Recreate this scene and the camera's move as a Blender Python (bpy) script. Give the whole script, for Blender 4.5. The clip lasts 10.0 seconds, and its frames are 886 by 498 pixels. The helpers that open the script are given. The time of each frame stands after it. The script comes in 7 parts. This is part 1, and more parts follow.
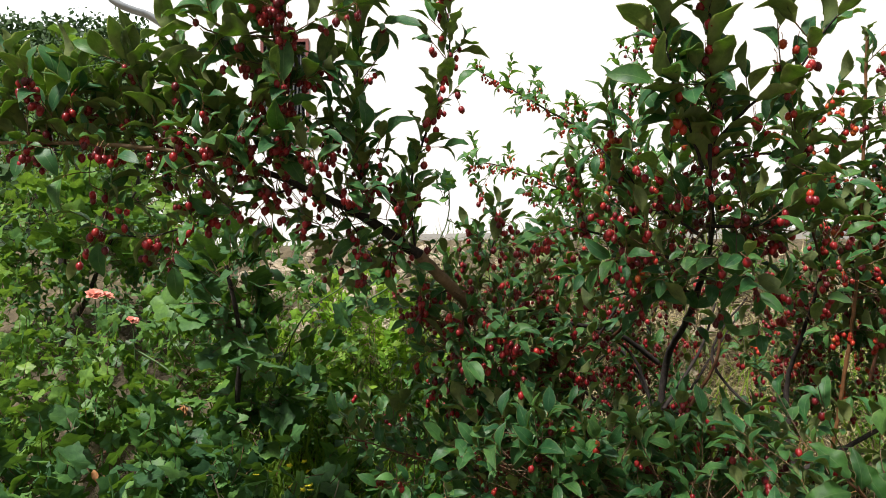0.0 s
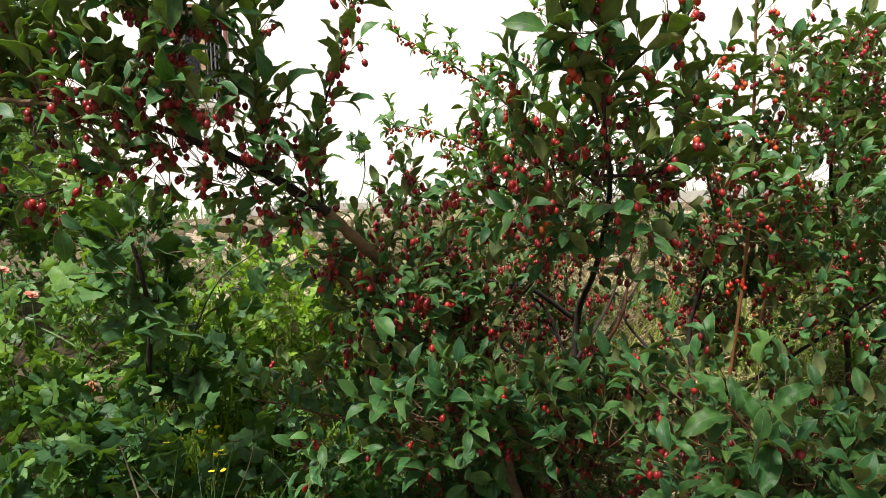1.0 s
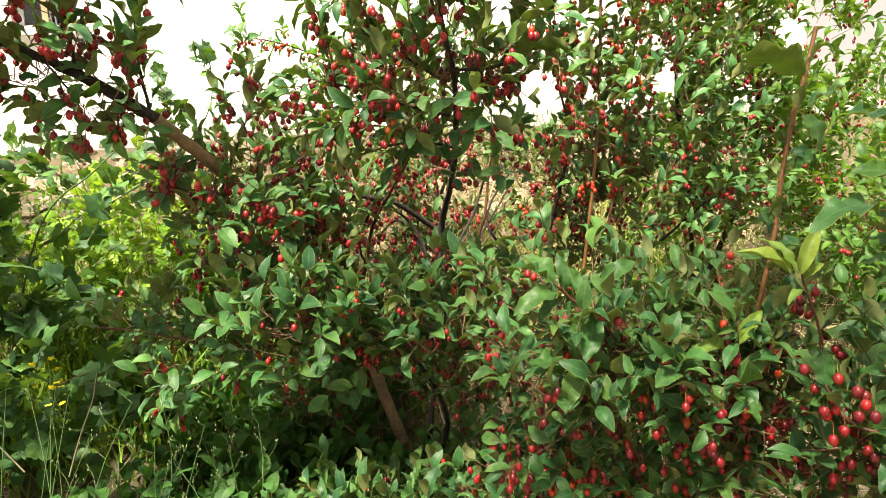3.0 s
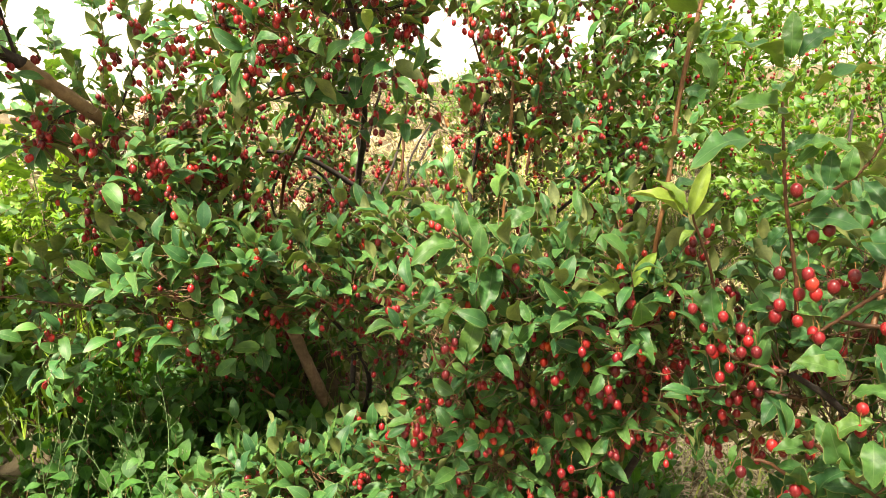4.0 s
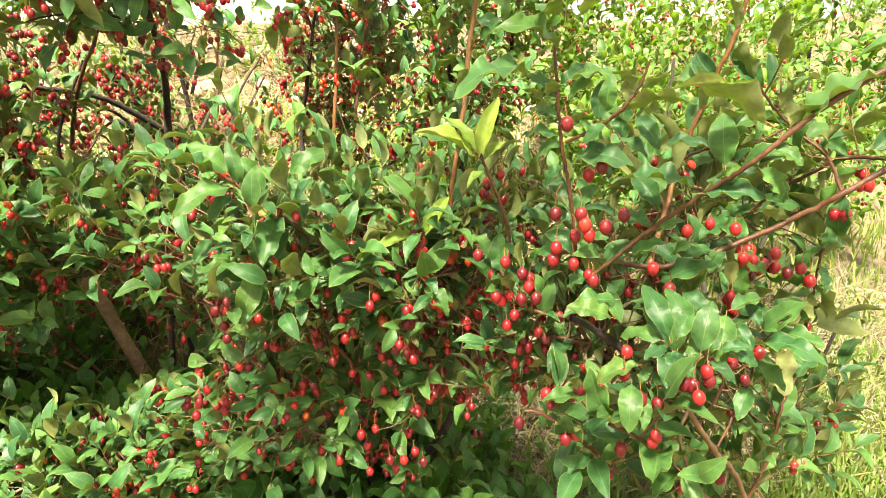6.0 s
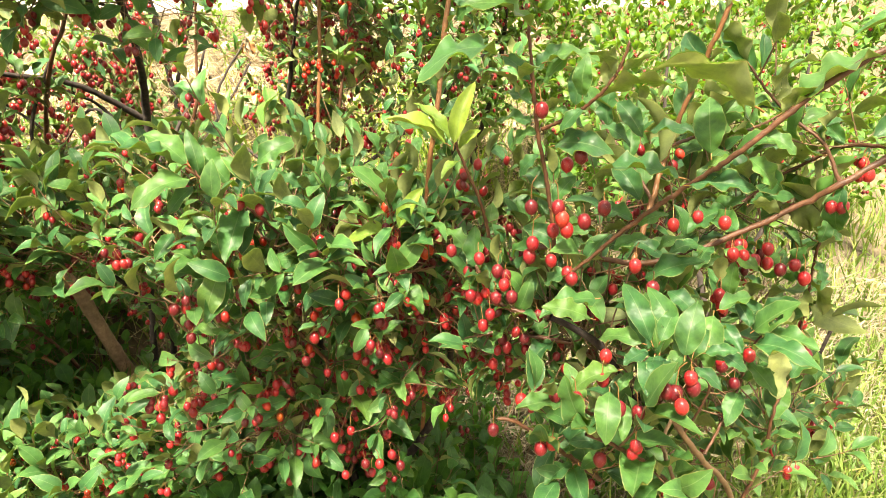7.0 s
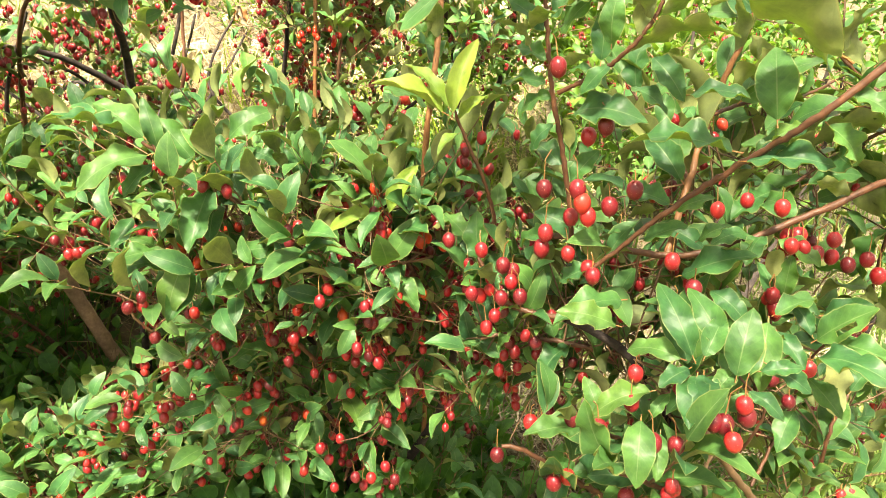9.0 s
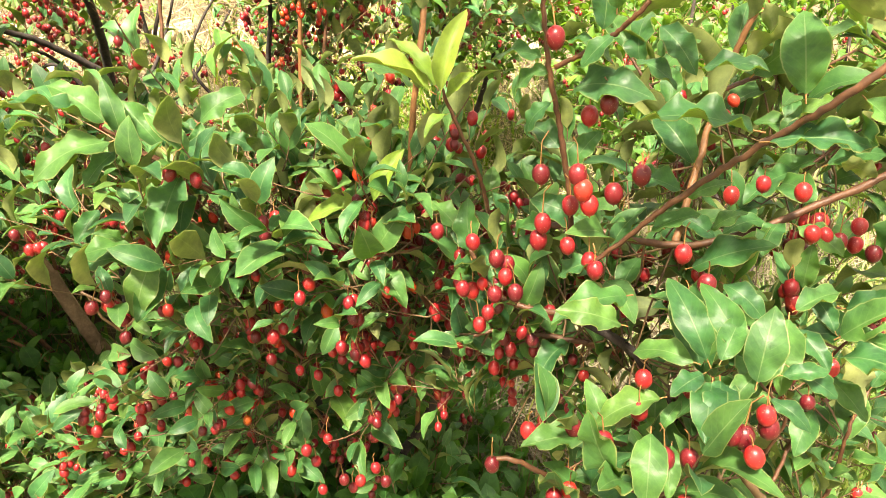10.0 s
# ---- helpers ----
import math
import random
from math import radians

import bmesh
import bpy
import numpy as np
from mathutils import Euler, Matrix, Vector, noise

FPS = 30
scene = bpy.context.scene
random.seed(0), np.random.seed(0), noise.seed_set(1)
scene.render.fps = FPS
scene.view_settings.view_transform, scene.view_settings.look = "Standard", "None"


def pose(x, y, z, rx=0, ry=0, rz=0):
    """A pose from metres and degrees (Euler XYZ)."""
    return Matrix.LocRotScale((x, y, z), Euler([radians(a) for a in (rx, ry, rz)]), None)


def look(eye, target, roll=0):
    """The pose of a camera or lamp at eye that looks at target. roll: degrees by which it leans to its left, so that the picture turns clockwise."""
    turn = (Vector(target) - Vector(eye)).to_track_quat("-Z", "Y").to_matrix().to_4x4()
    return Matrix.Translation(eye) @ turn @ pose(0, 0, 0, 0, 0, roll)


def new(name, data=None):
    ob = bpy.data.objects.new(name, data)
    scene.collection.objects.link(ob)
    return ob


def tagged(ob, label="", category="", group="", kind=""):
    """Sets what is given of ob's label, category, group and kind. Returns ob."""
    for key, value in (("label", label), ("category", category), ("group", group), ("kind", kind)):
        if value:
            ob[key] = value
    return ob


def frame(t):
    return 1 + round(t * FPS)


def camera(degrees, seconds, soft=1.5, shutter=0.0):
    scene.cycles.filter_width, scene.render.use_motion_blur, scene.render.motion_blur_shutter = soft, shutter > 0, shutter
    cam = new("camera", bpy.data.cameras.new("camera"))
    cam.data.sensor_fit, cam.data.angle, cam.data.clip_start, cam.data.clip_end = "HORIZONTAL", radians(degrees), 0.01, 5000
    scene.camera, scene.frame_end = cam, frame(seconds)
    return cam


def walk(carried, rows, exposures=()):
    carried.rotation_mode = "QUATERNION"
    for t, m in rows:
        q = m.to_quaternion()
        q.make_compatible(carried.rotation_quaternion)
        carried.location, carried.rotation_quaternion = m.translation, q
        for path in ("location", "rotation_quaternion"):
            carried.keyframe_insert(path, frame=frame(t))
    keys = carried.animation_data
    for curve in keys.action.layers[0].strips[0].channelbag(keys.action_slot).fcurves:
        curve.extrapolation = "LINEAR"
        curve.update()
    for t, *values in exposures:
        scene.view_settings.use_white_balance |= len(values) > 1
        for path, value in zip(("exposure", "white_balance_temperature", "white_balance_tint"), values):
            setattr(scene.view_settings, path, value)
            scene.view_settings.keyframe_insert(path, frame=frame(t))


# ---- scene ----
cam = camera(70.5, 10.0, soft=0.75)
PATH = [
    (0, (0.012, 0.011, 1.263), (-0.001, 2.009, 1.35), -0.9),
    (0.5, (0.037, 0.011, 1.244), (0.099, 2.009, 1.291), -1.3),
    (1, (0.067, 0.01, 1.221), (0.261, 2.001, 1.218), -2.5),
    (1.5, (0.089, 0.01, 1.207), (0.364, 1.991, 1.166), -3.0),
    (2, (0.106, 0.016, 1.183), (0.453, 1.983, 1.079), -3.3),
    (2.5, (0.126, 0.021, 1.163), (0.556, 1.967, 1.001), -4.0),
    (2.7, (0.139, 0.019, 1.153), (0.603, 1.955, 0.968), -4.3),
    (3.8, (0.224, 0.027, 1.113), (0.855, 1.898, 0.792), -5.1),
    (4, (0.239, 0.034, 1.108), (0.907, 1.886, 0.755), -5.3),
    (4.5, (0.276, 0.043, 1.095), (1.025, 1.85, 0.679), -5.4),
    (5, (0.312, 0.048, 1.083), (1.154, 1.803, 0.624), -5.4),
    (5.5, (0.353, 0.049, 1.081), (1.28, 1.752, 0.59), -5.1),
    (6, (0.389, 0.055, 1.07), (1.378, 1.712, 0.543), -4.3),
    (6.2, (0.4, 0.062, 1.069), (1.389, 1.714, 0.527), -4.4),
    (7.3, (0.456, 0.088, 1.058), (1.434, 1.736, 0.485), -4.4),
    (7.5, (0.465, 0.099, 1.055), (1.442, 1.743, 0.471), -4.1),
    (8, (0.487, 0.117, 1.05), (1.441, 1.769, 0.45), -4.5),
    (8.5, (0.499, 0.135, 1.042), (1.438, 1.797, 0.447), -4.5),
    (9, (0.512, 0.163, 1.039), (1.443, 1.82, 0.417), -4.8),
    (9.5, (0.531, 0.19, 1.038), (1.466, 1.83, 0.378), -5.3),
    (10, (0.543, 0.202, 1.032), (1.47, 1.839, 0.352), -5.5),
]
EXPOSURES = [(0.0, 0.05, 6400, 12), (1.0, 0.28, 6700, 12), (2.5, 1.14, 7350, 12), (4.0, 1.74, 7850, 12), (5.5, 2.14, 8100, 12), (10.0, 2.34, 8100, 12)]
walk(cam, [(t, look(eye, target, roll)) for t, eye, target, roll in PATH], EXPOSURES)

# ---- sky and sun ----
SUN_FROM = Vector((-0.34, -0.43, 0.835)).normalized()
world = bpy.data.worlds.new("hazy_sky")
scene.world = world
world.use_nodes = True
wn, wl = world.node_tree.nodes, world.node_tree.links
wn.clear()
sky = wn.new("ShaderNodeTexSky")
sky.sky_type, sky.sun_disc = "NISHITA", False
sky.sun_elevation = math.asin(SUN_FROM.z)
sky.sun_rotation = math.atan2(SUN_FROM.x, SUN_FROM.y)
sky.air_density, sky.dust_density, sky.ozone_density = 1.0, 6.0, 0.5
haze = wn.new("ShaderNodeMix")
haze.data_type = "RGBA"
haze.inputs["Factor"].default_value = 0.72
haze.inputs["B"].default_value = (12.6, 12.4, 11.9, 1)
wl.new(sky.outputs["Color"], haze.inputs["A"])
back = wn.new("ShaderNodeBackground")
back.inputs["Strength"].default_value = 0.037
wl.new(haze.outputs["Result"], back.inputs["Color"])
wout = wn.new("ShaderNodeOutputWorld")
wl.new(back.outputs["Background"], wout.inputs["Surface"])

sun_data = bpy.data.lights.new("sun", "SUN")
sun_data.energy, sun_data.angle, sun_data.color = 6.8, radians(7), (1.0, 0.96, 0.89)
sun = new("sun", sun_data)
sun.matrix_world = look(SUN_FROM * 30, (0, 0, 0))

# ---- materials ----


def mat(name):
    m = bpy.data.materials.new(name)
    m.use_nodes = True
    nodes, links = m.node_tree.nodes, m.node_tree.links
    return m, nodes, links, nodes["Principled BSDF"]


def ramp(nodes, links, source, stops):
    r = nodes.new("ShaderNodeValToRGB")
    el = r.color_ramp.elements
    while len(el) < len(stops):
        el.new(0.5)
    for e, (p, c) in zip(el, stops):
        e.position, e.color = p, (*c, 1)
    links.new(source, r.inputs["Fac"])
    return r.outputs["Color"]


def tex(nodes, links, kind, scale, coord="Object", **inputs):
    co = nodes.new("ShaderNodeTexCoord")
    n = nodes.new("ShaderNodeTex" + kind)
    links.new(co.outputs[coord], n.inputs["Vector"])
    n.inputs["Scale"].default_value = scale
    for k, v in inputs.items():
        n.inputs[k].default_value = v
    return n


def mixed(nodes, links, a, b, fac, blend="MIX"):
    n = nodes.new("ShaderNodeMix")
    n.data_type, n.blend_type = "RGBA", blend
    for slot, v in (("A", a), ("B", b), ("Factor", fac)):
        if isinstance(v, (int, float)):
            n.inputs[slot].default_value = v
        elif isinstance(v, tuple):
            n.inputs[slot].default_value = (*v, 1)
        else:
            links.new(v, n.inputs[slot])
    return n.outputs["Result"]


def maths(nodes, links, op, a, b=0.0):
    n = nodes.new("ShaderNodeMath")
    n.operation = op
    for i, v in enumerate((a, b)):
        if isinstance(v, (int, float)):
            n.inputs[i].default_value = v
        else:
            links.new(v, n.inputs[i])
    return n.outputs[0]


def chance(nodes, links, joined):
    """A random value for each leaf or berry: per island in joined meshes, per object in single ones."""
    if joined:
        return nodes.new("ShaderNodeNewGeometry").outputs["Random Per Island"]
    return nodes.new("ShaderNodeObjectInfo").outputs["Random"]


def bump(nodes, links, bsdf, height, strength, distance):
    b = nodes.new("ShaderNodeBump")
    b.inputs["Strength"].default_value, b.inputs["Distance"].default_value = strength, distance
    links.new(height, b.inputs["Height"])
    links.new(b.outputs["Normal"], bsdf.inputs["Normal"])


def leaf_material(name, tones, vein, rough, through_colour, through_part, joined, speckle=0.0):
    m, n, l, p = mat(name)
    r = chance(n, l, joined)
    base = ramp(n, l, r, [(i / (len(tones) - 1), c) for i, c in enumerate(tones)])
    uv = n.new("ShaderNodeTexCoord").outputs["UV"]
    sep = n.new("ShaderNodeSeparateXYZ")
    l.new(uv, sep.inputs[0])
    off = maths(n, l, "ABSOLUTE", maths(n, l, "SUBTRACT", sep.outputs["Y"], 0.5))
    rib = maths(n, l, "LESS_THAN", off, 0.018)
    slant = maths(n, l, "SUBTRACT", sep.outputs["X"], maths(n, l, "MULTIPLY", off, 0.55))
    stripe = maths(n, l, "SINE", maths(n, l, "MULTIPLY", slant, 52.0))
    side = maths(n, l, "MULTIPLY", maths(n, l, "POWER", maths(n, l, "MAXIMUM", stripe, 0.0), 7.0), 0.16)
    veins = maths(n, l, "MAXIMUM", maths(n, l, "MULTIPLY", rib, 0.9), side)
    mottle = tex(n, l, "Noise", 55.0 if joined else 4.0, Detail=5.0, Roughness=0.65)
    patch = tex(n, l, "Noise", 14.0 if joined else 1.3, Detail=2.0)
    shade = ramp(n, l, mottle.outputs["Fac"], [(0.3, (0.62, 0.66, 0.70)), (0.7, (1.28, 1.24, 1.10))])
    tint = ramp(n, l, patch.outputs["Fac"], [(0.3, (0.78, 0.84, 0.92)), (0.7, (1.22, 1.14, 0.98))])
    col = mixed(n, l, mixed(n, l, base, shade, 1.0, "MULTIPLY"), tint, 1.0, "MULTIPLY")
    col = mixed(n, l, col, vein, maths(n, l, "MULTIPLY", veins, 0.5))
    # pale margin: the edge's own colour plus painted light that the edge catches
    rim = maths(n, l, "GREATER_THAN", off, 0.472)
    col = mixed(n, l, col, (vein[0] * 1.1, vein[1] * 0.85, vein[2] * 0.8), maths(n, l, "MULTIPLY", rim, 0.6))
    if speckle:
        dots = tex(n, l, "Voronoi", 900.0 if joined else 60.0)
        spot = maths(n, l, "LESS_THAN", dots.outputs["Distance"], 0.22)
        col = mixed(n, l, col, (0.5, 0.52, 0.45), maths(n, l, "MULTIPLY", spot, speckle))
    l.new(col, p.inputs["Base Color"])
    l.new(maths(n, l, "ADD", maths(n, l, "MULTIPLY", mottle.outputs["Fac"], 0.22), rough - 0.08), p.inputs["Roughness"])
    p.inputs["Specular IOR Level"].default_value = 0.32
    bump(n, l, p, maths(n, l, "ADD", maths(n, l, "MULTIPLY", veins, -0.8), mottle.outputs["Fac"]), 0.4, 0.0012)
    t = n.new("ShaderNodeBsdfTranslucent")
    l.new(mixed(n, l, through_colour, shade, 1.0, "MULTIPLY"), t.inputs["Color"])
    mix = n.new("ShaderNodeMixShader")
    mix.inputs["Fac"].default_value = through_part
    l.new(p.outputs["BSDF"], mix.inputs[1])
    l.new(t.outputs["BSDF"], mix.inputs[2])
    l.new(mix.outputs["Shader"], n["Material Output"].inputs["Surface"])
    return m


GOUMI_TONES = [(0.023, 0.096, 0.038), (0.034, 0.130, 0.046), (0.050, 0.160, 0.048), (0.072, 0.186, 0.050), (0.026, 0.106, 0.046), (0.094, 0.206, 0.050)]
UNDER_TONES = [(0.17, 0.22, 0.09), (0.22, 0.275, 0.115), (0.275, 0.325, 0.145)]
LEAF_JOINED = leaf_material("goumi_leaf_joined", GOUMI_TONES, (0.25, 0.36, 0.14), 0.43, (0.24, 0.50, 0.04), 0.25, True)
LEAF_SINGLE = leaf_material("goumi_leaf_single", GOUMI_TONES, (0.25, 0.36, 0.14), 0.41, (0.24, 0.50, 0.04), 0.30, False)
LEAF_YOUNG = leaf_material("young_goumi_leaf_single", [(0.14, 0.26, 0.05), (0.20, 0.33, 0.06), (0.26, 0.38, 0.08)], (0.32, 0.42, 0.16), 0.45, (0.42, 0.58, 0.07), 0.34, False)
UNDER_JOINED = leaf_material("goumi_leaf_silvery_underside_joined", UNDER_TONES, (0.32, 0.37, 0.15), 0.60, (0.50, 0.58, 0.18), 0.34, True, 0.05)
UNDER_SINGLE = leaf_material("goumi_leaf_silvery_underside", UNDER_TONES, (0.32, 0.37, 0.15), 0.60, (0.50, 0.58, 0.18), 0.42, False, 0.05)
YOUNG_JOINED = leaf_material("young_goumi_leaf", [(0.026, 0.090, 0.022), (0.050, 0.140, 0.026), (0.094, 0.19, 0.032)], (0.18, 0.28, 0.09), 0.46, (0.22, 0.42, 0.03), 0.28, True)
VINE_JOINED = leaf_material("vine_leaf", [(0.020, 0.066, 0.030), (0.032, 0.096, 0.038), (0.050, 0.135, 0.042), (0.095, 0.21, 0.045)], (0.16, 0.26, 0.09), 0.52, (0.18, 0.36, 0.03), 0.20, True)
CURRANT_JOINED = leaf_material("currant_leaf", [(0.045, 0.12, 0.032), (0.075, 0.18, 0.040), (0.11, 0.23, 0.045), (0.17, 0.30, 0.055)], (0.16, 0.26, 0.09), 0.42, (0.24, 0.42, 0.04), 0.32, True)
# weed leaf tones raised so that the colour itself carries full sun
LIT_WEED_JOINED = leaf_material("weed_leaf_painted_sunlight", [(0.11, 0.25, 0.03), (0.18, 0.36, 0.04), (0.27, 0.43, 0.06)], (0.26, 0.38, 0.08), 0.5, (0.40, 0.62, 0.05), 0.40, True)
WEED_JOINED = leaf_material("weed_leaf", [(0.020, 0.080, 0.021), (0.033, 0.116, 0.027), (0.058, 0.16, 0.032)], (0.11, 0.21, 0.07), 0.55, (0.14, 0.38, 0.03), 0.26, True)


def berry_material(name, tones, joined):
    m, n, l, p = mat(name)
    r = chance(n, l, joined)
    base = ramp(n, l, r, tones)
    blush = tex(n, l, "Noise", 60.0 if joined else 1.5, Detail=2.0)
    col = mixed(n, l, base, ramp(n, l, blush.outputs["Fac"], [(0.3, (0.7, 0.6, 0.6)), (0.7, (1.15, 1.1, 1.0))]), 1.0, "MULTIPLY")
    dots = tex(n, l, "Voronoi", 620.0 if joined else 11.0)
    spot = maths(n, l, "LESS_THAN", dots.outputs["Distance"], 0.16)
    col = mixed(n, l, col, (0.55, 0.33, 0.22), maths(n, l, "MULTIPLY", spot, 0.55))
    l.new(col, p.inputs["Base Color"])
    p.inputs["Roughness"].default_value = 0.36
    p.inputs["Subsurface Weight"].default_value = 0.12
    p.inputs["Subsurface Radius"].default_value = (0.006, 0.002, 0.001)
    p.inputs["Coat Weight"].default_value = 0.05
    bump(n, l, p, maths(n, l, "ADD", blush.outputs["Fac"], maths(n, l, "MULTIPLY", spot, 0.4)), 0.12, 0.001)
    return m


RIPE = [(0.0, (0.11, 0.007, 0.014)), (0.35, (0.22, 0.010, 0.018)), (0.8, (0.36, 0.016, 0.022)), (0.96, (0.41, 0.024, 0.024)), (1.0, (0.46, 0.045, 0.026))]
UNRIPE = [(0.0, (0.42, 0.02, 0.014)), (0.6, (0.52, 0.05, 0.016)), (1.0, (0.58, 0.14, 0.025))]
BERRY_JOINED, BERRY_SINGLE = berry_material("berry_skin_joined", RIPE, True), berry_material("berry_skin_single", RIPE, False)
BERRY_ORANGE = berry_material("half_ripe_berry_skin", UNRIPE, True)


def plain(name, tones, rough, scale, relief=0.3, depth=0.004, detail=6.0, metal=0.0, stretch=None, blotch=0.28):
    m, n, l, p = mat(name)
    a = tex(n, l, "Noise", scale, Detail=detail, Roughness=0.65)
    b = tex(n, l, "Noise", scale * 0.13, Detail=3.0)
    if stretch:
        for t in (a, b):
            mp = n.new("ShaderNodeMapping")
            mp.inputs["Scale"].default_value = stretch
            l.new(t.inputs["Vector"].links[0].from_socket, mp.inputs["Vector"])
            l.new(mp.outputs["Vector"], t.inputs["Vector"])
    col = ramp(n, l, a.outputs["Fac"], [(0.25 + 0.5 * i / (len(tones) - 1), c) for i, c in enumerate(tones)])
    wide = ramp(n, l, b.outputs["Fac"], [(0.3, (1 - blotch,) * 3), (0.7, (1 + blotch * 0.5, 1 + blotch * 0.45, 1 + blotch * 0.4))])
    l.new(mixed(n, l, col, wide, 1.0, "MULTIPLY"), p.inputs["Base Color"])
    p.inputs["Roughness"].default_value, p.inputs["Metallic"].default_value = rough, metal
    bump(n, l, p, a.outputs["Fac"], relief, depth)
    return m


BARK = plain("grey_brown_bark", [(0.011, 0.009, 0.008), (0.027, 0.020, 0.017), (0.065, 0.048, 0.038)], 0.9, 90.0, 0.8, 0.004)
BARK_PALE = plain("pale_brown_bark", [(0.15, 0.095, 0.055), (0.26, 0.17, 0.10), (0.38, 0.26, 0.16)], 0.8, 70.0, 0.6, 0.003)
TWIG = plain("rust_brown_twig", [(0.040, 0.017, 0.008), (0.085, 0.034, 0.014), (0.15, 0.064, 0.026)], 0.55, 140.0, 0.4, 0.001)
TWIG_ORANGE = plain("orange_brown_rod", [(0.11, 0.048, 0.018), (0.19, 0.085, 0.03), (0.27, 0.13, 0.05)], 0.55, 110.0, 0.4, 0.001)
TWIG_FINE = plain("thin_brown_twig", [(0.08, 0.05, 0.025), (0.15, 0.09, 0.045), (0.22, 0.13, 0.06)], 0.6, 140.0, 0.3, 0.001)
STALK = plain("orange_brown_stalk", [(0.25, 0.125, 0.038), (0.38, 0.20, 0.065)], 0.6, 150.0, 0.2, 0.001)
GREEN_STEM = plain("green_stem", [(0.035, 0.085, 0.02), (0.07, 0.13, 0.032)], 0.6, 80.0, 0.2, 0.001)
SOIL = plain("sandy_garden_soil", [(0.045, 0.036, 0.02), (0.10, 0.08, 0.045), (0.20, 0.16, 0.10)], 0.95, 14.0, 0.9, 0.03, 9.0)
STRAW = plain("dry_straw", [(0.11, 0.095, 0.058), (0.20, 0.172, 0.112), (0.29, 0.255, 0.175)], 0.75, 25.0, 0.2, 0.002)
# straw again in much paler tones, the sunshine put into its colour
HAY_LIT = plain("hay_painted_sunlight", [(0.26, 0.21, 0.10), (0.42, 0.35, 0.18), (0.56, 0.48, 0.28)], 0.8, 25.0, 0.2, 0.002)
STONE = plain("pale_field_stone", [(0.36, 0.29, 0.20), (0.50, 0.42, 0.31), (0.62, 0.55, 0.44)], 0.9, 9.0, 0.8, 0.02, 8.0)
PLASTER = plain("white_house_plaster", [(0.86, 0.86, 0.87), (0.89, 0.89, 0.90)], 0.85, 30.0, 0.1, 0.003, blotch=0.03)
CONCRETE = plain("grey_concrete_coping", [(0.38, 0.37, 0.35), (0.5, 0.49, 0.46)], 0.9, 12.0, 0.4, 0.006)
RED_PAINT = plain("dark_red_painted_wood", [(0.15, 0.035, 0.03), (0.22, 0.06, 0.05)], 0.5, 20.0, 0.2, 0.002)
WHITE_PAINT = plain("white_painted_frame", [(0.72, 0.72, 0.70), (0.8, 0.8, 0.79)], 0.45, 12.0, 0.1, 0.001)
TAN_WOOD = plain("tan_wood", [(0.34, 0.22, 0.11), (0.46, 0.32, 0.18)], 0.6, 14.0, 0.2, 0.002)
ZINC = plain("weathered_zinc", [(0.36, 0.40, 0.43), (0.48, 0.52, 0.55)], 0.45, 8.0, 0.1, 0.002, metal=0.5)
DARK = plain("dim_interior", [(0.10, 0.11, 0.12), (0.16, 0.17, 0.18)], 0.9, 4.0, 0.1, 0.002)
HILL_LEAF = leaf_material("hill_tree_leaf", [(0.020, 0.050, 0.018), (0.030, 0.075, 0.024), (0.045, 0.10, 0.03), (0.065, 0.13, 0.035)], (0.06, 0.12, 0.04), 0.6, (0.06, 0.12, 0.02), 0.15, True)
YELLOW = plain("yellow_petal", [(0.76, 0.66, 0.02), (0.84, 0.76, 0.05)], 0.5, 60.0, 0.1, 0.001)
PINK = plain("coral_pink_petal", [(0.66, 0.15, 0.12), (0.80, 0.30, 0.22), (0.84, 0.45, 0.34)], 0.55, 22.0, 0.2, 0.002)
WHITE_PLASTIC = plain("white_plastic", [(0.76, 0.77, 0.78), (0.82, 0.82, 0.82)], 0.4, 8.0, 0.05, 0.001)
GRASS = leaf_material("grass_blade", [(0.05, 0.12, 0.024), (0.085, 0.17, 0.032), (0.13, 0.21, 0.045), (0.26, 0.24, 0.10)], (0.2, 0.28, 0.08), 0.5, (0.20, 0.32, 0.04), 0.35, True)

# lighter copy of the grass blade; its extra brightness stands in for sunlight
GRASS_LIT = leaf_material("grass_blade_painted_sunlight", [(0.12, 0.25, 0.03), (0.19, 0.33, 0.04), (0.28, 0.38, 0.06)], (0.25, 0.35, 0.08), 0.5, (0.30, 0.46, 0.05), 0.4, True)
WOODED = plain("dark_wooded_slope", [(0.018, 0.04, 0.014), (0.035, 0.07, 0.022)], 0.95, 0.6, 0.8, 0.5)

glass, _, _, gp = mat("window_glass")
gp.inputs["Base Color"].default_value = (0.9, 0.95, 0.95, 1)
gp.inputs["Roughness"].default_value = 0.03
gp.inputs["Transmission Weight"].default_value = 1.0

# ---- mesh tools ----
rng = np.random.default_rng(7)


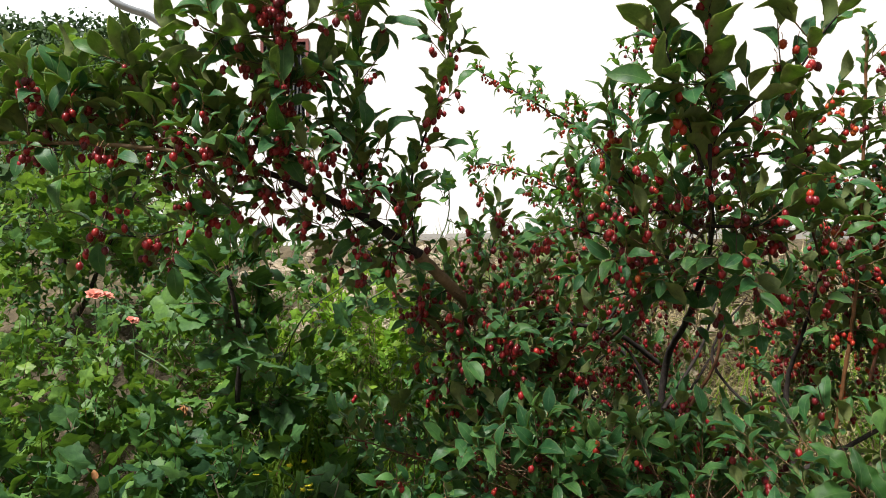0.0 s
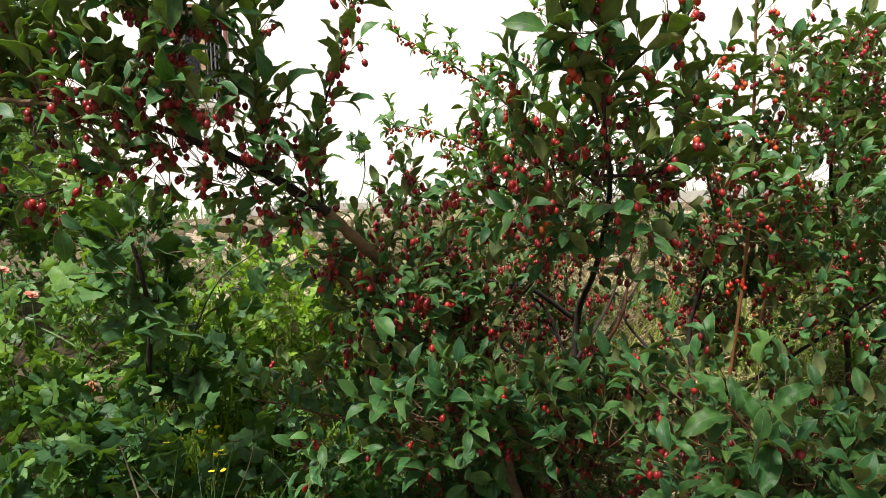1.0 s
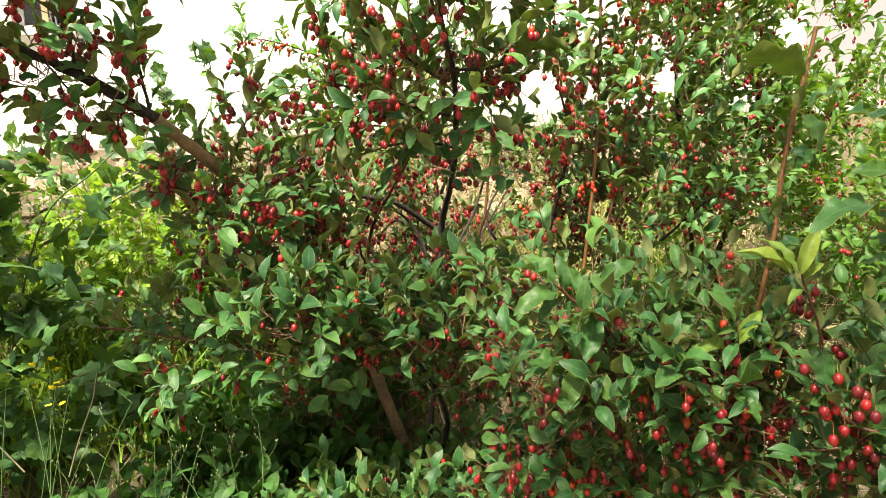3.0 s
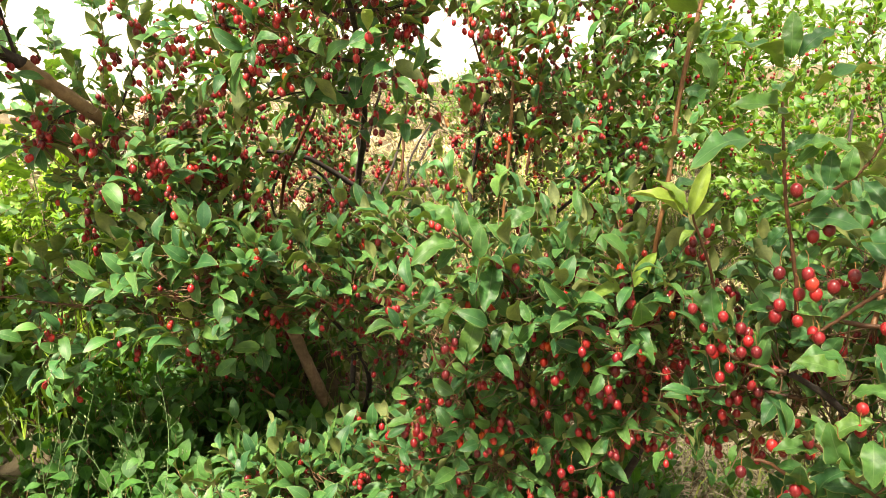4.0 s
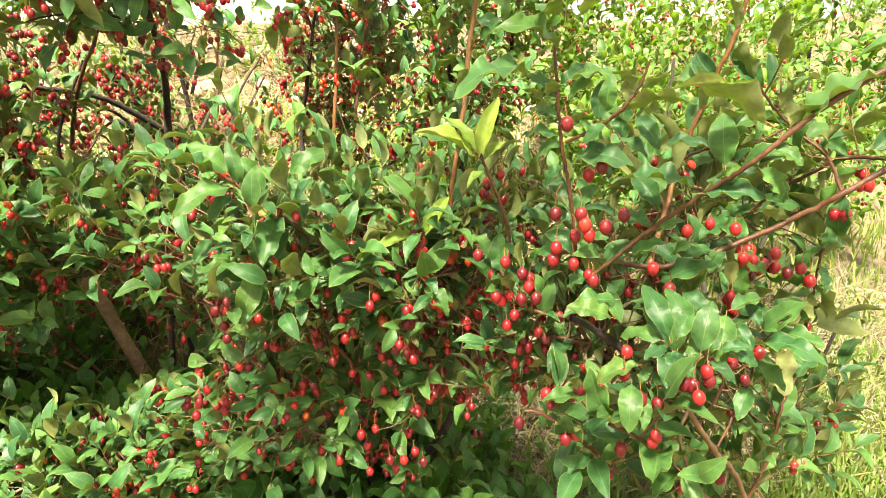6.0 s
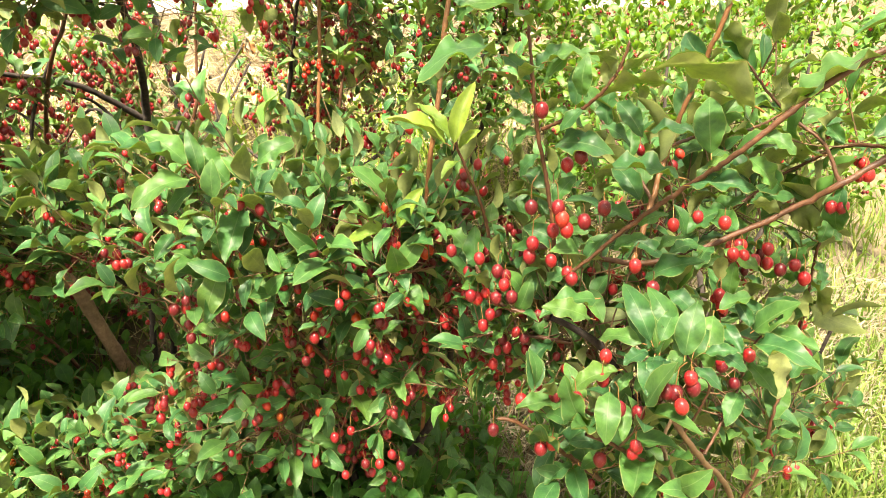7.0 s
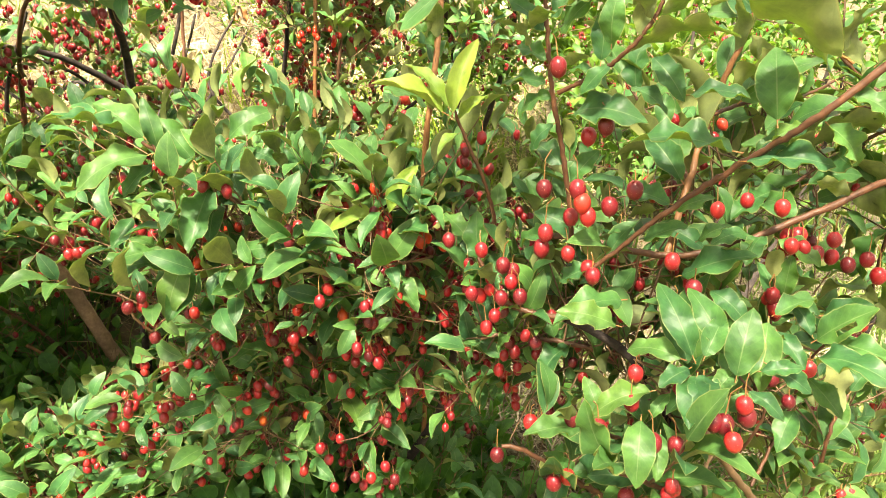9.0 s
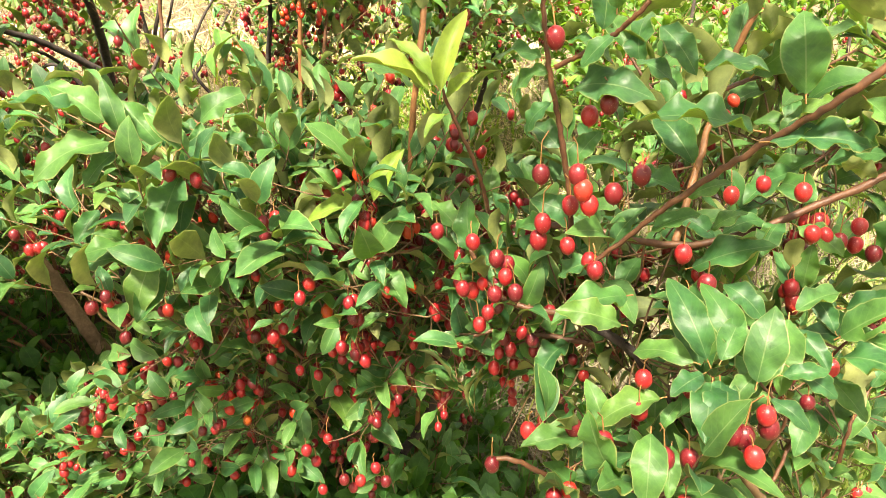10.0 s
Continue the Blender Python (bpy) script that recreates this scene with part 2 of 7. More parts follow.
def mesh_from(name, verts, faces, mats, slots=None, uvs=None, smooth=True):
    """A mesh from plain arrays; slots: the material of each face; uvs: one pair per vertex."""
    me = bpy.data.meshes.new(name)
    verts = np.asarray(verts, np.float32).reshape(-1, 3)
    counts = np.array([len(f) for f in faces]) if not isinstance(faces, np.ndarray) else np.full(len(faces), faces.shape[1])
    loops = np.concatenate([np.asarray(f) for f in faces]) if not isinstance(faces, np.ndarray) else faces.ravel()
    me.vertices.add(len(verts))
    me.vertices.foreach_set("co", verts.ravel())
    me.loops.add(len(loops))
    me.loops.foreach_set("vertex_index", loops.astype(np.int32))
    me.polygons.add(len(counts))
    me.polygons.foreach_set("loop_start", np.concatenate([[0], np.cumsum(counts)[:-1]]).astype(np.int32))
    if slots is not None:
        me.polygons.foreach_set("material_index", np.asarray(slots, np.int32))
    me.polygons.foreach_set("use_smooth", np.full(len(counts), smooth))
    if uvs is not None:
        layer = me.uv_layers.new(name="UVMap")
        layer.data.foreach_set("uv", np.asarray(uvs, np.float32)[loops].ravel())
    for m in mats:
        me.materials.append(m)
    me.update(calc_edges=True)
    return me


def part(name, me, parent, label="", kind=""):
    ob = new(name, me)
    ob.parent = parent
    return tagged(ob, label, kind=kind)


def thing(name, label, category, at=(0, 0, 0), group="", kind=""):
    ob = new(name)
    ob.location = at
    ob.empty_display_size = 0.05
    return tagged(ob, label, category, group, kind)


def spline(points, n):
    """A smooth line through the points, evenly cut."""
    p = np.array([points[0], *points, points[-1]], float)
    out = []
    seg = len(points) - 1
    for i in range(seg):
        a, b, c, d = p[i:i + 4]
        for u in np.linspace(0, 1, 12, endpoint=False):
            out.append(0.5 * (2 * b + (c - a) * u + (2 * a - 5 * b + 4 * c - d) * u * u + (3 * b - a - 3 * c + d) * u ** 3))
    out.append(p[-1])
    out = np.array(out)
    s = np.concatenate([[0], np.cumsum(np.linalg.norm(np.diff(out, axis=0), axis=1))])
    t = np.linspace(0, s[-1], n)
    return np.stack([np.interp(t, s, out[:, k]) for k in range(3)], 1), s[-1]


def unit(v):
    return v / (np.linalg.norm(v) + 1e-9)


def tube(line, radii, sides):
    """Rings of a round stem along a line."""
    line = np.asarray(line, float)
    n = len(line)
    tan = np.gradient(line, axis=0)
    tan /= np.linalg.norm(tan, axis=1)[:, None] + 1e-9
    side = unit(np.cross(tan[0], (0.31, 0.77, 0.55)))
    verts = []
    ang = np.arange(sides) * 2 * np.pi / sides
    for i in range(n):
        side = unit(side - tan[i] * (side @ tan[i]))
        other = np.cross(tan[i], side)
        verts.append(line[i] + radii[i] * (np.cos(ang)[:, None] * side + np.sin(ang)[:, None] * other))
    i, k = np.meshgrid(np.arange(n - 1), np.arange(sides), indexing="ij")
    k2 = (k + 1) % sides
    faces = np.stack([i * sides + k, i * sides + k2, (i + 1) * sides + k2, (i + 1) * sides + k], -1).reshape(-1, 4)
    return np.concatenate(verts), faces


class Heap:
    """Gathers many small pieces into one mesh."""

    def __init__(self):
        self.v, self.f, self.s, self.u, self.n = [], [], [], [], 0

    def add(self, verts, faces, slot=0, uvs=None):
        self.v.append(verts)
        self.f.append(np.asarray(faces) + self.n)
        self.s.append(np.full(len(faces), slot) if np.isscalar(slot) else slot)
        self.u.append(np.zeros((len(verts), 2)) if uvs is None else uvs)
        self.n += len(verts)

    def mesh(self, name, mats):
        return mesh_from(name, np.concatenate(self.v), np.concatenate(self.f), mats, np.concatenate(self.s), np.concatenate(self.u))


def spread(heap, shape, matrices, swap=None):
    """Adds a copy of a shape (verts, faces, slots, uvs) to a heap at every 4x4 matrix."""
    if not len(matrices):
        return
    v, f, s, u = shape
    m = np.asarray(matrices)
    verts = np.einsum("nij,vj->nvi", m[:, :3, :3], v) + m[:, None, :3, 3]
    faces = (f[None] + (np.arange(len(m)) * len(v))[:, None, None]).reshape(-1, f.shape[1])
    heap.add(verts.reshape(-1, 3), faces, np.tile(s, len(m)), np.tile(u, (len(m), 1)))


def leaf_shape(seed, along, across, width=0.42, curl=0.3, fold=0.35, wave=0.03, point=1.0, stalk=0.1, under=False):
    """An oval leaf, one long, folded along its rib, with a crisped rim and a bent tip. Slot 0: blade, 1: stalk, 2: the paler underside."""
    r = np.random.default_rng(seed)
    u = np.linspace(0, 1, along)
    half = width / 2 * (np.sin(np.pi * u ** 0.95) ** 0.66) * (1 - 0.14 * point * u ** 3) * (1 + r.normal(0, 0.018, along))
    half[0], half[-1] = 0.008, 0.002
    v = np.linspace(-1, 1, across)
    U, V = np.meshgrid(u, v, indexing="ij")
    H = half[:, None]
    ph, ph2, fr = r.uniform(0, 6.3), r.uniform(0, 6.3), r.uniform(1.6, 2.8) * (1.0 if along > 12 else 0.55)
    bend = curl * r.uniform(0.1, 1.7)
    fd = fold * r.uniform(0.5, 1.4)
    edge = np.abs(V) ** 2 * np.where(V > 0, np.sin(U * 2 * np.pi * fr + ph), np.sin(U * 2 * np.pi * fr * 1.13 + ph2))
    x = U - 0.16 * bend * U ** 2.5
    y = V * H * (1 - 0.12 * fd) + 0.06 * r.uniform(-1, 1) * U ** 2
    z = 0.08 * np.sin(np.pi * U * 0.9) - bend * U ** 2.2 * 0.62
    lift = fd * np.abs(V) ** 1.3 * H + wave * (edge + (0.22 if along > 12 else 0.0) * np.abs(V) ** 3 * np.sin(U * 2 * np.pi * fr * 2.7 + 2 * ph + 2 * V)) * np.minimum(1, H * 8)
    spin = r.uniform(-0.32, 0.32) * U
    y, z = y * np.cos(spin) - lift * np.sin(spin), z + y * np.sin(spin) + lift * np.cos(spin)
    top = np.stack([x, y, z], -1).reshape(-1, 3)
    i, k = np.meshgrid(np.arange(along - 1), np.arange(across - 1), indexing="ij")
    faces = np.stack([i * across + k, (i + 1) * across + k, (i + 1) * across + k + 1, i * across + k + 1], -1).reshape(-1, 4)
    uvs = np.stack([U, V * 0.5 + 0.5], -1).reshape(-1, 2)
    slots, verts = np.zeros(len(faces), int), top.copy()
    if under:
        low = top - np.stack([0 * U, 0 * U, 0.016 - 0.005 * np.abs(V) ** 4], -1).reshape(-1, 3)
        faces, slots = np.concatenate([faces, faces[:, [0, 3, 2, 1]] + len(verts)]), np.concatenate([slots, slots + 2])
        verts, uvs = np.concatenate([verts, low]), np.concatenate([uvs, uvs])
    verts[:, 0] += stalk
    if stalk:
        line = np.array([(0, 0, 0.0), (stalk * 0.55, 0, 0.004), (stalk * 1.08, 0, top[0, 2] - 0.004)])
        tv, tf = tube(line, np.array([0.013, 0.010, 0.010]), 3) if along > 12 else tube(line[::2], np.array([0.013, 0.010]), 3)
        faces = np.concatenate([faces, tf + len(verts)])
        slots = np.concatenate([slots, np.ones(len(tf), int)])
        verts, uvs = np.concatenate([verts, tv]), np.concatenate([uvs, np.full((len(tv), 2), 0.25)])
    return verts, faces, slots, uvs


def lobed_shape(seed, lobes=5, cup=0.25, notch=0.26, teeth=0.05):
    """A lobed, toothed leaf (vine or currant), about one across, stalk at the origin."""
    r = np.random.default_rng(seed)
    count = 26
    a = np.linspace(-np.pi * 0.93, np.pi * 0.93, count)
    rad = 0.52 * (1 - notch * 0.5 + notch * 0.5 * np.cos(a * lobes * 0.96)) * (1 - 0.10 * np.abs(a) / np.pi)
    rad *= 1 + teeth * (np.arange(count) % 2 * 2 - 1) + r.normal(0, 0.025, count)
    verts, uvs = [], []
    tilt, droop, ph = r.uniform(-0.25, 0.25), cup * r.uniform(0.3, 1.6), r.uniform(0, 6.3)
    for g in (0.0, 0.55, 1.0):
        x, y = g * rad * np.cos(a) + 0.12, g * rad * np.sin(a)
        d = np.hypot(x, y)
        z = -droop * d ** 2 + 0.10 * np.abs(y) + tilt * y * g + 0.022 * np.cos(a * lobes) * g + 0.035 * g * g * np.sin(a * 3 + ph)
        verts.append(np.stack([x, y, z], 1))
        uvs.append(np.stack([d, np.where(np.cos(a * lobes) > 0.97, 0.5, 0.75 + 0 * d)], 1))
    top, uv = np.concatenate(verts), np.concatenate(uvs)
    k = np.arange(count - 1)
    q = np.concatenate([np.stack([g * count + k, (g + 1) * count + k, (g + 1) * count + k + 1, g * count + k + 1], 1) for g in range(2)])
    return top, q, np.zeros(len(q), int), uv


def berry_shape(rings, sides, drop, fat=0.405, seed=0, nib=True):
    """A hanging oval berry one unit long under a thin curved stalk that starts at the origin. Slot 0: skin, 1: stalk."""
    r = np.random.default_rng(seed)
    th = np.linspace(0.12, np.pi - 0.10, rings)
    a = np.arange(sides) * 2 * np.pi / sides
    rad = fat * np.sin(th) * (1 + 0.06 * np.cos(th))
    dx, dy = r.uniform(-0.35, 0.35, 2) * drop
    v = np.stack([np.outer(rad, np.cos(a)) + dx, np.outer(rad, np.sin(a)) + dy, np.repeat((-drop - 0.5 + 0.5 * np.cos(th))[:, None], sides, 1)], -1).reshape(-1, 3)
    i, k = np.meshgrid(np.arange(rings - 1), np.arange(sides), indexing="ij")
    k2 = (k + 1) % sides
    f = np.stack([i * sides + k, (i + 1) * sides + k, (i + 1) * sides + k2, i * sides + k2], -1).reshape(-1, 4)
    line = np.array([(0, 0, 0), (dx * 0.75, dy * 0.75, -drop * 0.28), (dx, dy, -drop - 0.02)])
    tv, tf = tube(line, np.array([0.045, 0.032, 0.042]), 3)
    nub, nf = tube(np.array([(dx, dy, -drop - 0.99), (dx * 1.05, dy * 1.05, -drop - 1.09)]), np.array([0.05, 0.02]), 4)
    if not nib:
        nub, nf = nub[:0], nf[:0]
    faces = np.concatenate([f, tf + len(v), nf + len(v) + len(tv)])
    slots = np.concatenate([np.zeros(len(f), int), np.ones(len(tf) + len(nf), int)])
    verts = np.concatenate([v, tv, nub])
    return verts, faces, slots, np.zeros((len(verts), 2))


LEAVES_FINE = [leaf_shape(s, 17, 5, curl=0.44, fold=0.34, wave=0.075, width=0.47, under=True) for s in range(14)]
LEAVES = [leaf_shape(100 + s, 6, 3, curl=0.46, fold=0.36, wave=0.040, width=0.45, under=True) for s in range(12)]
LEAVES_MID = [leaf_shape(50 + s, 7, 5, curl=0.46, fold=0.36, wave=0.044, width=0.47, under=True) for s in range(12)]
LEAVES_FAR = [leaf_shape(200 + s, 6, 3, curl=0.45, fold=0.45, wave=0.03, stalk=0, width=0.45) for s in range(5)]
OVATE = [leaf_shape(300 + s, 6, 3, width=0.62, curl=0.35, fold=0.25, wave=0.04, stalk=0.18) for s in range(6)]
LOBED = [lobed_shape(s) for s in range(7)]
DROPS = (0.5, 0.8, 1.1, 1.4, 0.65, 1.0)
BERRIES_FINE = [berry_shape(9, 10, d, seed=i) for i, d in enumerate(DROPS)]
BERRIES = [berry_shape(5, 6, d, seed=10 + i, nib=False) for i, d in enumerate((0.45, 0.7, 1.0, 1.3, 0.6))]
LEAF_MESHES = [mesh_from("goumi_leaf", s[0], s[1], [LEAF_SINGLE, STALK, UNDER_SINGLE], s[2], s[3]) for s in LEAVES_FINE]
LEAVES_NARROW = [leaf_shape(700 + s, 17, 5, curl=0.58, fold=0.62, wave=0.036, width=0.43, under=True) for s in range(12)]
LEAVES_ARCHED = [leaf_shape(800 + s, 17, 5, curl=0.48, fold=0.22, wave=0.058, width=0.42, under=True) for s in range(12)]
NARROW_MESHES = [mesh_from("goumi_leaf", s[0], s[1], [LEAF_SINGLE, STALK, UNDER_SINGLE], s[2], s[3]) for s in LEAVES_NARROW]
ARCHED_MESHES = [mesh_from("goumi_leaf", s[0], s[1], [LEAF_SINGLE, STALK, UNDER_SINGLE], s[2], s[3]) for s in LEAVES_ARCHED]
YOUNG_MESHES = [mesh_from("goumi_leaf", s[0], s[1], [LEAF_YOUNG, STALK, UNDER_SINGLE], s[2], s[3]) for s in LEAVES_NARROW]
bv, bf, bs, bu = leaf_shape(77, 25, 11, curl=0.20, fold=0.16, wave=0.03, width=0.5, under=True)
mid_uv = bu[bf].mean(1)
eaten = ((mid_uv[:, 0] - 0.50) / 0.15) ** 2 + ((mid_uv[:, 1] - 0.30) / 0.13) ** 2 < 1 + 0.25 * np.sin(mid_uv[:, 0] * 40)
BITTEN_MESH = mesh_from("goumi_leaf", bv, bf[~eaten | (bs == 1)], [LEAF_SINGLE, STALK, UNDER_SINGLE], bs[~eaten | (bs == 1)], bu)
BERRY_MESHES = [mesh_from("goumi_berry", s[0], s[1], [BERRY_SINGLE, STALK], s[2], s[3]) for s in BERRIES_FINE]


def frame_of(at, axis, up, size, stretch=1.0):
    x = unit(np.asarray(axis, float))
    z = unit(up - x * (up @ x))
    m = np.eye(4)
    m[:3, 0], m[:3, 1], m[:3, 2], m[:3, 3] = x * size, np.cross(z, x) * size * stretch, z * size, at
    return m


UP = np.array([0, 0, 1.0])
LIGHTWARD = np.array([-0.1, -0.4, 0])
# open lanes through the bushes where nothing grows: from, to, radius at both ends
LANES = [
    ((0.482, 0.921, 0.763), (0.444, 1.896, 0.42), 0.06, 0.105),
    ((0.475, 1.12, 0.708), (0.4, 1.75, 0.56), 0.08, 0.11),
    ((0.565, 0.978, 0.974), (0.69, 0.975, 0.961), 0.1, 0.08),
    ((0.821, 0.701, 1.007), (0.851, 0.475, 0.963), 0.07, 0.05),
    ((0.715, 1.171, 1.256), (1.117, 2.2, 1.404), 0.05, 0.1),
    ((0.787, 1.507, 1.164), (0.958, 1.995, 1.188), 0.06, 0.07),
    ((0.719, 0.999, 0.522), (0.812, 1.378, 0.288), 0.035, 0.055),
    ((0.702, 1.324, 1.091), (1.171, 3.227, 1.123), 0.035, 0.11),
    ((0.671, 1.425, 0.988), (1.202, 2.831, 0.823), 0.035, 0.11),
    ((0.987, 1.242, 0.947), (1.835, 2.465, 0.74), 0.035, 0.10),
    ((0.656, 0.493, 0.752), (1.196, 1.131, 0.266), 0.03, 0.075),
    ((0.74, 1.629, 0.991), (1.332, 2.944, 0.77), 0.035, 0.10),
    ((0.692, 1.192, 1.311), (1.246, 2.366, 1.469), 0.04, 0.07),
    ((0.972, 1.178, 1.315), (1.868, 2.425, 1.49), 0.03, 0.055),
    ((1.147, 1.038, 1.376), (2.154, 2.057, 1.6), 0.03, 0.05),
    ((0.647, 1.273, 1.504), (1.076, 2.335, 1.802), 0.04, 0.07),
    ((0.7, 1.198, 1.289), (1.199, 2.46, 1.486), 0.05, 0.1),
    ((0.761, 1.326, 1.21), (1.195, 2.809, 1.374), 0.045, 0.09),
    ((0.758, 0.512, 0.73), (1.122, 1.039, 0.267), 0.03, 0.09),
    ((0.606, 0.897, 1.177), (0.971, 1.522, 1.155), 0.03, 0.035),
    ((0.602, 0.896, 1.1), (0.964, 1.521, 1.024), 0.03, 0.035),
    ((0.598, 0.895, 1.023), (0.957, 1.519, 0.893), 0.03, 0.035),
]
LANE_A, LANE_B = np.array([q[0] for q in LANES]), np.array([q[1] for q in LANES])
LANE_R0, LANE_R1 = np.array([q[2] for q in LANES]), np.array([q[3] for q in LANES])


def pruned(q):
    way = LANE_B - LANE_A
    u = np.clip(((q - LANE_A) * way).sum(1) / (way * way).sum(1), 0, 1)
    off = np.linalg.norm(q - LANE_A - way * u[:, None], axis=1)
    return bool((off < LANE_R0 + (LANE_R1 - LANE_R0) * u).any())


class Bush:
    """A shrub: limbs and shoots with their leaves and berries, and the joined mass of the smaller foliage."""

    def __init__(self, label, base, leaf=0.06, berry=0.0165, far=False, young=False, singles=300, orange=0.0, yield_part=1.0, name="goumi_bush", category="shrub",
                 shapes=None, mats=None, droop=0.25):
        self.root = thing(name, label, category, base)
        self.base, self.leaf, self.berry, self.far, self.singles = np.array(base), leaf, berry, far, singles
        self.leaf_left, self.berry_left = singles, singles
        self.mats = mats or (YOUNG_JOINED if young else LEAF_JOINED)
        self.shapes = shapes or (LEAVES_FAR if far else LEAVES)
        self.mass, self.fruit, self.twigs = [[] for _ in self.shapes], [[] for _ in BERRIES], Heap()
        self.limbs, self.orange, self.droop, self.yield_part, self.lean = [], orange, droop, yield_part, 1.0

    def limb(self, points, r0, r1, material=None, name="branch", sides=9):
        n = max(6, int(8 * len(points)))
        line, length = spline(points, n)
        wob = rng.normal(0, min(r0 * 0.16, 0.0007), (n, 3))
        radii = np.linspace(r0, r1, n) * (1 + rng.normal(0, 0.05, n))
        v, f = tube(line + wob, radii, sides)
        ob = part(name, mesh_from(name, v - self.base, f, [material or (BARK if r0 > 0.006 else TWIG)]), self.root)
        self.limbs.append(line)
        return ob, line, length

    def put_leaf(self, at, axis, up, size, owner=None, pale=0.0):
        if pruned(at + unit(axis) * size * 0.5):
            return
        if owner is not None and self.leaf_left > 0:
            self.leaf_left -= 1
            ob = new("leaf", (NARROW_MESHES if rng.random() < pale else LEAF_MESHES)[rng.integers(12)])
            ob.parent = owner
            ob.matrix_basis = Matrix(frame_of(at - self.base, axis, up, size, rng.uniform(0.85, 1.12)))
        else:
            self.mass[rng.integers(len(self.mass))].append(frame_of(at, axis, up, size, rng.uniform(0.85, 1.15)))

    def hero(self, owner, rows, pale=False, young=False, mesh=None):
        """Leaves set one by one: base, tip, the way the blade faces, width."""
        for base, tip, face, width in rows:
            base, tip = np.array(base), np.array(tip)
            ob = new("leaf", mesh or (YOUNG_MESHES if young else ARCHED_MESHES if pale else LEAF_MESHES)[rng.integers(12)])
            ob.parent = owner
            ob.matrix_basis = Matrix(frame_of(base - self.base, tip - base, np.array(face, float), np.linalg.norm(tip - base) / 1.06, min(width, 0.5) / (0.42 if pale else 0.47)))
            self.leaf_left -= 1

    def hang(self, owner, places, size):
        """Berries set one by one, by their middles."""
        for at in places:
            kind, turn = rng.integers(len(DROPS)), at[0] * 900
            m = frame_of((0, 0, 0), np.array([math.cos(turn), math.sin(turn), 0.0]), UP + rng.normal(0, 0.1, 3), size * rng.uniform(0.94, 1.05))
            m[:3, 3] = np.array(at) - m[:3, :3] @ BERRIES_FINE[kind][0][:90].mean(0)
            m[:3, 3] -= self.base
            ob = new("berry", BERRY_MESHES[kind])
            ob.parent = owner
            ob.matrix_basis = Matrix(m)
            self.berry_left -= 1

    def put_berry(self, at, size, owner=None):
        if pruned(at):
            return
        turn, lean = rng.uniform(0, 6.3), rng.normal(0, 0.16, 2)
        axis = np.array([math.cos(turn), math.sin(turn), lean[0]])
        m = frame_of(at, axis, np.array([lean[0], lean[1], 1.0]), size)
        if owner is not None and self.berry_left > 0:
            self.berry_left -= 1
            ob = new("berry", BERRY_MESHES[rng.integers(len(BERRY_MESHES))])
            ob.parent = owner
            m[:3, 3] -= self.base
            ob.matrix_basis = Matrix(m)
        else:
            self.fruit[rng.integers(len(self.fruit))].append(m)

    def clothe(self, line, length, leaf, gap, berries, start=0.1, stop=1.0, owner=None, spread_angle=52.0, tuft=True, bunch=2.2, pale=0.0, crowd=1.0):
        """Leaves in a spiral along a line, closer together towards its tip where crowd is small, with berries hanging below them."""
        count = max(2, int(length * (stop - start) / gap))
        tan = np.gradient(line, axis=0)
        turn = rng.uniform(0, 6.3)
        for i in range(count + 1):
            u = start + (stop - start) * max(0.0, min(1.0, (i + rng.uniform(-0.3, 0.3)) / count)) ** crowd
            u = min(max(u, 0), 1) * (len(line) - 1)
            k = min(int(u), len(line) - 2)
            at = line[k] + (line[k + 1] - line[k]) * (u - k)
            t = unit(tan[k])
            side = unit(np.cross(t, (0.2, 0.5, 0.84)))
            turn += 2.4 + rng.normal(0, 0.35)
            out = side * math.cos(turn) + np.cross(t, side) * math.sin(turn)
            rise = max(0.0, t[2])
            ang = radians((spread_angle + rng.normal(0, 14)) * (1 - 0.25 * rise)) * (1.0 if i < count - 1 or not tuft else 0.45)
            axis = t * math.cos(ang) + out * math.sin(ang)
            axis = unit(axis + UP * rng.normal(0.16, 0.2) - UP * self.droop * (1 - abs(t[2])) * 0.3)
            up = unit(UP * 0.9 + t * 0.6 - out * (0.15 + 0.45 * rise) + LIGHTWARD * self.lean * (1 - 0.8 * rise) + rng.normal(0, 0.36, 3))
            size = leaf * rng.uniform(0.55, 1.25) * (1.0 if i < count - 2 else 0.9)
            self.put_leaf(at, axis, up, size, owner, pale)
            if berries and rng.random() < berries * self.yield_part:
                for _ in range(1 + rng.poisson(bunch - 1)):
                    self.put_berry(at + out * rng.uniform(0, 0.012) + t * rng.normal(0, 0.006), self.berry * rng.uniform(0.78, 1.12), owner)

    def cane(self, points, r0, r1, leaf=None, gap=0.022, berries=0.3, start=0.1, stop=1.0, fine=True, sides_n=0, side_len=0.12, side_berries=None,
             material=None, name="shoot", side_leaf=None, bunch=2.2, lift=0.35, pale=0.0):
        """A shoot with leaves and berries, and side twigs of the joined mass."""
        ob, line, length = self.limb(points, r0, r1, material, name)
        leaf = leaf or self.leaf
        self.clothe(line, length, leaf, gap, berries, start, stop, ob if fine else None, bunch=bunch, pale=pale)
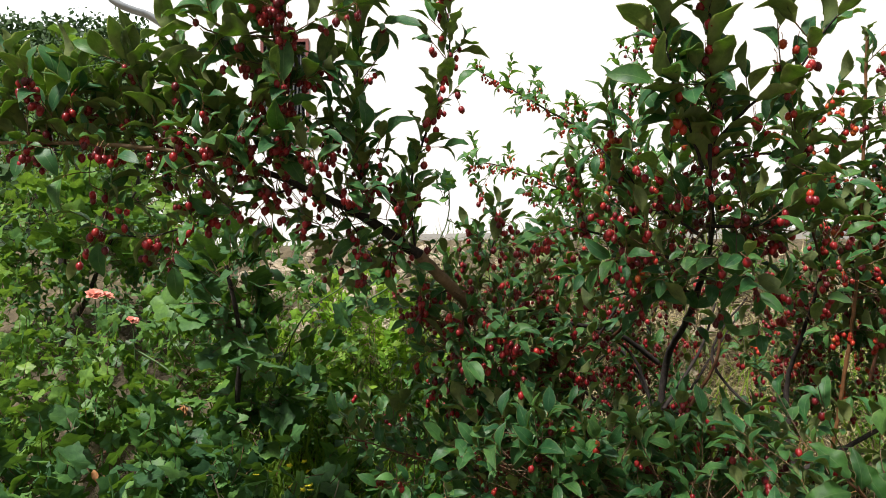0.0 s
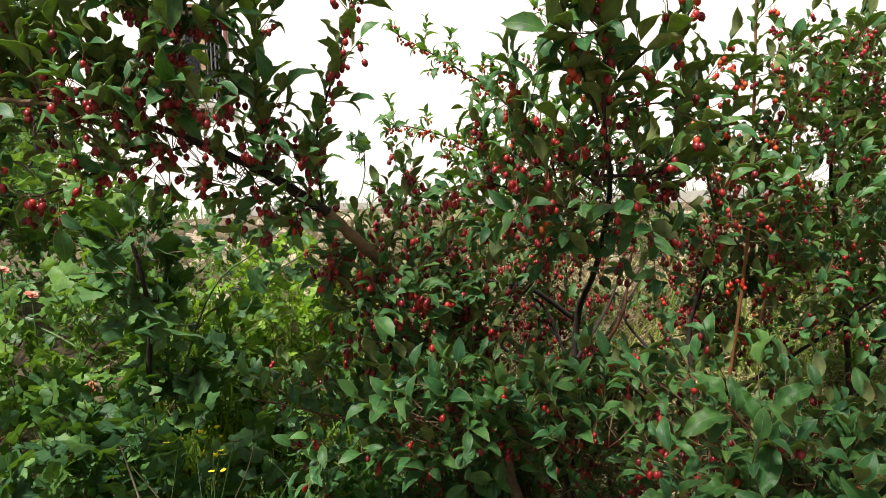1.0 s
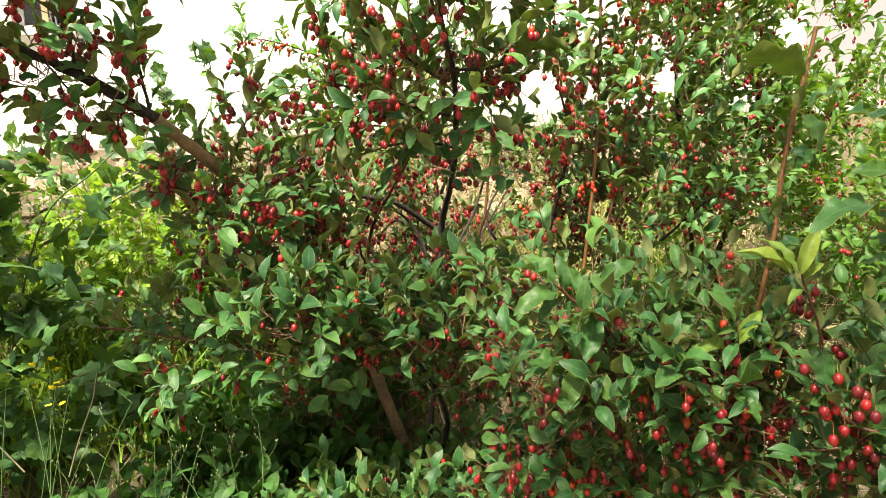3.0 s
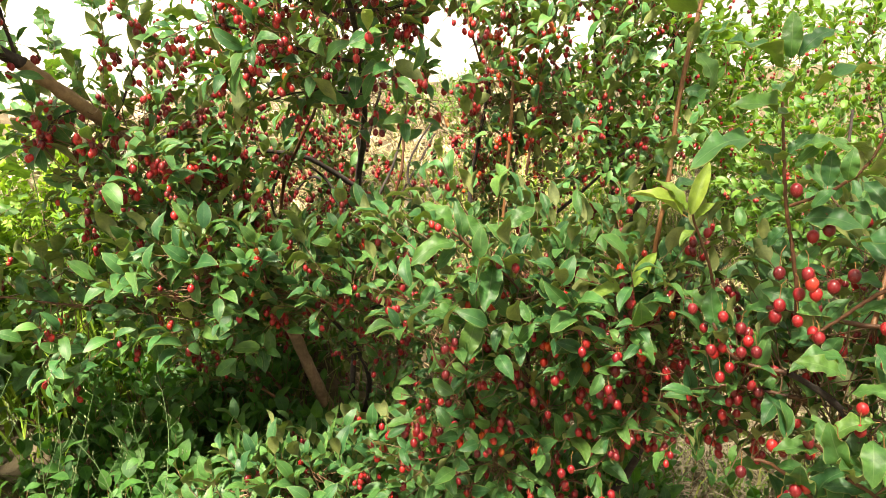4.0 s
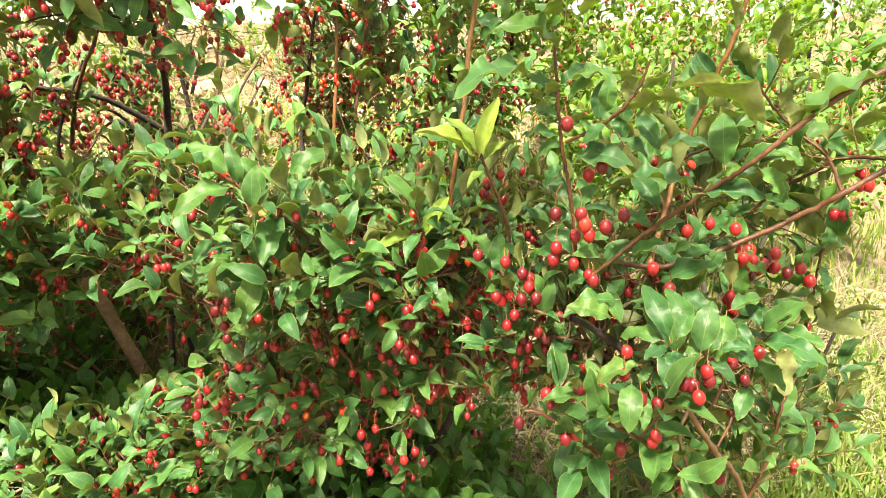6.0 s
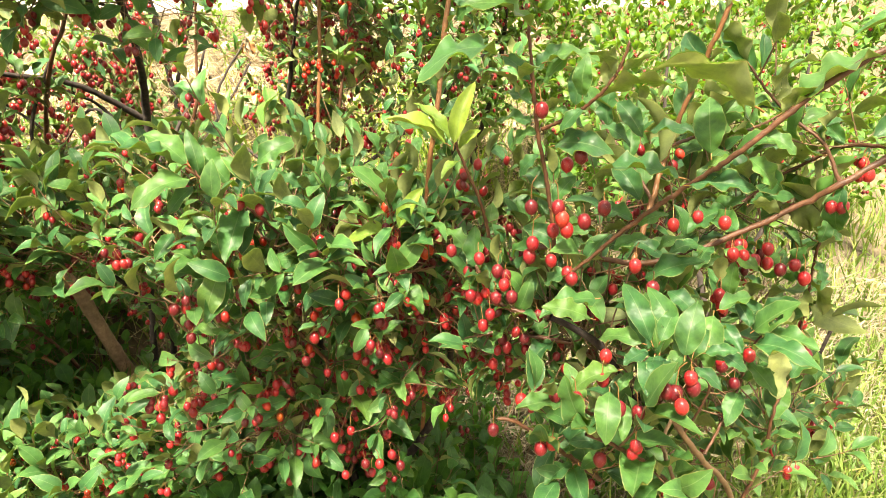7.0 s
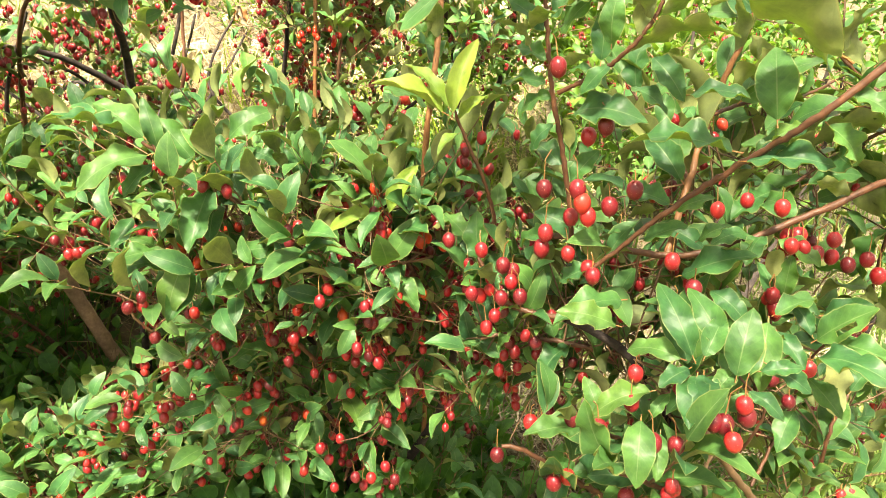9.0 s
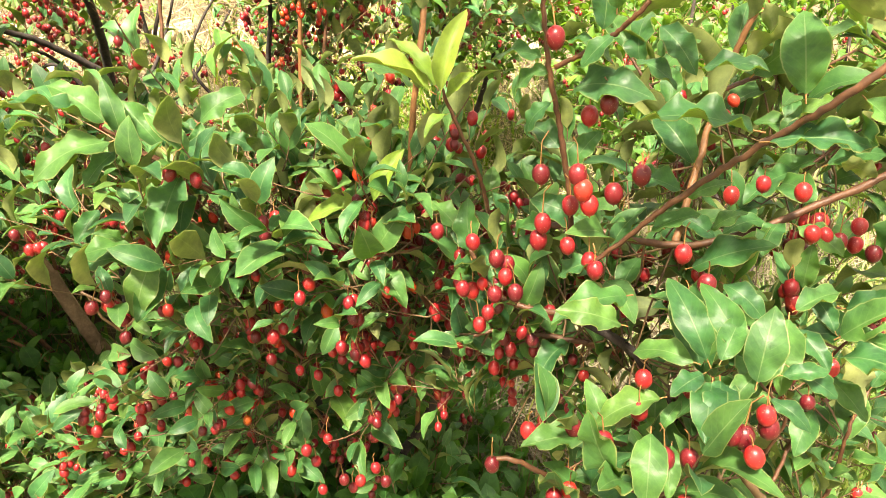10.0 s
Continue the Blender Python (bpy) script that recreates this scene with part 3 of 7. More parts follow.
        for _ in range(sides_n):
            u = rng.uniform(start, stop)
            k = min(int(u * (len(line) - 1)), len(line) - 2)
            t = unit(line[k + 1] - line[k])
            out = unit(np.cross(t, rng.normal(0, 1, 3)))
            self.sprig(line[k], unit(out + t * rng.uniform(0.1, 0.7) + UP * rng.uniform(-0.3, 0.9) * lift * 2), side_len * rng.uniform(0.5, 1.3),
                       side_leaf or leaf * 0.92, berries if side_berries is None else side_berries, gap)
        return line

    def sprig(self, at, way, length, leaf, berries, gap=0.02):
        bend = rng.normal(0, 0.22, 3) + UP * 0.15
        line = np.array([at + way * length * u + bend * length * u * u * 0.6 for u in np.linspace(0, 1, 5)])
        v, f = tube(line, np.linspace(0.0013, 0.0008, 5) * (leaf / 0.06), 3)
        if not pruned(line[2]):
            self.twigs.add(v, f)
        self.clothe(line, length, leaf, gap, berries, 0.12, 1.0, spread_angle=60.0, crowd=0.55)

    def fill(self, centre, radii, n, leaf=None, berries=0.2, length=0.11, gap=0.02, skin=0.35, rise=0.5, link=True):
        """A rounded mass of sprigs, each on a thin twig from the nearest limb."""
        c, r = np.array(centre), np.maximum(np.array(radii) - 0.2 * length, 0.015)
        limbs = np.concatenate(self.limbs) if self.limbs else np.array([self.base])
        self.lean = 0.4
        for _ in range(n):
            d = unit(rng.normal(0, 1, 3))
            q = c + d * r * rng.uniform(skin, 1) ** 0.5
            q[2] = max(q[2], ground_height(q[0], q[1]) + 0.03)
            if link:
                near = limbs[np.argmin(np.linalg.norm(limbs - q, axis=1) * rng.uniform(0.6, 1.6, len(limbs)))]
                reach = np.linalg.norm(near - q)
                out = unit(q - near)
                if reach < 0.15:
                    mid = (near + q) / 2 + rng.normal(0, 0.02, 3) - UP * 0.02
                    line, _ = spline([near, mid, q], 6)
                    v, f = tube(line, np.linspace(0.0013, 0.0009, 6), 3)
                    if not pruned(mid):
                        self.twigs.add(v, f)
            else:
                out = d
            way = unit(out * 0.5 + d * 0.5 + UP * rise + rng.normal(0, 0.35, 3))
            self.sprig(q, way, length * rng.uniform(0.6, 1.35), (leaf or self.leaf) * rng.uniform(0.8, 1.1), berries, gap)
        self.lean = 1.0

    def rosettes(self, centre, radii, n, leaf=0.075, length=0.055):
        """Leafy shoot tips over the upper side of a mass, the leaves close together."""
        c, r = np.array(centre), np.maximum(np.array(radii) - 0.4 * length, 0.015)
        limbs = np.concatenate(self.limbs)
        for _ in range(n):
            d = unit(rng.normal(0, 1, 3) + np.array([0, -0.5, 0.5]))
            d[2] = abs(d[2])
            q = c + d * r
            near_by = limbs[np.argmin(np.linalg.norm(limbs - q, axis=1) * rng.uniform(0.7, 1.4, len(limbs)))]
            line, _ = spline([near_by, (near_by + q) / 2 + rng.normal(0, 0.02, 3) - UP * 0.02, q], 6)
            v, f = tube(line, np.linspace(0.0019, 0.0014, 6), 4)
            self.twigs.add(v, f)
            way = unit(d * 0.9 + UP * 0.6 + rng.normal(0, 0.3, 3))
            self.sprig(q, way, length * rng.uniform(0.8, 1.6), leaf * rng.uniform(0.75, 1.12), 0.06, 0.013)

    def finish(self):
        h = Heap()
        for shape, ms in zip(self.shapes, self.mass):
            spread(h, shape, ms)
        if h.n:
            h.v = [np.concatenate(h.v) - self.base]
            part("foliage", h.mesh("foliage", [self.mats, STALK, UNDER_JOINED]), self.root, kind="stuff")
        h, o = Heap(), Heap()
        for shape, ms in zip(BERRIES, self.fruit):
            cut = int(len(ms) * self.orange)
            spread(o, shape, ms[:cut])
            spread(h, shape, ms[cut:])
        for heap, skin, nm in ((h, BERRY_JOINED, "fruit"), (o, BERRY_ORANGE, "half_ripe_fruit")):
            if heap.n:
                heap.v = [np.concatenate(heap.v) - self.base]
                part(nm, heap.mesh(nm, [skin, STALK]), self.root, kind="stuff")
        if self.twigs.n:
            self.twigs.v = [np.concatenate(self.twigs.v) - self.base]
            part("brushwood", self.twigs.mesh("brushwood", [TWIG_FINE]), self.root, kind="stuff")


# ---- ground ----


def ground_height(x, y):
    """The garden slopes up from the path to a kerb, behind which it lies nearly level."""
    z = float(np.interp(y, [-6, 0, 0.9, 1.4, 2.0, 2.75, 3.4, 4.4, 5.0, 12, 40, 3000], [-0.5, -0.16, -0.10, 0.06, 0.22, 0.62, 0.98, 1.50, 1.52, 1.55, 2.0, 2.0]))
    z -= 0.10 * max(0.0, min(x - 1.0, 4.0)) * max(0.0, 1 - abs(y - 1) / 4)
    if math.hypot(x, y) < 12:
        z += 0.03 * noise.noise((x * 1.7, y * 1.7, 0.3)) + 0.012 * noise.noise((x * 7, y * 7, 2.0))
    return z


steps = np.concatenate([-np.geomspace(4, 2500, 26)[::-1], np.linspace(-3.8, 8, 119), np.geomspace(8.3, 2500, 26)])
steps_y = np.concatenate([-np.geomspace(3, 2500, 26)[::-1], np.linspace(-2.8, 8, 109), np.geomspace(8.3, 2500, 26)])
gv = np.array([(x, y, ground_height(x, y)) for x in steps for y in steps_y])
gi, gk = np.meshgrid(np.arange(len(steps) - 1), np.arange(len(steps_y) - 1), indexing="ij")
gf = np.stack([gi * len(steps_y) + gk, (gi + 1) * len(steps_y) + gk, (gi + 1) * len(steps_y) + gk + 1, gi * len(steps_y) + gk + 1], -1).reshape(-1, 4)
tagged(new("ground", mesh_from("ground", gv, gf, [SOIL])), "sloping brown garden soil under weeds and dry grass", "ground", kind="structure")

# ---- terrace wall, house and hill ----


def box_shape(x0, y0, z0, x1, y1, z1):
    v = np.array([(x, y, z) for x in (x0, x1) for y in (y0, y1) for z in (z0, z1)], float)
    f = np.array([(0, 1, 3, 2), (4, 6, 7, 5), (0, 4, 5, 1), (2, 3, 7, 6), (0, 2, 6, 4), (1, 5, 7, 3)])
    return v, f


def boxes(name, rows, material, parent, label="", bevel=0.0):
    h = Heap()
    for r in rows:
        h.add(*box_shape(*r))
    me = mesh_from(name, np.concatenate(h.v), np.concatenate(h.f), [material], smooth=False)
    if bevel:
        b = bmesh.new()
        b.from_mesh(me)
        bmesh.ops.bevel(b, geom=b.edges[:], offset=bevel, segments=2, affect="EDGES")
        b.to_mesh(me)
        b.free()
    return part(name, me, parent, label)


def stone_mesh(seed):
    b = bmesh.new()
    bmesh.ops.create_cube(b, size=1.0)
    bmesh.ops.bevel(b, geom=b.edges[:], offset=0.14, segments=1, affect="EDGES")
    r = random.Random(seed)
    for v in b.verts:
        v.co += Vector([r.uniform(-0.06, 0.06) for _ in range(3)])
    me = bpy.data.meshes.new("stone")
    b.to_mesh(me)
    b.free()
    me.materials.append(STONE)
    return me


kerb = thing("kerb", "thin grey concrete kerb along the top of the slope", "kerb", (0, 4.45, 1.5), kind="structure")
x = -1.0
while x < 9:
    boxes("kerb_stone", [(x, -0.05, -0.2, x + 0.985, 0.08, 0.062)], CONCRETE, kerb, "", 0.008)
    x += 1.0
STONES = [stone_mesh(s) for s in range(8)]
srng = random.Random(3)
rubble = thing("rubble_bank", "bank of loose pale beige field stones", "stones", (0, 3.6, 1.0), kind="structure")
for k in range(290):
    x, y = srng.uniform(-1.3, 4.2), srng.uniform(2.95, 4.38)
    if k < 120:
        x, y = srng.uniform(-1.2, 0.1), srng.uniform(2.9, 4.3)
    w = srng.uniform(0.035, 0.12)
    ob = part("stone", STONES[srng.randrange(8)], rubble)
    ob.matrix_basis = pose(x, y - 3.6, ground_height(x, y) - 1.0 + w * 0.16, srng.uniform(-25, 25), srng.uniform(-20, 20), srng.uniform(0, 180)) @ Matrix.Diagonal((w * srng.uniform(0.8, 1.5), w, w * 0.65, 1))

HX, HY, HZ = -4.44, 9.3, 1.45
WX0, WX1, WZ0, WZ1 = -2.70, -2.065, 3.48, 4.82
house = thing("house", "white plastered house with a red-framed window", "house", (HX, HY, HZ))
wx0, wx1, wz0, wz1 = WX0 - HX, WX1 - HX, WZ0 - HZ, WZ1 - HZ
boxes("front_wall", [(0, 0, 0, wx0, 0.3, 8), (wx1, 0, 0, 14, 0.3, 8), (wx0, 0, 0, wx1, 0.3, wz0), (wx0, 0, wz1, wx1, 0.3, 8)], PLASTER, house)
boxes("side_wall", [(0, 0.3, 0, 0.3, 8, 8), (13.7, 0.3, 0, 14, 8, 8), (0.3, 7.7, 0, 13.7, 8, 8)], PLASTER, house)
boxes("inner_wall", [(0.3, 1.6, 0, 13.7, 1.7, 7.9)], DARK, house)
boxes("roof", [(-0.3, -0.3, 8, 14.3, 8.3, 8.2)], CONCRETE, house)
boxes("plinth", [(0.0, -0.04, -0.1, 14, -0.002, 0.25)], CONCRETE, house)
win = boxes("window", [(wx0 - 0.045, -0.03, wz0 - 0.045, wx0, 0.1, wz1 + 0.045), (wx1, -0.03, wz0 - 0.045, wx1 + 0.045, 0.1, wz1 + 0.045),
                       (wx0, -0.03, wz1, wx1, 0.1, wz1 + 0.045)], RED_PAINT, house, "dark red window surround")
boxes("sill", [(wx0 - 0.1, -0.10, wz0 - 0.12, wx1 + 0.1, -0.032, wz0 - 0.047)], CONCRETE, win)
mx = wx0 + (wx1 - wx0) * 0.42
boxes("sash", [(wx0, 0.11, wz0, wx0 + 0.05, 0.16, wz1), (wx1 - 0.05, 0.11, wz0, wx1, 0.16, wz1), (wx0 + 0.05, 0.11, wz1 - 0.05, wx1 - 0.05, 0.16, wz1),
               (wx0 + 0.05, 0.11, wz0, wx1 - 0.05, 0.16, wz0 + 0.05)], WHITE_PAINT, win, "white window sash")
boxes("mullion", [(mx, 0.10, wz0 + 0.05, mx + 0.07, 0.17, wz1 - 0.05)], TAN_WOOD, win, "tan wooden mullion")
boxes("pane", [(wx0 + 0.05, 0.13, wz0 + 0.05, mx, 0.136, wz1 - 0.05)], glass, win)
boxes("pane", [(mx + 0.07, 0.13, wz0 + 0.05, wx1 - 0.05, 0.136, wz1 - 0.05)], glass, win)
for i in range(4):
    boxes("bar", [(mx + 0.10 + 0.055 * i, 0.06, wz0, mx + 0.115 + 0.055 * i, 0.075, wz1)], DARK, win, "thin grey window bar")
line, _ = spline([(-4.966, 8.801, 5.55), (-4.687, 8.815, 5.27), (-4.495, 8.919, 5.196), (-4.321, 9.022, 5.161), (-4.115, 9.119, 5.036)], 24)
v, f = tube(line - np.array([HX, HY, HZ]), np.full(24, 0.055), 10)
part("downpipe", mesh_from("downpipe", v, f, [ZINC]), house, "bent grey zinc pipe")


def hill_height(x, y):
    return 30.8 * math.exp(-((x + 55) / 75) ** 2 - ((y - 80) / 34) ** 2) * (1 + 0.08 * noise.noise((x * 0.06, y * 0.06, 0)))


hill = thing("wooded_hill", "far hill covered with dark green deciduous woods", "hill", (-62, 80, 0), kind="stuff")
hx, hy = np.linspace(-170, 60, 60), np.linspace(20, 150, 50)
hv = np.array([(x + 62, y - 80, hill_height(x, y) + 0.5) for x in hx for y in hy])
hi, hk = np.meshgrid(np.arange(59), np.arange(49), indexing="ij")
hf = np.stack([hi * 50 + hk, (hi + 1) * 50 + hk, (hi + 1) * 50 + hk + 1, hi * 50 + hk + 1], -1).reshape(-1, 4)
part("slope", mesh_from("slope", hv, hf, [WOODED]), hill)
FLAT = leaf_shape(400, 3, 3, curl=0.35, fold=0.35, wave=0.0, stalk=0)
woods = Heap()
ms = []
for _ in range(620):
    y = rng.uniform(30, 96)
    x = -y * rng.uniform(0.40, 0.86)
    h0 = hill_height(x, y)
    if h0 < 1.5:
        continue
    r = rng.uniform(1.3, 3.0)
    for _ in range(24):
        d = unit(rng.normal(0, 1, 3))
        d[2] = abs(d[2]) * 1.1
        ms.append(frame_of(np.array([x, y, h0 + r * 0.7]) + d * r * rng.uniform(0.6, 1.1), unit(rng.normal(0, 1, 3)), unit(d + rng.normal(0, 0.5, 3)), rng.uniform(0.45, 0.95), 1.6))
spread(woods, FLAT, ms)
woods.v = [np.concatenate(woods.v) - np.array([-62, 80, 0])]
part("tree_crowns", woods.mesh("tree_crowns", [HILL_LEAF]), hill, kind="stuff")

glow, sn, sl, sp = mat("bright_hazy_sky")
haze = tex(sn, sl, "Noise", 0.004, Detail=4.0)
sl.new(ramp(sn, sl, haze.outputs["Fac"], [(0.3, (0.93, 0.96, 1.0)), (0.7, (1.0, 1.0, 1.0))]), sp.inputs["Emission Color"])
sp.inputs["Emission Strength"].default_value = 1.0
sp.inputs["Base Color"].default_value = (0.8, 0.85, 0.9, 1)
tagged(new("backdrop", mesh_from("backdrop", np.array([(-700.0, 420.0, -20.0), (250.0, 420.0, -20.0), (250.0, 420.0, 260.0), (-700.0, 420.0, 260.0)]), np.array([[0, 1, 2, 3]]), [glow], smooth=False)),
       "bright hazy white sky beyond the hill", "sky", kind="structure")

# ---- plants behind ----
shrub = Bush("dense dark green shrubs below the hill", (-2.614, 4.214, 0.885), leaf=0.085, far=True, singles=0, name="garden_shrub", mats=VINE_JOINED)
shrub.limb([(-2.614, 4.214, 0.885), (-2.565, 4.185, 1.565), (-2.629, 4.152, 2.323)], 0.03, 0.01)
shrub.limb([(-2.444, 4.316, 0.872), (-2.072, 4.185, 1.633), (-2.048, 4.054, 2.363)], 0.03, 0.01)
shrub.fill((-2.816, 4.27, 1.885), (1.0, 0.6, 0.55), 260, berries=0, length=0.2, gap=0.03)
shrub.fill((-2.14, 4.484, 1.658), (0.55, 0.5, 0.5), 110, berries=0, length=0.2, gap=0.03)
shrub.fill((-1.75, 3.25, 1.28), (0.5, 0.25, 0.30), 120, leaf=0.07, berries=0, length=0.16, gap=0.028)
shrub.fill((-1.15, 3.05, 1.12), (0.25, 0.2, 0.18), 50, leaf=0.065, berries=0, length=0.14, gap=0.028)
shrub.fill((-1.45, 2.82, 1.06), (0.55, 0.14, 0.15), 80, leaf=0.065, berries=0, length=0.13, gap=0.028)
shrub.finish()

currant = Bush("leafy pale green currant bush with lobed leaves", (-1.869, 3.109, 1.095), leaf=0.10, singles=0, name="currant_bush", shapes=LOBED, mats=CURRANT_JOINED)
currant.limb([(-1.869, 3.109, 1.095), (-1.861, 3.045, 1.428), (-1.961, 2.982, 1.697)], 0.012, 0.005)
currant.limb([(-1.813, 3.109, 1.094), (-1.641, 3.046, 1.424), (-1.474, 2.986, 1.689)], 0.012, 0.005)
currant.fill((-2.031, 3.092, 1.46), (0.55, 0.3, 0.32), 130, berries=0, length=0.14, gap=0.035)
currant.fill((-1.605, 3.191, 1.545), (0.45, 0.3, 0.30), 90, berries=0, length=0.14, gap=0.035)
currant.fill((-1.983, 3.349, 2.456), (0.12, 0.1, 0.08), 8, berries=0, length=0.14, gap=0.03)
currant.finish()

vine = Bush("sprawling grape vine with large lobed green leaves", (-0.686, 2.142, 0.497), leaf=0.125, singles=0, name="grape_vine", category="vine", shapes=LOBED, mats=VINE_JOINED)
vine.limb([(-0.667, 2.142, 0.497), (-0.683, 2.078, 0.811), (-0.636, 1.967, 1.079), (-0.659, 1.907, 1.306)], 0.012, 0.006)
vine.limb([(-0.684, 2.139, 0.573), (-0.494, 2.067, 1.085), (-0.317, 2.012, 1.24), (-0.243, 2.01, 1.302)], 0.004, 0.002, GREEN_STEM)
vine.limb([(-0.685, 2.14, 0.535), (-0.932, 2.325, 0.841), (-1.187, 2.417, 0.999), (-1.484, 2.514, 1.037), (-1.731, 2.51, 1.086)], 0.005, 0.003, GREEN_STEM)
vine.limb([(-0.686, 2.142, 0.497), (-1.006, 2.136, 0.578), (-1.359, 2.181, 0.644), (-1.687, 2.176, 0.707)], 0.005, 0.003, GREEN_STEM)
vine.limb([(-0.371, 2.216, 1.129), (-0.171, 2.213, 1.244), (-0.009, 2.157, 1.397), (0.022, 2.131, 1.549), (-0.024, 2.127, 1.627)], 0.003, 0.0015, GREEN_STEM)
vine.fill((-0.651, 1.96, 1.219), (0.10, 0.12, 0.2), 34, leaf=0.10, berries=0, length=0.10, gap=0.03)
vine.fill((-0.60, 2.05, 0.93), (0.12, 0.12, 0.26), 46, leaf=0.10, berries=0, length=0.10, gap=0.04)
vine.fill((-1.137, 2.031, 0.640), (0.6, 0.22, 0.16), 70, leaf=0.10, berries=0, length=0.12, gap=0.042)
vine.fill((-0.512, 1.987, 0.60), (0.35, 0.22, 0.17), 46, leaf=0.10, berries=0, length=0.12, gap=0.042)
vine.fill((0.012, 2.131, 1.50), (0.03, 0.03, 0.12), 6, leaf=0.058, berries=0, length=0.05, gap=0.03)
vine.fill((0.192, 2.379, 1.279), (0.12, 0.1, 0.1), 14, leaf=0.07, berries=0, length=0.1, gap=0.03)
vine.fill((-0.36, 2.22, 1.18), (0.14, 0.10, 0.10), 14, leaf=0.085, berries=0, length=0.1, gap=0.035)
vine.fill((-0.894, 2.841, 1.276), (0.3, 0.15, 0.10), 18, leaf=0.08, berries=0, length=0.12, gap=0.042)
vine.fill((-0.197, 2.419, 1.397), (0.10, 0.08, 0.12), 10, leaf=0.075, berries=0, length=0.1, gap=0.03)
vine.fill((-0.95, 1.80, 0.66), (0.5, 0.16, 0.12), 60, leaf=0.085, berries=0, length=0.12, gap=0.034)
vine.finish()

thicket = Bush("low thicket of currant with small pale green lobed leaves", (-1.45, 2.45, 0.55), leaf=0.07, singles=0, name="currant_bush", shapes=LOBED, mats=CURRANT_JOINED)
thicket.limb([(-1.45, 2.45, 0.55), (-1.35, 2.42, 0.80), (-1.18, 2.40, 1.02)], 0.008, 0.003)
thicket.limb([(-1.47, 2.46, 0.55), (-1.65, 2.48, 0.82), (-1.9, 2.5, 1.08)], 0.008, 0.003)
thicket.limb([(-1.42, 2.44, 0.56), (-1.15, 2.36, 0.70), (-0.92, 2.30, 0.95)], 0.006, 0.003)
thicket.fill((-1.291, 2.40, 0.84), (0.55, 0.25, 0.24), 130, berries=0, length=0.12, gap=0.032)
thicket.fill((-2.003, 2.514, 0.92), (0.5, 0.25, 0.34), 110, leaf=0.075, berries=0, length=0.13, gap=0.034)
thicket.fill((-0.948, 2.36, 1.03), (0.22, 0.14, 0.14), 30, leaf=0.065, berries=0, length=0.11, gap=0.032)
thicket.fill((-0.99, 2.22, 0.76), (0.26, 0.14, 0.12), 26, leaf=0.06, berries=0, length=0.10, gap=0.03)
thicket.fill((-1.35, 2.15, 0.80), (0.45, 0.16, 0.16), 60, leaf=0.065, berries=0, length=0.12, gap=0.032)
thicket.fill((-0.66, 2.34, 0.86), (0.30, 0.14, 0.22), 70, leaf=0.066, berries=0, length=0.12, gap=0.032)
thicket.finish()

sunlit = Bush("yellow-green weeds with small lobed leaves, sunlight painted into their colour", (-0.30, 2.62, 0.60), leaf=0.06, singles=0, name="sunlit_weed", category="weed", shapes=LOBED, mats=LIT_WEED_JOINED)
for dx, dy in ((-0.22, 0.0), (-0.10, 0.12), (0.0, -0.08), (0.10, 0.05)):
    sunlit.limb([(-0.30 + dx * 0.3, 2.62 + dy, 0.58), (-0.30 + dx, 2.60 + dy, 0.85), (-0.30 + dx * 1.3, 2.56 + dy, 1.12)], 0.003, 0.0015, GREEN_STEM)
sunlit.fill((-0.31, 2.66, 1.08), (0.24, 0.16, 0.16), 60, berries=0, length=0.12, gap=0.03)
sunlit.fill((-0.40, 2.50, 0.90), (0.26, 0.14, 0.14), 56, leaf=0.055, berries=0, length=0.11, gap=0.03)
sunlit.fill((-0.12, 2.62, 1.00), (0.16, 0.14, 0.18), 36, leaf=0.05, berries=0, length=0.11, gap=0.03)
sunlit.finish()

# ---- unseen tree added behind the path; its loose crown shades the near bushes ----
tz = -0.30
shade_tree = Bush("unseen tree added over the path to shade the near bushes", (-0.95, -1.35, tz), leaf=0.085, far=True, singles=0, name="shade_tree", category="tree", mats=YOUNG_JOINED)
shade_tree.limb([(-0.95, -1.35, tz), (-0.86, -1.28, 0.7), (-0.66, -1.10, 1.6), (-0.40, -0.90, 2.25)], 0.045, 0.026, BARK, "trunk", 12)
shade_tree.limb([(-0.42, -0.92, 2.2), (-0.10, -0.58, 2.6), (0.35, -0.25, 2.85), (0.75, -0.08, 3.0)], 0.024, 0.008, BARK)
shade_tree.limb([(-0.50, -0.98, 2.05), (0.0, -0.85, 2.5), (0.5, -0.65, 2.7)], 0.018, 0.007, BARK)
shade_tree.limb([(-0.42, -0.92, 2.2), (-0.30, -0.45, 2.7), (-0.05, 0.0, 3.0)], 0.018, 0.007, BARK)
shade_tree.fill((0.26, -0.38, 2.82), (0.80, 0.55, 0.34), 205, berries=0, length=0.2, gap=0.03)
# side limb and leaf mass added to shade the low creeping branches
shade_tree.limb([(-0.30, -0.45, 2.7), (-0.46, -0.18, 2.80), (-0.62, 0.10, 2.88)], 0.010, 0.005, BARK)
shade_tree.fill((-0.62, 0.12, 2.86), (0.36, 0.24, 0.22), 32, berries=0, length=0.18, gap=0.03)
shade_tree.finish()

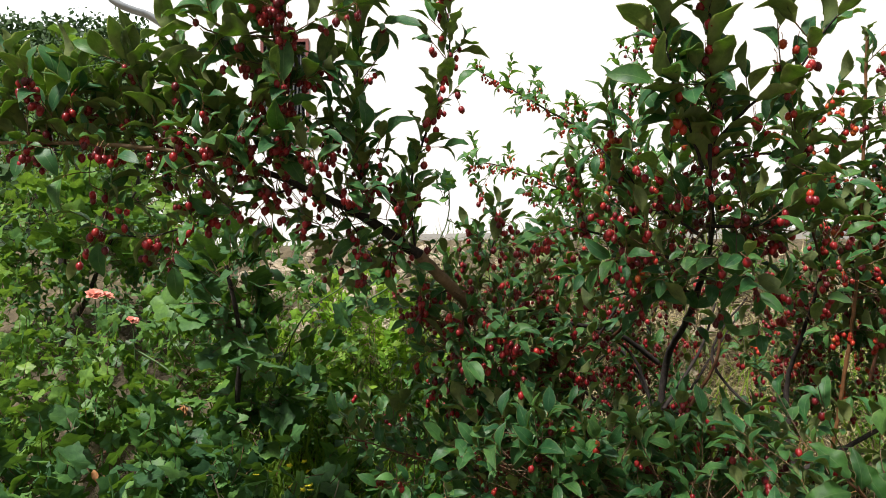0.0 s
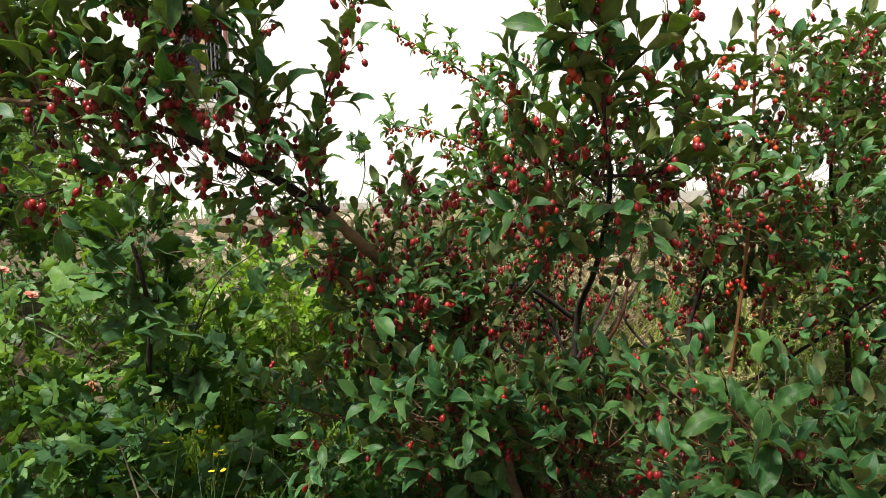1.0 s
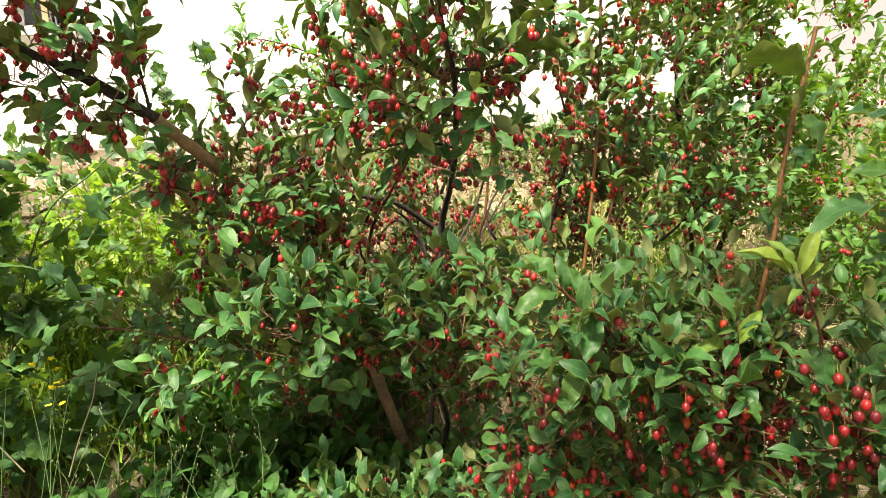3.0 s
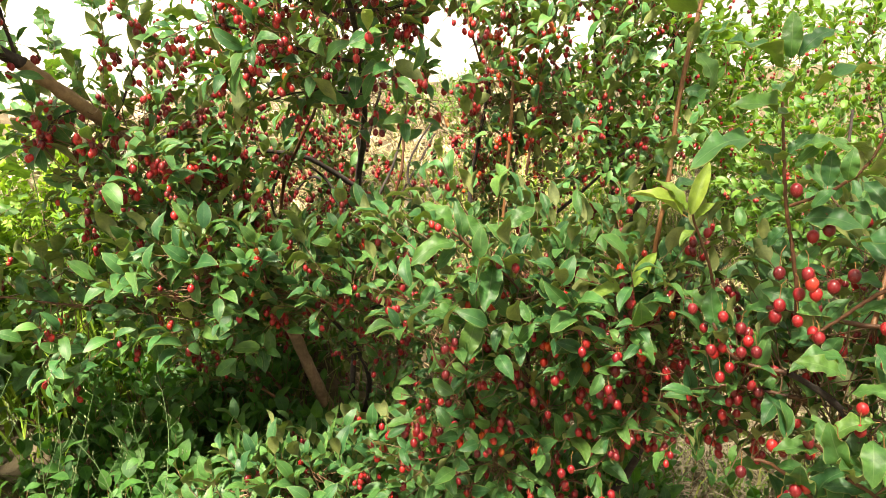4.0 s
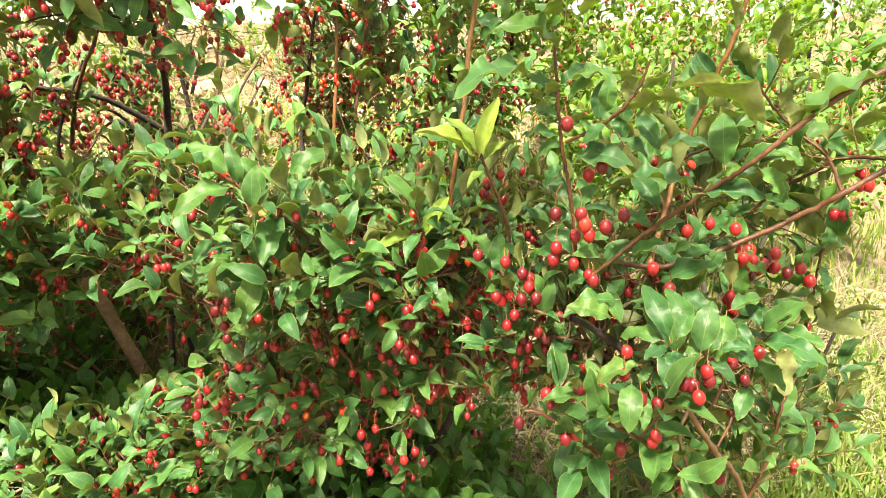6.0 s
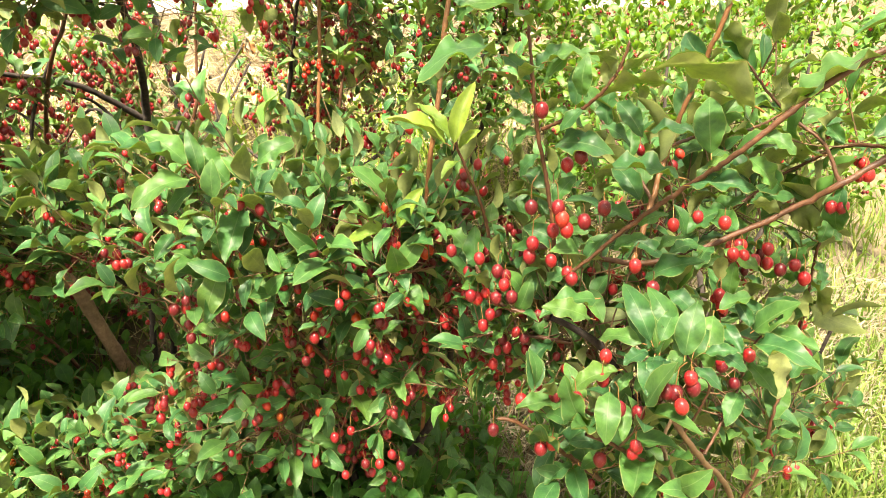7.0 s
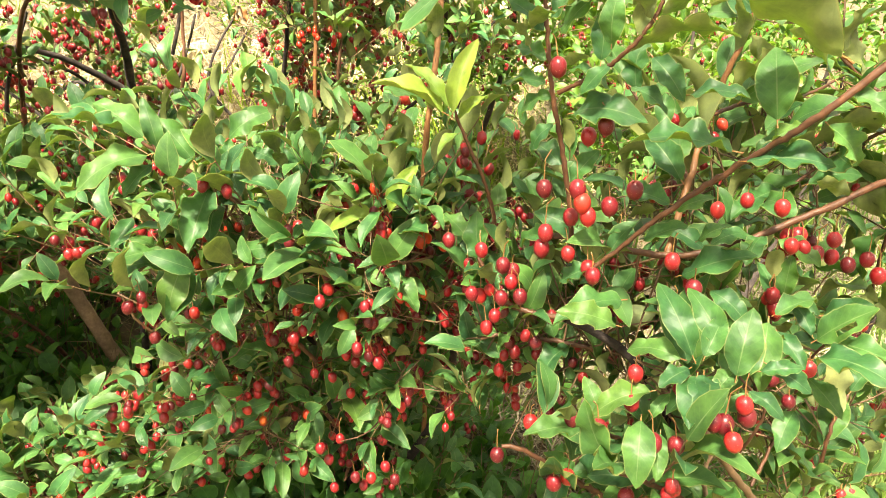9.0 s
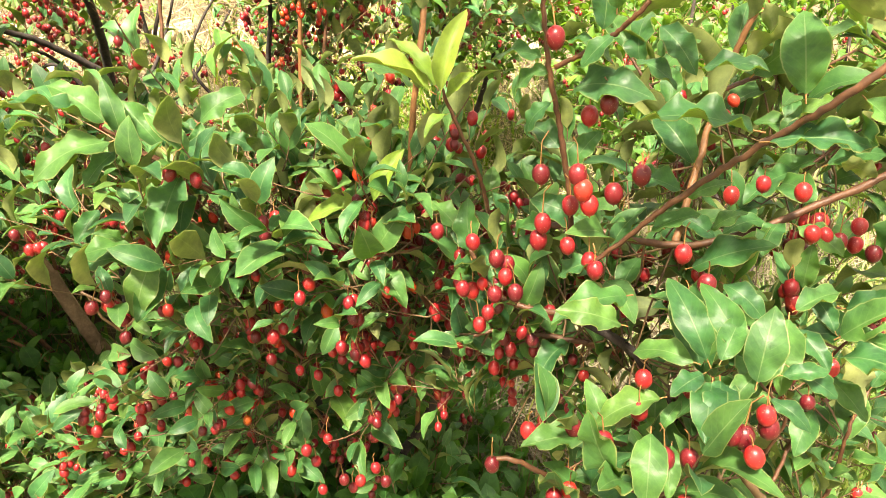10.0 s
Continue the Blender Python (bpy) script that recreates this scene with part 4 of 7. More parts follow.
# ---- goumi bushes behind ----
back_bush = Bush("tall goumi bush with bunches of small half-ripe berries", (0.877, 2.736, 0.883), leaf=0.062, berry=0.014, far=True, singles=0, orange=0.5)
back_bush.cane([(0.877, 2.736, 0.883), (0.844, 2.669, 1.272), (0.74, 2.602, 1.648), (0.598, 2.572, 1.833), (0.412, 2.556, 1.949), (0.252, 2.551, 2.044), (0.148, 2.548, 2.104)], 0.010, 0.002, gap=0.016, berries=0.75, start=0.35, fine=False, sides_n=26, side_len=0.10, side_berries=0.5, bunch=3)
back_bush.cane([(0.828, 2.618, 1.272), (0.575, 2.506, 1.523), (0.397, 2.5, 1.638), (0.24, 2.496, 1.697), (0.094, 2.494, 1.721)], 0.006, 0.002, gap=0.016, berries=0.7, start=0.3, fine=False, sides_n=16, side_len=0.09, side_berries=0.5, bunch=3)
back_bush.cane([(0.856, 2.669, 1.272), (0.788, 2.6, 1.694), (0.781, 2.588, 1.975), (0.804, 2.527, 2.213), (0.852, 2.523, 2.327)], 0.007, 0.002, gap=0.016, berries=0.6, start=0.3, fine=False, sides_n=20, side_len=0.09, side_berries=0.4, bunch=3)
back_bush.cane([(0.893, 2.727, 1.077), (1.038, 2.66, 1.507), (1.071, 2.597, 1.807), (1.052, 2.584, 2.088)], 0.007, 0.002, gap=0.016, berries=0.5, start=0.3, fine=False, sides_n=20, side_len=0.1, side_berries=0.3)
back_bush.fill((0.691, 2.607, 1.508), (0.3, 0.25, 0.2), 80, berries=0.2, length=0.11)
back_bush.finish()

right_back = Bush("bright green goumi bush with few red berries", (1.838, 2.267, 0.591), leaf=0.066, berry=0.015, far=True, young=True, singles=0)
right_back.cane([(1.838, 2.267, 0.591), (1.718, 2.124, 1.024), (1.578, 1.98, 1.393), (1.562, 1.901, 1.644), (1.541, 1.822, 1.87)], 0.012, 0.003, gap=0.016, berries=0.2, start=0.2, fine=False, sides_n=46, side_len=0.13)
right_back.cane([(1.861, 2.261, 0.589), (1.929, 2.076, 1.009), (1.864, 1.912, 1.333), (1.774, 1.853, 1.629), (1.702, 1.789, 1.895)], 0.012, 0.003, gap=0.016, berries=0.15, start=0.2, fine=False, sides_n=46, side_len=0.13)
right_back.fill((1.992, 2.174, 1.116), (0.35, 0.3, 0.35), 170, berries=0.12, length=0.13)
right_back.fill((2.567, 2.249, 1.082), (0.4, 0.3, 0.4), 130, berries=0.12, length=0.13)
right_back.fill((1.779, 2.052, 1.56), (0.26, 0.2, 0.26), 60, berries=0.12, length=0.12)
right_back.fill((2.207, 2.058, 1.53), (0.26, 0.2, 0.26), 60, berries=0.10, length=0.12)
right_back.fill((2.745, 1.712, 1.254), (0.3, 0.25, 0.28), 80, berries=0.1, length=0.12)
right_back.fill((1.80, 1.92, 1.66), (0.20, 0.15, 0.20), 60, berries=0.1, length=0.12)
right_back.fill((1.79, 1.92, 1.38), (0.22, 0.15, 0.16), 50, berries=0.1, length=0.12)
right_back.finish()

far_right = Bush("big sunlit yellow-green goumi bush dotted with berries", (3.441, 2.096, 0.159), leaf=0.07, berry=0.016, far=True, young=True, singles=0)
far_right.limb([(3.441, 2.096, 0.159), (3.489, 2.216, 0.667), (3.43, 2.294, 1.233)], 0.02, 0.008)
far_right.limb([(3.467, 2.08, 0.156), (3.731, 1.96, 0.646), (3.836, 1.94, 1.179)], 0.02, 0.008)
far_right.fill((3.234, 2.568, 1.001), (0.55, 0.5, 0.55), 250, berries=0.08, length=0.16)
far_right.fill((3.959, 2.051, 0.983), (0.6, 0.5, 0.6), 200, berries=0.08, length=0.16)
far_right.fill((3.185, 2.091, 0.476), (0.7, 0.4, 0.3), 200, berries=0.05, length=0.14)
far_right.fill((3.65, 1.60, 0.95), (0.45, 0.4, 0.4), 130, berries=0.05, length=0.15)
far_right.finish()

side_bush = Bush("sunlit young goumi bush behind the near stems", (2.109, 1.254, 0.209), leaf=0.055, berry=0.015, far=True, young=True, singles=0)
side_bush.limb([(2.109, 1.254, 0.209), (2.089, 1.321, 0.535), (2.054, 1.392, 0.847), (2.076, 1.399, 1.075)], 0.010, 0.004)
side_bush.limb([(2.124, 1.245, 0.208), (2.298, 1.191, 0.519), (2.388, 1.16, 0.754), (2.415, 1.165, 0.982)], 0.010, 0.004)
side_bush.fill((2.011, 1.461, 0.798), (0.26, 0.2, 0.2), 130, berries=0.1, length=0.1)
side_bush.fill((2.383, 1.229, 0.768), (0.34, 0.2, 0.2), 150, berries=0.08, length=0.1)
side_bush.fill((2.469, 1.569, 1.013), (0.5, 0.25, 0.16), 130, berries=0.08, length=0.1)
side_bush.fill((2.85, 1.30, 0.62), (0.32, 0.2, 0.2), 90, berries=0.05, length=0.1)
side_bush.finish()

# ---- the goumi bush with the dark trunk ----
mid = Bush("tall goumi bush hung with ripe red berries", (0.654, 1.963, 0.586), leaf=0.068, berry=0.0172, yield_part=0.72, orange=0.03)
mid.limb([(0.654, 1.963, 0.586), (0.656, 1.945, 0.85), (0.662, 1.882, 1.02), (0.645, 1.70, 1.125), (0.609, 1.51, 1.225), (0.555, 1.30, 1.335), (0.502, 1.17, 1.41), (0.474, 1.101, 1.484)], 0.0125, 0.004, BARK, "trunk")
mid.cane([(0.49, 1.148, 1.419), (0.483, 1.103, 1.542), (0.468, 1.068, 1.65), (0.454, 1.034, 1.733), (0.434, 0.989, 1.85)], 0.005, 0.002, leaf=0.09, gap=0.014, berries=0.45, start=0.0, sides_n=8, side_len=0.10, bunch=2.4, side_leaf=0.08, pale=0.85, material=BARK)
mid.cane([(0.486, 1.125, 1.487), (0.55, 1.103, 1.556), (0.609, 1.082, 1.593), (0.646, 1.049, 1.659), (0.67, 1.018, 1.693)], 0.003, 0.0015, leaf=0.085, gap=0.022, berries=0.3, start=0.1, sides_n=3, side_len=0.10, pale=0.85, material=BARK)
mid.cane([(0.476, 1.137, 1.448), (0.436, 1.103, 1.533), (0.397, 1.069, 1.613), (0.382, 1.045, 1.701), (0.39, 1.023, 1.767)], 0.003, 0.0015, leaf=0.085, gap=0.019, berries=0.25, start=0.1, sides_n=3, side_len=0.08, pale=0.85, material=BARK)
mid.cane([(0.498, 1.147, 1.46), (0.568, 1.147, 1.474), (0.64, 1.147, 1.483), (0.67, 1.125, 1.519)], 0.002, 0.0012, leaf=0.075, gap=0.024, berries=0.45, sides_n=4, side_len=0.1, material=BARK)
mid.cane([(0.524, 1.262, 1.333), (0.457, 1.309, 1.396), (0.382, 1.325, 1.482), (0.326, 1.332, 1.545)], 0.0035, 0.0015, leaf=0.07, gap=0.018, berries=0.35, sides_n=12, side_len=0.12, material=BARK)
mid.cane([(0.558, 1.365, 1.278), (0.461, 1.363, 1.304), (0.366, 1.371, 1.342), (0.273, 1.389, 1.37)], 0.0035, 0.0015, leaf=0.07, gap=0.018, berries=0.4, sides_n=12, side_len=0.12, material=BARK)
mid.cane([(0.517, 1.232, 1.353), (0.595, 1.212, 1.35), (0.672, 1.212, 1.371), (0.737, 1.21, 1.413)], 0.0035, 0.0015, leaf=0.07, gap=0.018, berries=0.5, sides_n=12, side_len=0.11, material=BARK)
mid.cane([(0.59, 1.468, 1.214), (0.501, 1.417, 1.229), (0.425, 1.417, 1.224), (0.387, 1.417, 1.212)], 0.003, 0.0015, leaf=0.08, gap=0.016, berries=0.5, sides_n=4, side_len=0.06, material=BARK)
mid.fill((0.518, 1.261, 1.355), (0.20, 0.14, 0.13), 42, berries=0.4, leaf=0.06, length=0.09)
mid.fill((0.44, 1.412, 1.331), (0.18, 0.14, 0.12), 28, berries=0.4, leaf=0.06, length=0.09)
mid.fill((0.728, 1.366, 1.275), (0.18, 0.14, 0.13), 45, berries=0.45, leaf=0.055, length=0.09)
mid.fill((0.628, 1.62, 1.18), (0.2, 0.16, 0.10), 14, berries=0.45, leaf=0.055, length=0.09)
mid.fill((0.379, 1.823, 1.078), (0.16, 0.14, 0.14), 26, berries=0.6, leaf=0.055, length=0.09)

mid.fill((0.38, 1.997, 1.117), (0.20, 0.12, 0.12), 10, berries=0.5, leaf=0.055, length=0.09)
mid.fill((0.501, 1.892, 1.361), (0.20, 0.12, 0.12), 8, berries=0.5, leaf=0.06, length=0.09)
mid.fill((0.723, 2.033, 1.172), (0.14, 0.12, 0.22), 24, berries=0.8, leaf=0.055, length=0.08)
mid.fill((0.664, 2.288, 1.141), (0.13, 0.1, 0.08), 14, berries=1.2, leaf=0.055, length=0.08)
mid.fill((0.44, 2.352, 0.974), (0.14, 0.1, 0.08), 12, berries=1.0, leaf=0.055, length=0.08)
for pts in ([(0.653, 1.948, 0.776), (0.584, 1.961, 1.001), (0.476, 1.94, 1.082), (0.387, 1.912, 1.124)], [(0.657, 1.95, 0.812), (0.561, 2.019, 1.018), (0.473, 2.084, 0.945)], [(0.66, 1.932, 0.851), (0.788, 1.969, 1.02), (0.863, 2.016, 1.164)], [(0.65, 1.928, 0.78), (0.404, 1.893, 0.934), (0.488, 1.791, 1.167)]):
    mid.limb(pts, 0.006, 0.003, BARK)
mid.limb([(0.66, 1.965, 0.72), (0.52, 2.10, 0.86), (0.42, 2.20, 0.98), (0.30, 2.24, 1.10)], 0.006, 0.003, BARK)
mid.limb([(0.66, 1.965, 0.74), (0.82, 2.12, 0.88), (0.95, 2.22, 1.0), (1.05, 2.25, 1.12)], 0.006, 0.003, BARK)
mid.fill((0.42, 2.17, 0.99), (0.32, 0.18, 0.20), 80, berries=0.7, leaf=0.052, length=0.09)
mid.fill((0.78, 2.22, 0.99), (0.26, 0.16, 0.18), 56, berries=0.7, leaf=0.052, length=0.09)
mid.fill((0.52, 2.05, 0.83), (0.24, 0.14, 0.10), 40, berries=0.9, leaf=0.050, length=0.08)
mid.limb([(0.40, 1.96, 0.80), (0.438, 1.866, 1.01), (0.471, 1.664, 1.126), (0.517, 1.60, 1.22), (0.53, 1.56, 1.34)], 0.0065, 0.003, TWIG)
mid.limb([(0.70, 1.90, 0.76), (0.716, 1.868, 0.866), (0.769, 1.809, 1.008), (0.791, 1.80, 1.138), (0.802, 1.743, 1.268)], 0.006, 0.003, TWIG)
mid.limb([(0.665, 1.99, 0.983), (0.52, 1.924, 1.083), (0.351, 1.841, 1.125), (0.22, 1.74, 1.17)], 0.0085, 0.004, BARK)
mid.finish()

# ---- the goumi bush whose leaning trunk reaches out to one side ----
reach = Bush("goumi bush with a leaning brown trunk and dark red berries", (0.515, 1.868, 0.223), leaf=0.068, berry=0.0172, yield_part=0.8)
reach.limb([(0.515, 1.868, 0.223), (0.476, 1.89, 0.346), (0.439, 1.913, 0.475), (0.413, 1.923, 0.567), (0.351, 1.91, 0.686), (0.278, 1.857, 0.807), (0.215, 1.79, 0.965), (0.13, 1.685, 1.105), (0.05, 1.575, 1.205), (-0.055, 1.45, 1.315)], 0.0185, 0.0135, BARK_PALE, "trunk", 12)
reach.limb([(-0.05, 1.455, 1.31), (-0.178, 1.405, 1.401), (-0.304, 1.352, 1.462), (-0.4, 1.309, 1.502)], 0.0135, 0.0055, BARK, "branch", 10)
reach.cane([(-0.388, 1.309, 1.497), (-0.547, 1.267, 1.527), (-0.707, 1.246, 1.538), (-0.869, 1.234, 1.542), (-1.024, 1.193, 1.546)], 0.0052, 0.003, gap=0.02, berries=0.7, start=0.0, sides_n=18, side_len=0.12, bunch=2.2, material=BARK_PALE, leaf=0.075, lift=0.8)
reach.cane([(-0.323, 1.322, 1.452), (-0.313, 1.265, 1.599), (-0.302, 1.221, 1.71), (-0.3, 1.187, 1.797), (-0.301, 1.131, 1.92)], 0.004, 0.002, leaf=0.082, gap=0.013, berries=0.8, start=0.02, sides_n=16, side_len=0.10, bunch=3.0, material=BARK)
for pts in ([(-0.368, 1.32, 1.482), (-0.432, 1.296, 1.572), (-0.478, 1.273, 1.65), (-0.503, 1.251, 1.70), (-0.524, 1.239, 1.74)], [(-0.547, 1.287, 1.527), (-0.575, 1.264, 1.584), (-0.595, 1.253, 1.643), (-0.616, 1.24, 1.70)],
            [(-0.62, 1.30, 1.53), (-0.66, 1.30, 1.59), (-0.70, 1.30, 1.64), (-0.74, 1.30, 1.68)], [(-0.70, 1.27, 1.537), (-0.751, 1.253, 1.60), (-0.80, 1.231, 1.65), (-0.85, 1.217, 1.71)], [(-0.304, 1.229, 1.74), (-0.366, 1.209, 1.737), (-0.418, 1.189, 1.75), (-0.467, 1.178, 1.789)],
            [(-0.80, 1.25, 1.54), (-0.85, 1.25, 1.59), (-0.88, 1.25, 1.64)], [(-0.45, 1.30, 1.51), (-0.48, 1.28, 1.56), (-0.53, 1.27, 1.61)]):
    reach.cane(pts, 0.0026, 0.0013, leaf=0.088, gap=0.0125, berries=0.08, start=0.15, sides_n=2, side_len=0.08, pale=1.0, material=TWIG_FINE)
rising, _, _ = reach.limb([(-0.345, 1.33, 1.475), (-0.383, 1.339, 1.5), (-0.417, 1.317, 1.543), (-0.443, 1.295, 1.59), (-0.485, 1.273, 1.641), (-0.504, 1.251, 1.663)], 0.0026, 0.0013, TWIG_FINE, "shoot")
reach.hero(rising, [
    ((-0.504, 1.292, 1.658), (-0.596, 1.27, 1.704), (-0.41, 0.46, 0.79), 0.36),
    ((-0.509, 1.292, 1.661), (-0.568, 1.234, 1.667), (-0.4, 0.42, 0.81), 0.36),
    ((-0.515, 1.291, 1.67), (-0.521, 1.267, 1.727), (-0.12, 0.54, 0.83), 0.4),
    ((-0.49, 1.292, 1.649), (-0.455, 1.28, 1.687), (-0.32, 0.63, 0.71), 0.4),
    ((-0.549, 1.289, 1.704), (-0.581, 1.256, 1.741), (-0.31, 0.3, 0.91), 0.42),
    ((-0.544, 1.289, 1.718), (-0.566, 1.255, 1.761), (-0.23, 0.43, 0.87), 0.4),
    ((-0.542, 1.289, 1.712), (-0.539, 1.277, 1.772), (-0.49, 0.24, 0.84), 0.36),
    ((-0.521, 1.291, 1.675), (-0.552, 1.26, 1.659), (-0.52, 0.65, 0.55), 0.4),
], True)
reach.hero(rising, [
    ((-0.476, 1.293, 1.635), (-0.427, 1.257, 1.671), (0.23, 0.25, 0.94), 0.42),
    ((-0.46, 1.294, 1.618), (-0.49, 1.25, 1.622), (0.33, -0.69, 0.64), 0.42),
    ((-0.443, 1.295, 1.595), (-0.391, 1.248, 1.607), (0.51, -0.79, 0.33), 0.45),
    ((-0.451, 1.294, 1.607), (-0.392, 1.268, 1.641), (-0.47, 0.59, 0.66), 0.4),
    ((-0.427, 1.296, 1.567), (-0.457, 1.272, 1.584), (0.31, -0.35, 0.89), 0.45),
    ((-0.416, 1.297, 1.55), (-0.371, 1.262, 1.575), (-0.22, 0.4, 0.89), 0.42),
    ((-0.515, 1.291, 1.664), (-0.472, 1.239, 1.696), (0.01, 0.47, 0.88), 0.36),
], True)
bunched, _, _ = reach.limb([(-0.60, 1.29, 1.53), (-0.66, 1.355, 1.555), (-0.684, 1.333, 1.603), (-0.701, 1.311, 1.639), (-0.71, 1.29, 1.661), (-0.707, 1.27, 1.672)], 0.0026, 0.0013, TWIG_FINE, "shoot")
reach.hero(bunched, [
    ((-0.721, 1.31, 1.665), (-0.76, 1.267, 1.69), (-0.27, 0.46, 0.85), 0.36),
    ((-0.71, 1.311, 1.65), (-0.773, 1.308, 1.679), (-0.04, 0.49, 0.87), 0.36),
    ((-0.717, 1.31, 1.667), (-0.69, 1.257, 1.7), (-0.03, 0.34, 0.94), 0.4),
    ((-0.7, 1.311, 1.639), (-0.638, 1.304, 1.687), (-0.68, 0.08, 0.73), 0.38),
    ((-0.696, 1.311, 1.636), (-0.683, 1.315, 1.694), (-0.25, 0.63, 0.73), 0.4),
    ((-0.684, 1.312, 1.624), (-0.598, 1.247, 1.629), (-0.16, 0.64, 0.75), 0.42),
    ((-0.673, 1.313, 1.598), (-0.614, 1.298, 1.59), (0.08, -0.4, 0.92), 0.45),
    ((-0.712, 1.312, 1.616), (-0.716, 1.265, 1.627), (0.25, -0.93, 0.26), 0.45),
], True)
reach.hero(bunched, [
    ((-0.679, 1.313, 1.61), (-0.711, 1.288, 1.598), (0.22, -0.72, 0.66), 0.45),
    ((-0.657, 1.315, 1.569), (-0.584, 1.247, 1.569), (0.03, -0.68, 0.74), 0.45),
    ((-0.726, 1.309, 1.679), (-0.733, 1.276, 1.696), (-0.5, 0.57, 0.66), 0.4),
    ((-0.726, 1.309, 1.682), (-0.67, 1.274, 1.709), (-0.63, 0.13, 0.76), 0.38),
], True)
lesser, _, _ = reach.limb([(-0.72, 1.27, 1.535), (-0.783, 1.362, 1.6), (-0.791, 1.341, 1.628), (-0.796, 1.32, 1.654), (-0.795, 1.299, 1.671)], 0.0026, 0.0013, TWIG_FINE, "shoot")
reach.hero(lesser, [
    ((-0.793, 1.32, 1.649), (-0.864, 1.326, 1.674), (-0.06, 0.58, 0.81), 0.36),
    ((-0.801, 1.319, 1.669), (-0.824, 1.313, 1.718), (-0.07, 0.43, 0.9), 0.38),
    ((-0.796, 1.32, 1.657), (-0.732, 1.26, 1.675), (-0.1, 0.84, 0.53), 0.4),
    ((-0.782, 1.321, 1.628), (-0.821, 1.319, 1.64), (0.57, -0.4, 0.72), 0.45),
    ((-0.776, 1.322, 1.619), (-0.713, 1.276, 1.629), (0.06, 0.5, 0.86), 0.42),
    ((-0.768, 1.322, 1.608), (-0.775, 1.291, 1.6), (0.46, -0.37, 0.81), 0.45),
    ((-0.805, 1.319, 1.675), (-0.765, 1.278, 1.695), (-0.16, 0.2, 0.97), 0.42),
], True)
outer, _, _ = reach.limb([(-0.74, 1.25, 1.54), (-0.812, 1.291, 1.632), (-0.84, 1.269, 1.674), (-0.856, 1.247, 1.704), (-0.861, 1.227, 1.721)], 0.0026, 0.0013, TWIG_FINE, "shoot")
reach.hero(outer, [
    ((-0.831, 1.249, 1.673), (-0.765, 1.254, 1.741), (-0.08, 0.56, 0.82), 0.34),
    ((-0.847, 1.248, 1.689), (-0.867, 1.241, 1.772), (-0.09, 0.41, 0.91), 0.38),
    ((-0.835, 1.249, 1.668), (-0.849, 1.189, 1.68), (-0.13, 0.83, 0.55), 0.36),
    ((-0.827, 1.249, 1.667), (-0.779, 1.247, 1.689), (-0.11, 0.56, 0.82), 0.38),
    ((-0.833, 1.252, 1.602), (-0.841, 1.204, 1.654), (0.03, 0.5, 0.87), 0.42),
    ((-0.789, 1.251, 1.623), (-0.723, 1.22, 1.629), (0.48, -0.36, 0.8), 0.42),
    ((-0.821, 1.249, 1.662), (-0.821, 1.21, 1.65), (0.54, -0.84, 0.02), 0.45),
    ((-0.859, 1.247, 1.704), (-0.821, 1.22, 1.734), (-0.3, 0.38, 0.88), 0.4),
], True)
reach.hero(outer, [
    ((-0.805, 1.25, 1.64), (-0.801, 1.189, 1.611), (0.2, -0.44, 0.87), 0.42),
], True)
arching, _, _ = reach.limb([(-0.303, 1.258, 1.773), (-0.352, 1.238, 1.757), (-0.405, 1.219, 1.742), (-0.446, 1.198, 1.746), (-0.469, 1.177, 1.764)], 0.0026, 0.0013, TWIG_FINE, "shoot")
reach.hero(arching, [
    ((-0.472, 1.217, 1.764), (-0.55, 1.202, 1.741), (0.67, 0.34, 0.66), 0.34),
    ((-0.482, 1.216, 1.78), (-0.524, 1.155, 1.772), (0.06, 0.66, 0.75), 0.36),
    ((-0.474, 1.217, 1.773), (-0.477, 1.184, 1.809), (-0.26, 0.57, 0.78), 0.4),
    ((-0.445, 1.218, 1.749), (-0.438, 1.2, 1.805), (-0.0, 0.46, 0.89), 0.4),
    ((-0.466, 1.218, 1.757), (-0.392, 1.214, 1.678), (-0.06, 0.73, 0.68), 0.34),
    ((-0.405, 1.218, 1.748), (-0.39, 1.189, 1.794), (-0.22, 0.44, 0.87), 0.4),
    ((-0.437, 1.218, 1.745), (-0.397, 1.187, 1.701), (0.45, -0.4, 0.8), 0.42),
    ((-0.376, 1.219, 1.747), (-0.374, 1.173, 1.776), (-0.33, 0.45, 0.83), 0.4),
], True)
reach.hero(arching, [
    ((-0.347, 1.219, 1.749), (-0.356, 1.196, 1.791), (-0.01, 0.38, 0.93), 0.4),
], True)
reach.cane([(-0.178, 1.405, 1.401), (-0.174, 1.369, 1.549), (-0.179, 1.344, 1.666), (-0.162, 1.319, 1.78), (-0.15, 1.283, 1.909)], 0.003, 0.0013, leaf=0.08, gap=0.014, berries=0.35, sides_n=8, side_len=0.08, bunch=2.5, pale=0.85, material=BARK)
reach.cane([(-0.061, 1.449, 1.328), (-0.067, 1.423, 1.468), (-0.029, 1.398, 1.59), (0.017, 1.382, 1.725), (0.024, 1.369, 1.809), (0.001, 1.354, 1.916)], 0.0035, 0.0013, leaf=0.068, gap=0.02, berries=0.6, sides_n=8, side_len=0.07, bunch=2.3, material=BARK)
reach.cane([(-0.304, 1.352, 1.462), (-0.398, 1.303, 1.421), (-0.496, 1.284, 1.38), (-0.602, 1.264, 1.351), (-0.687, 1.253, 1.374)], 0.003, 0.0013, leaf=0.07, gap=0.02, berries=0.7, sides_n=14, side_len=0.09, bunch=2.5, material=BARK)
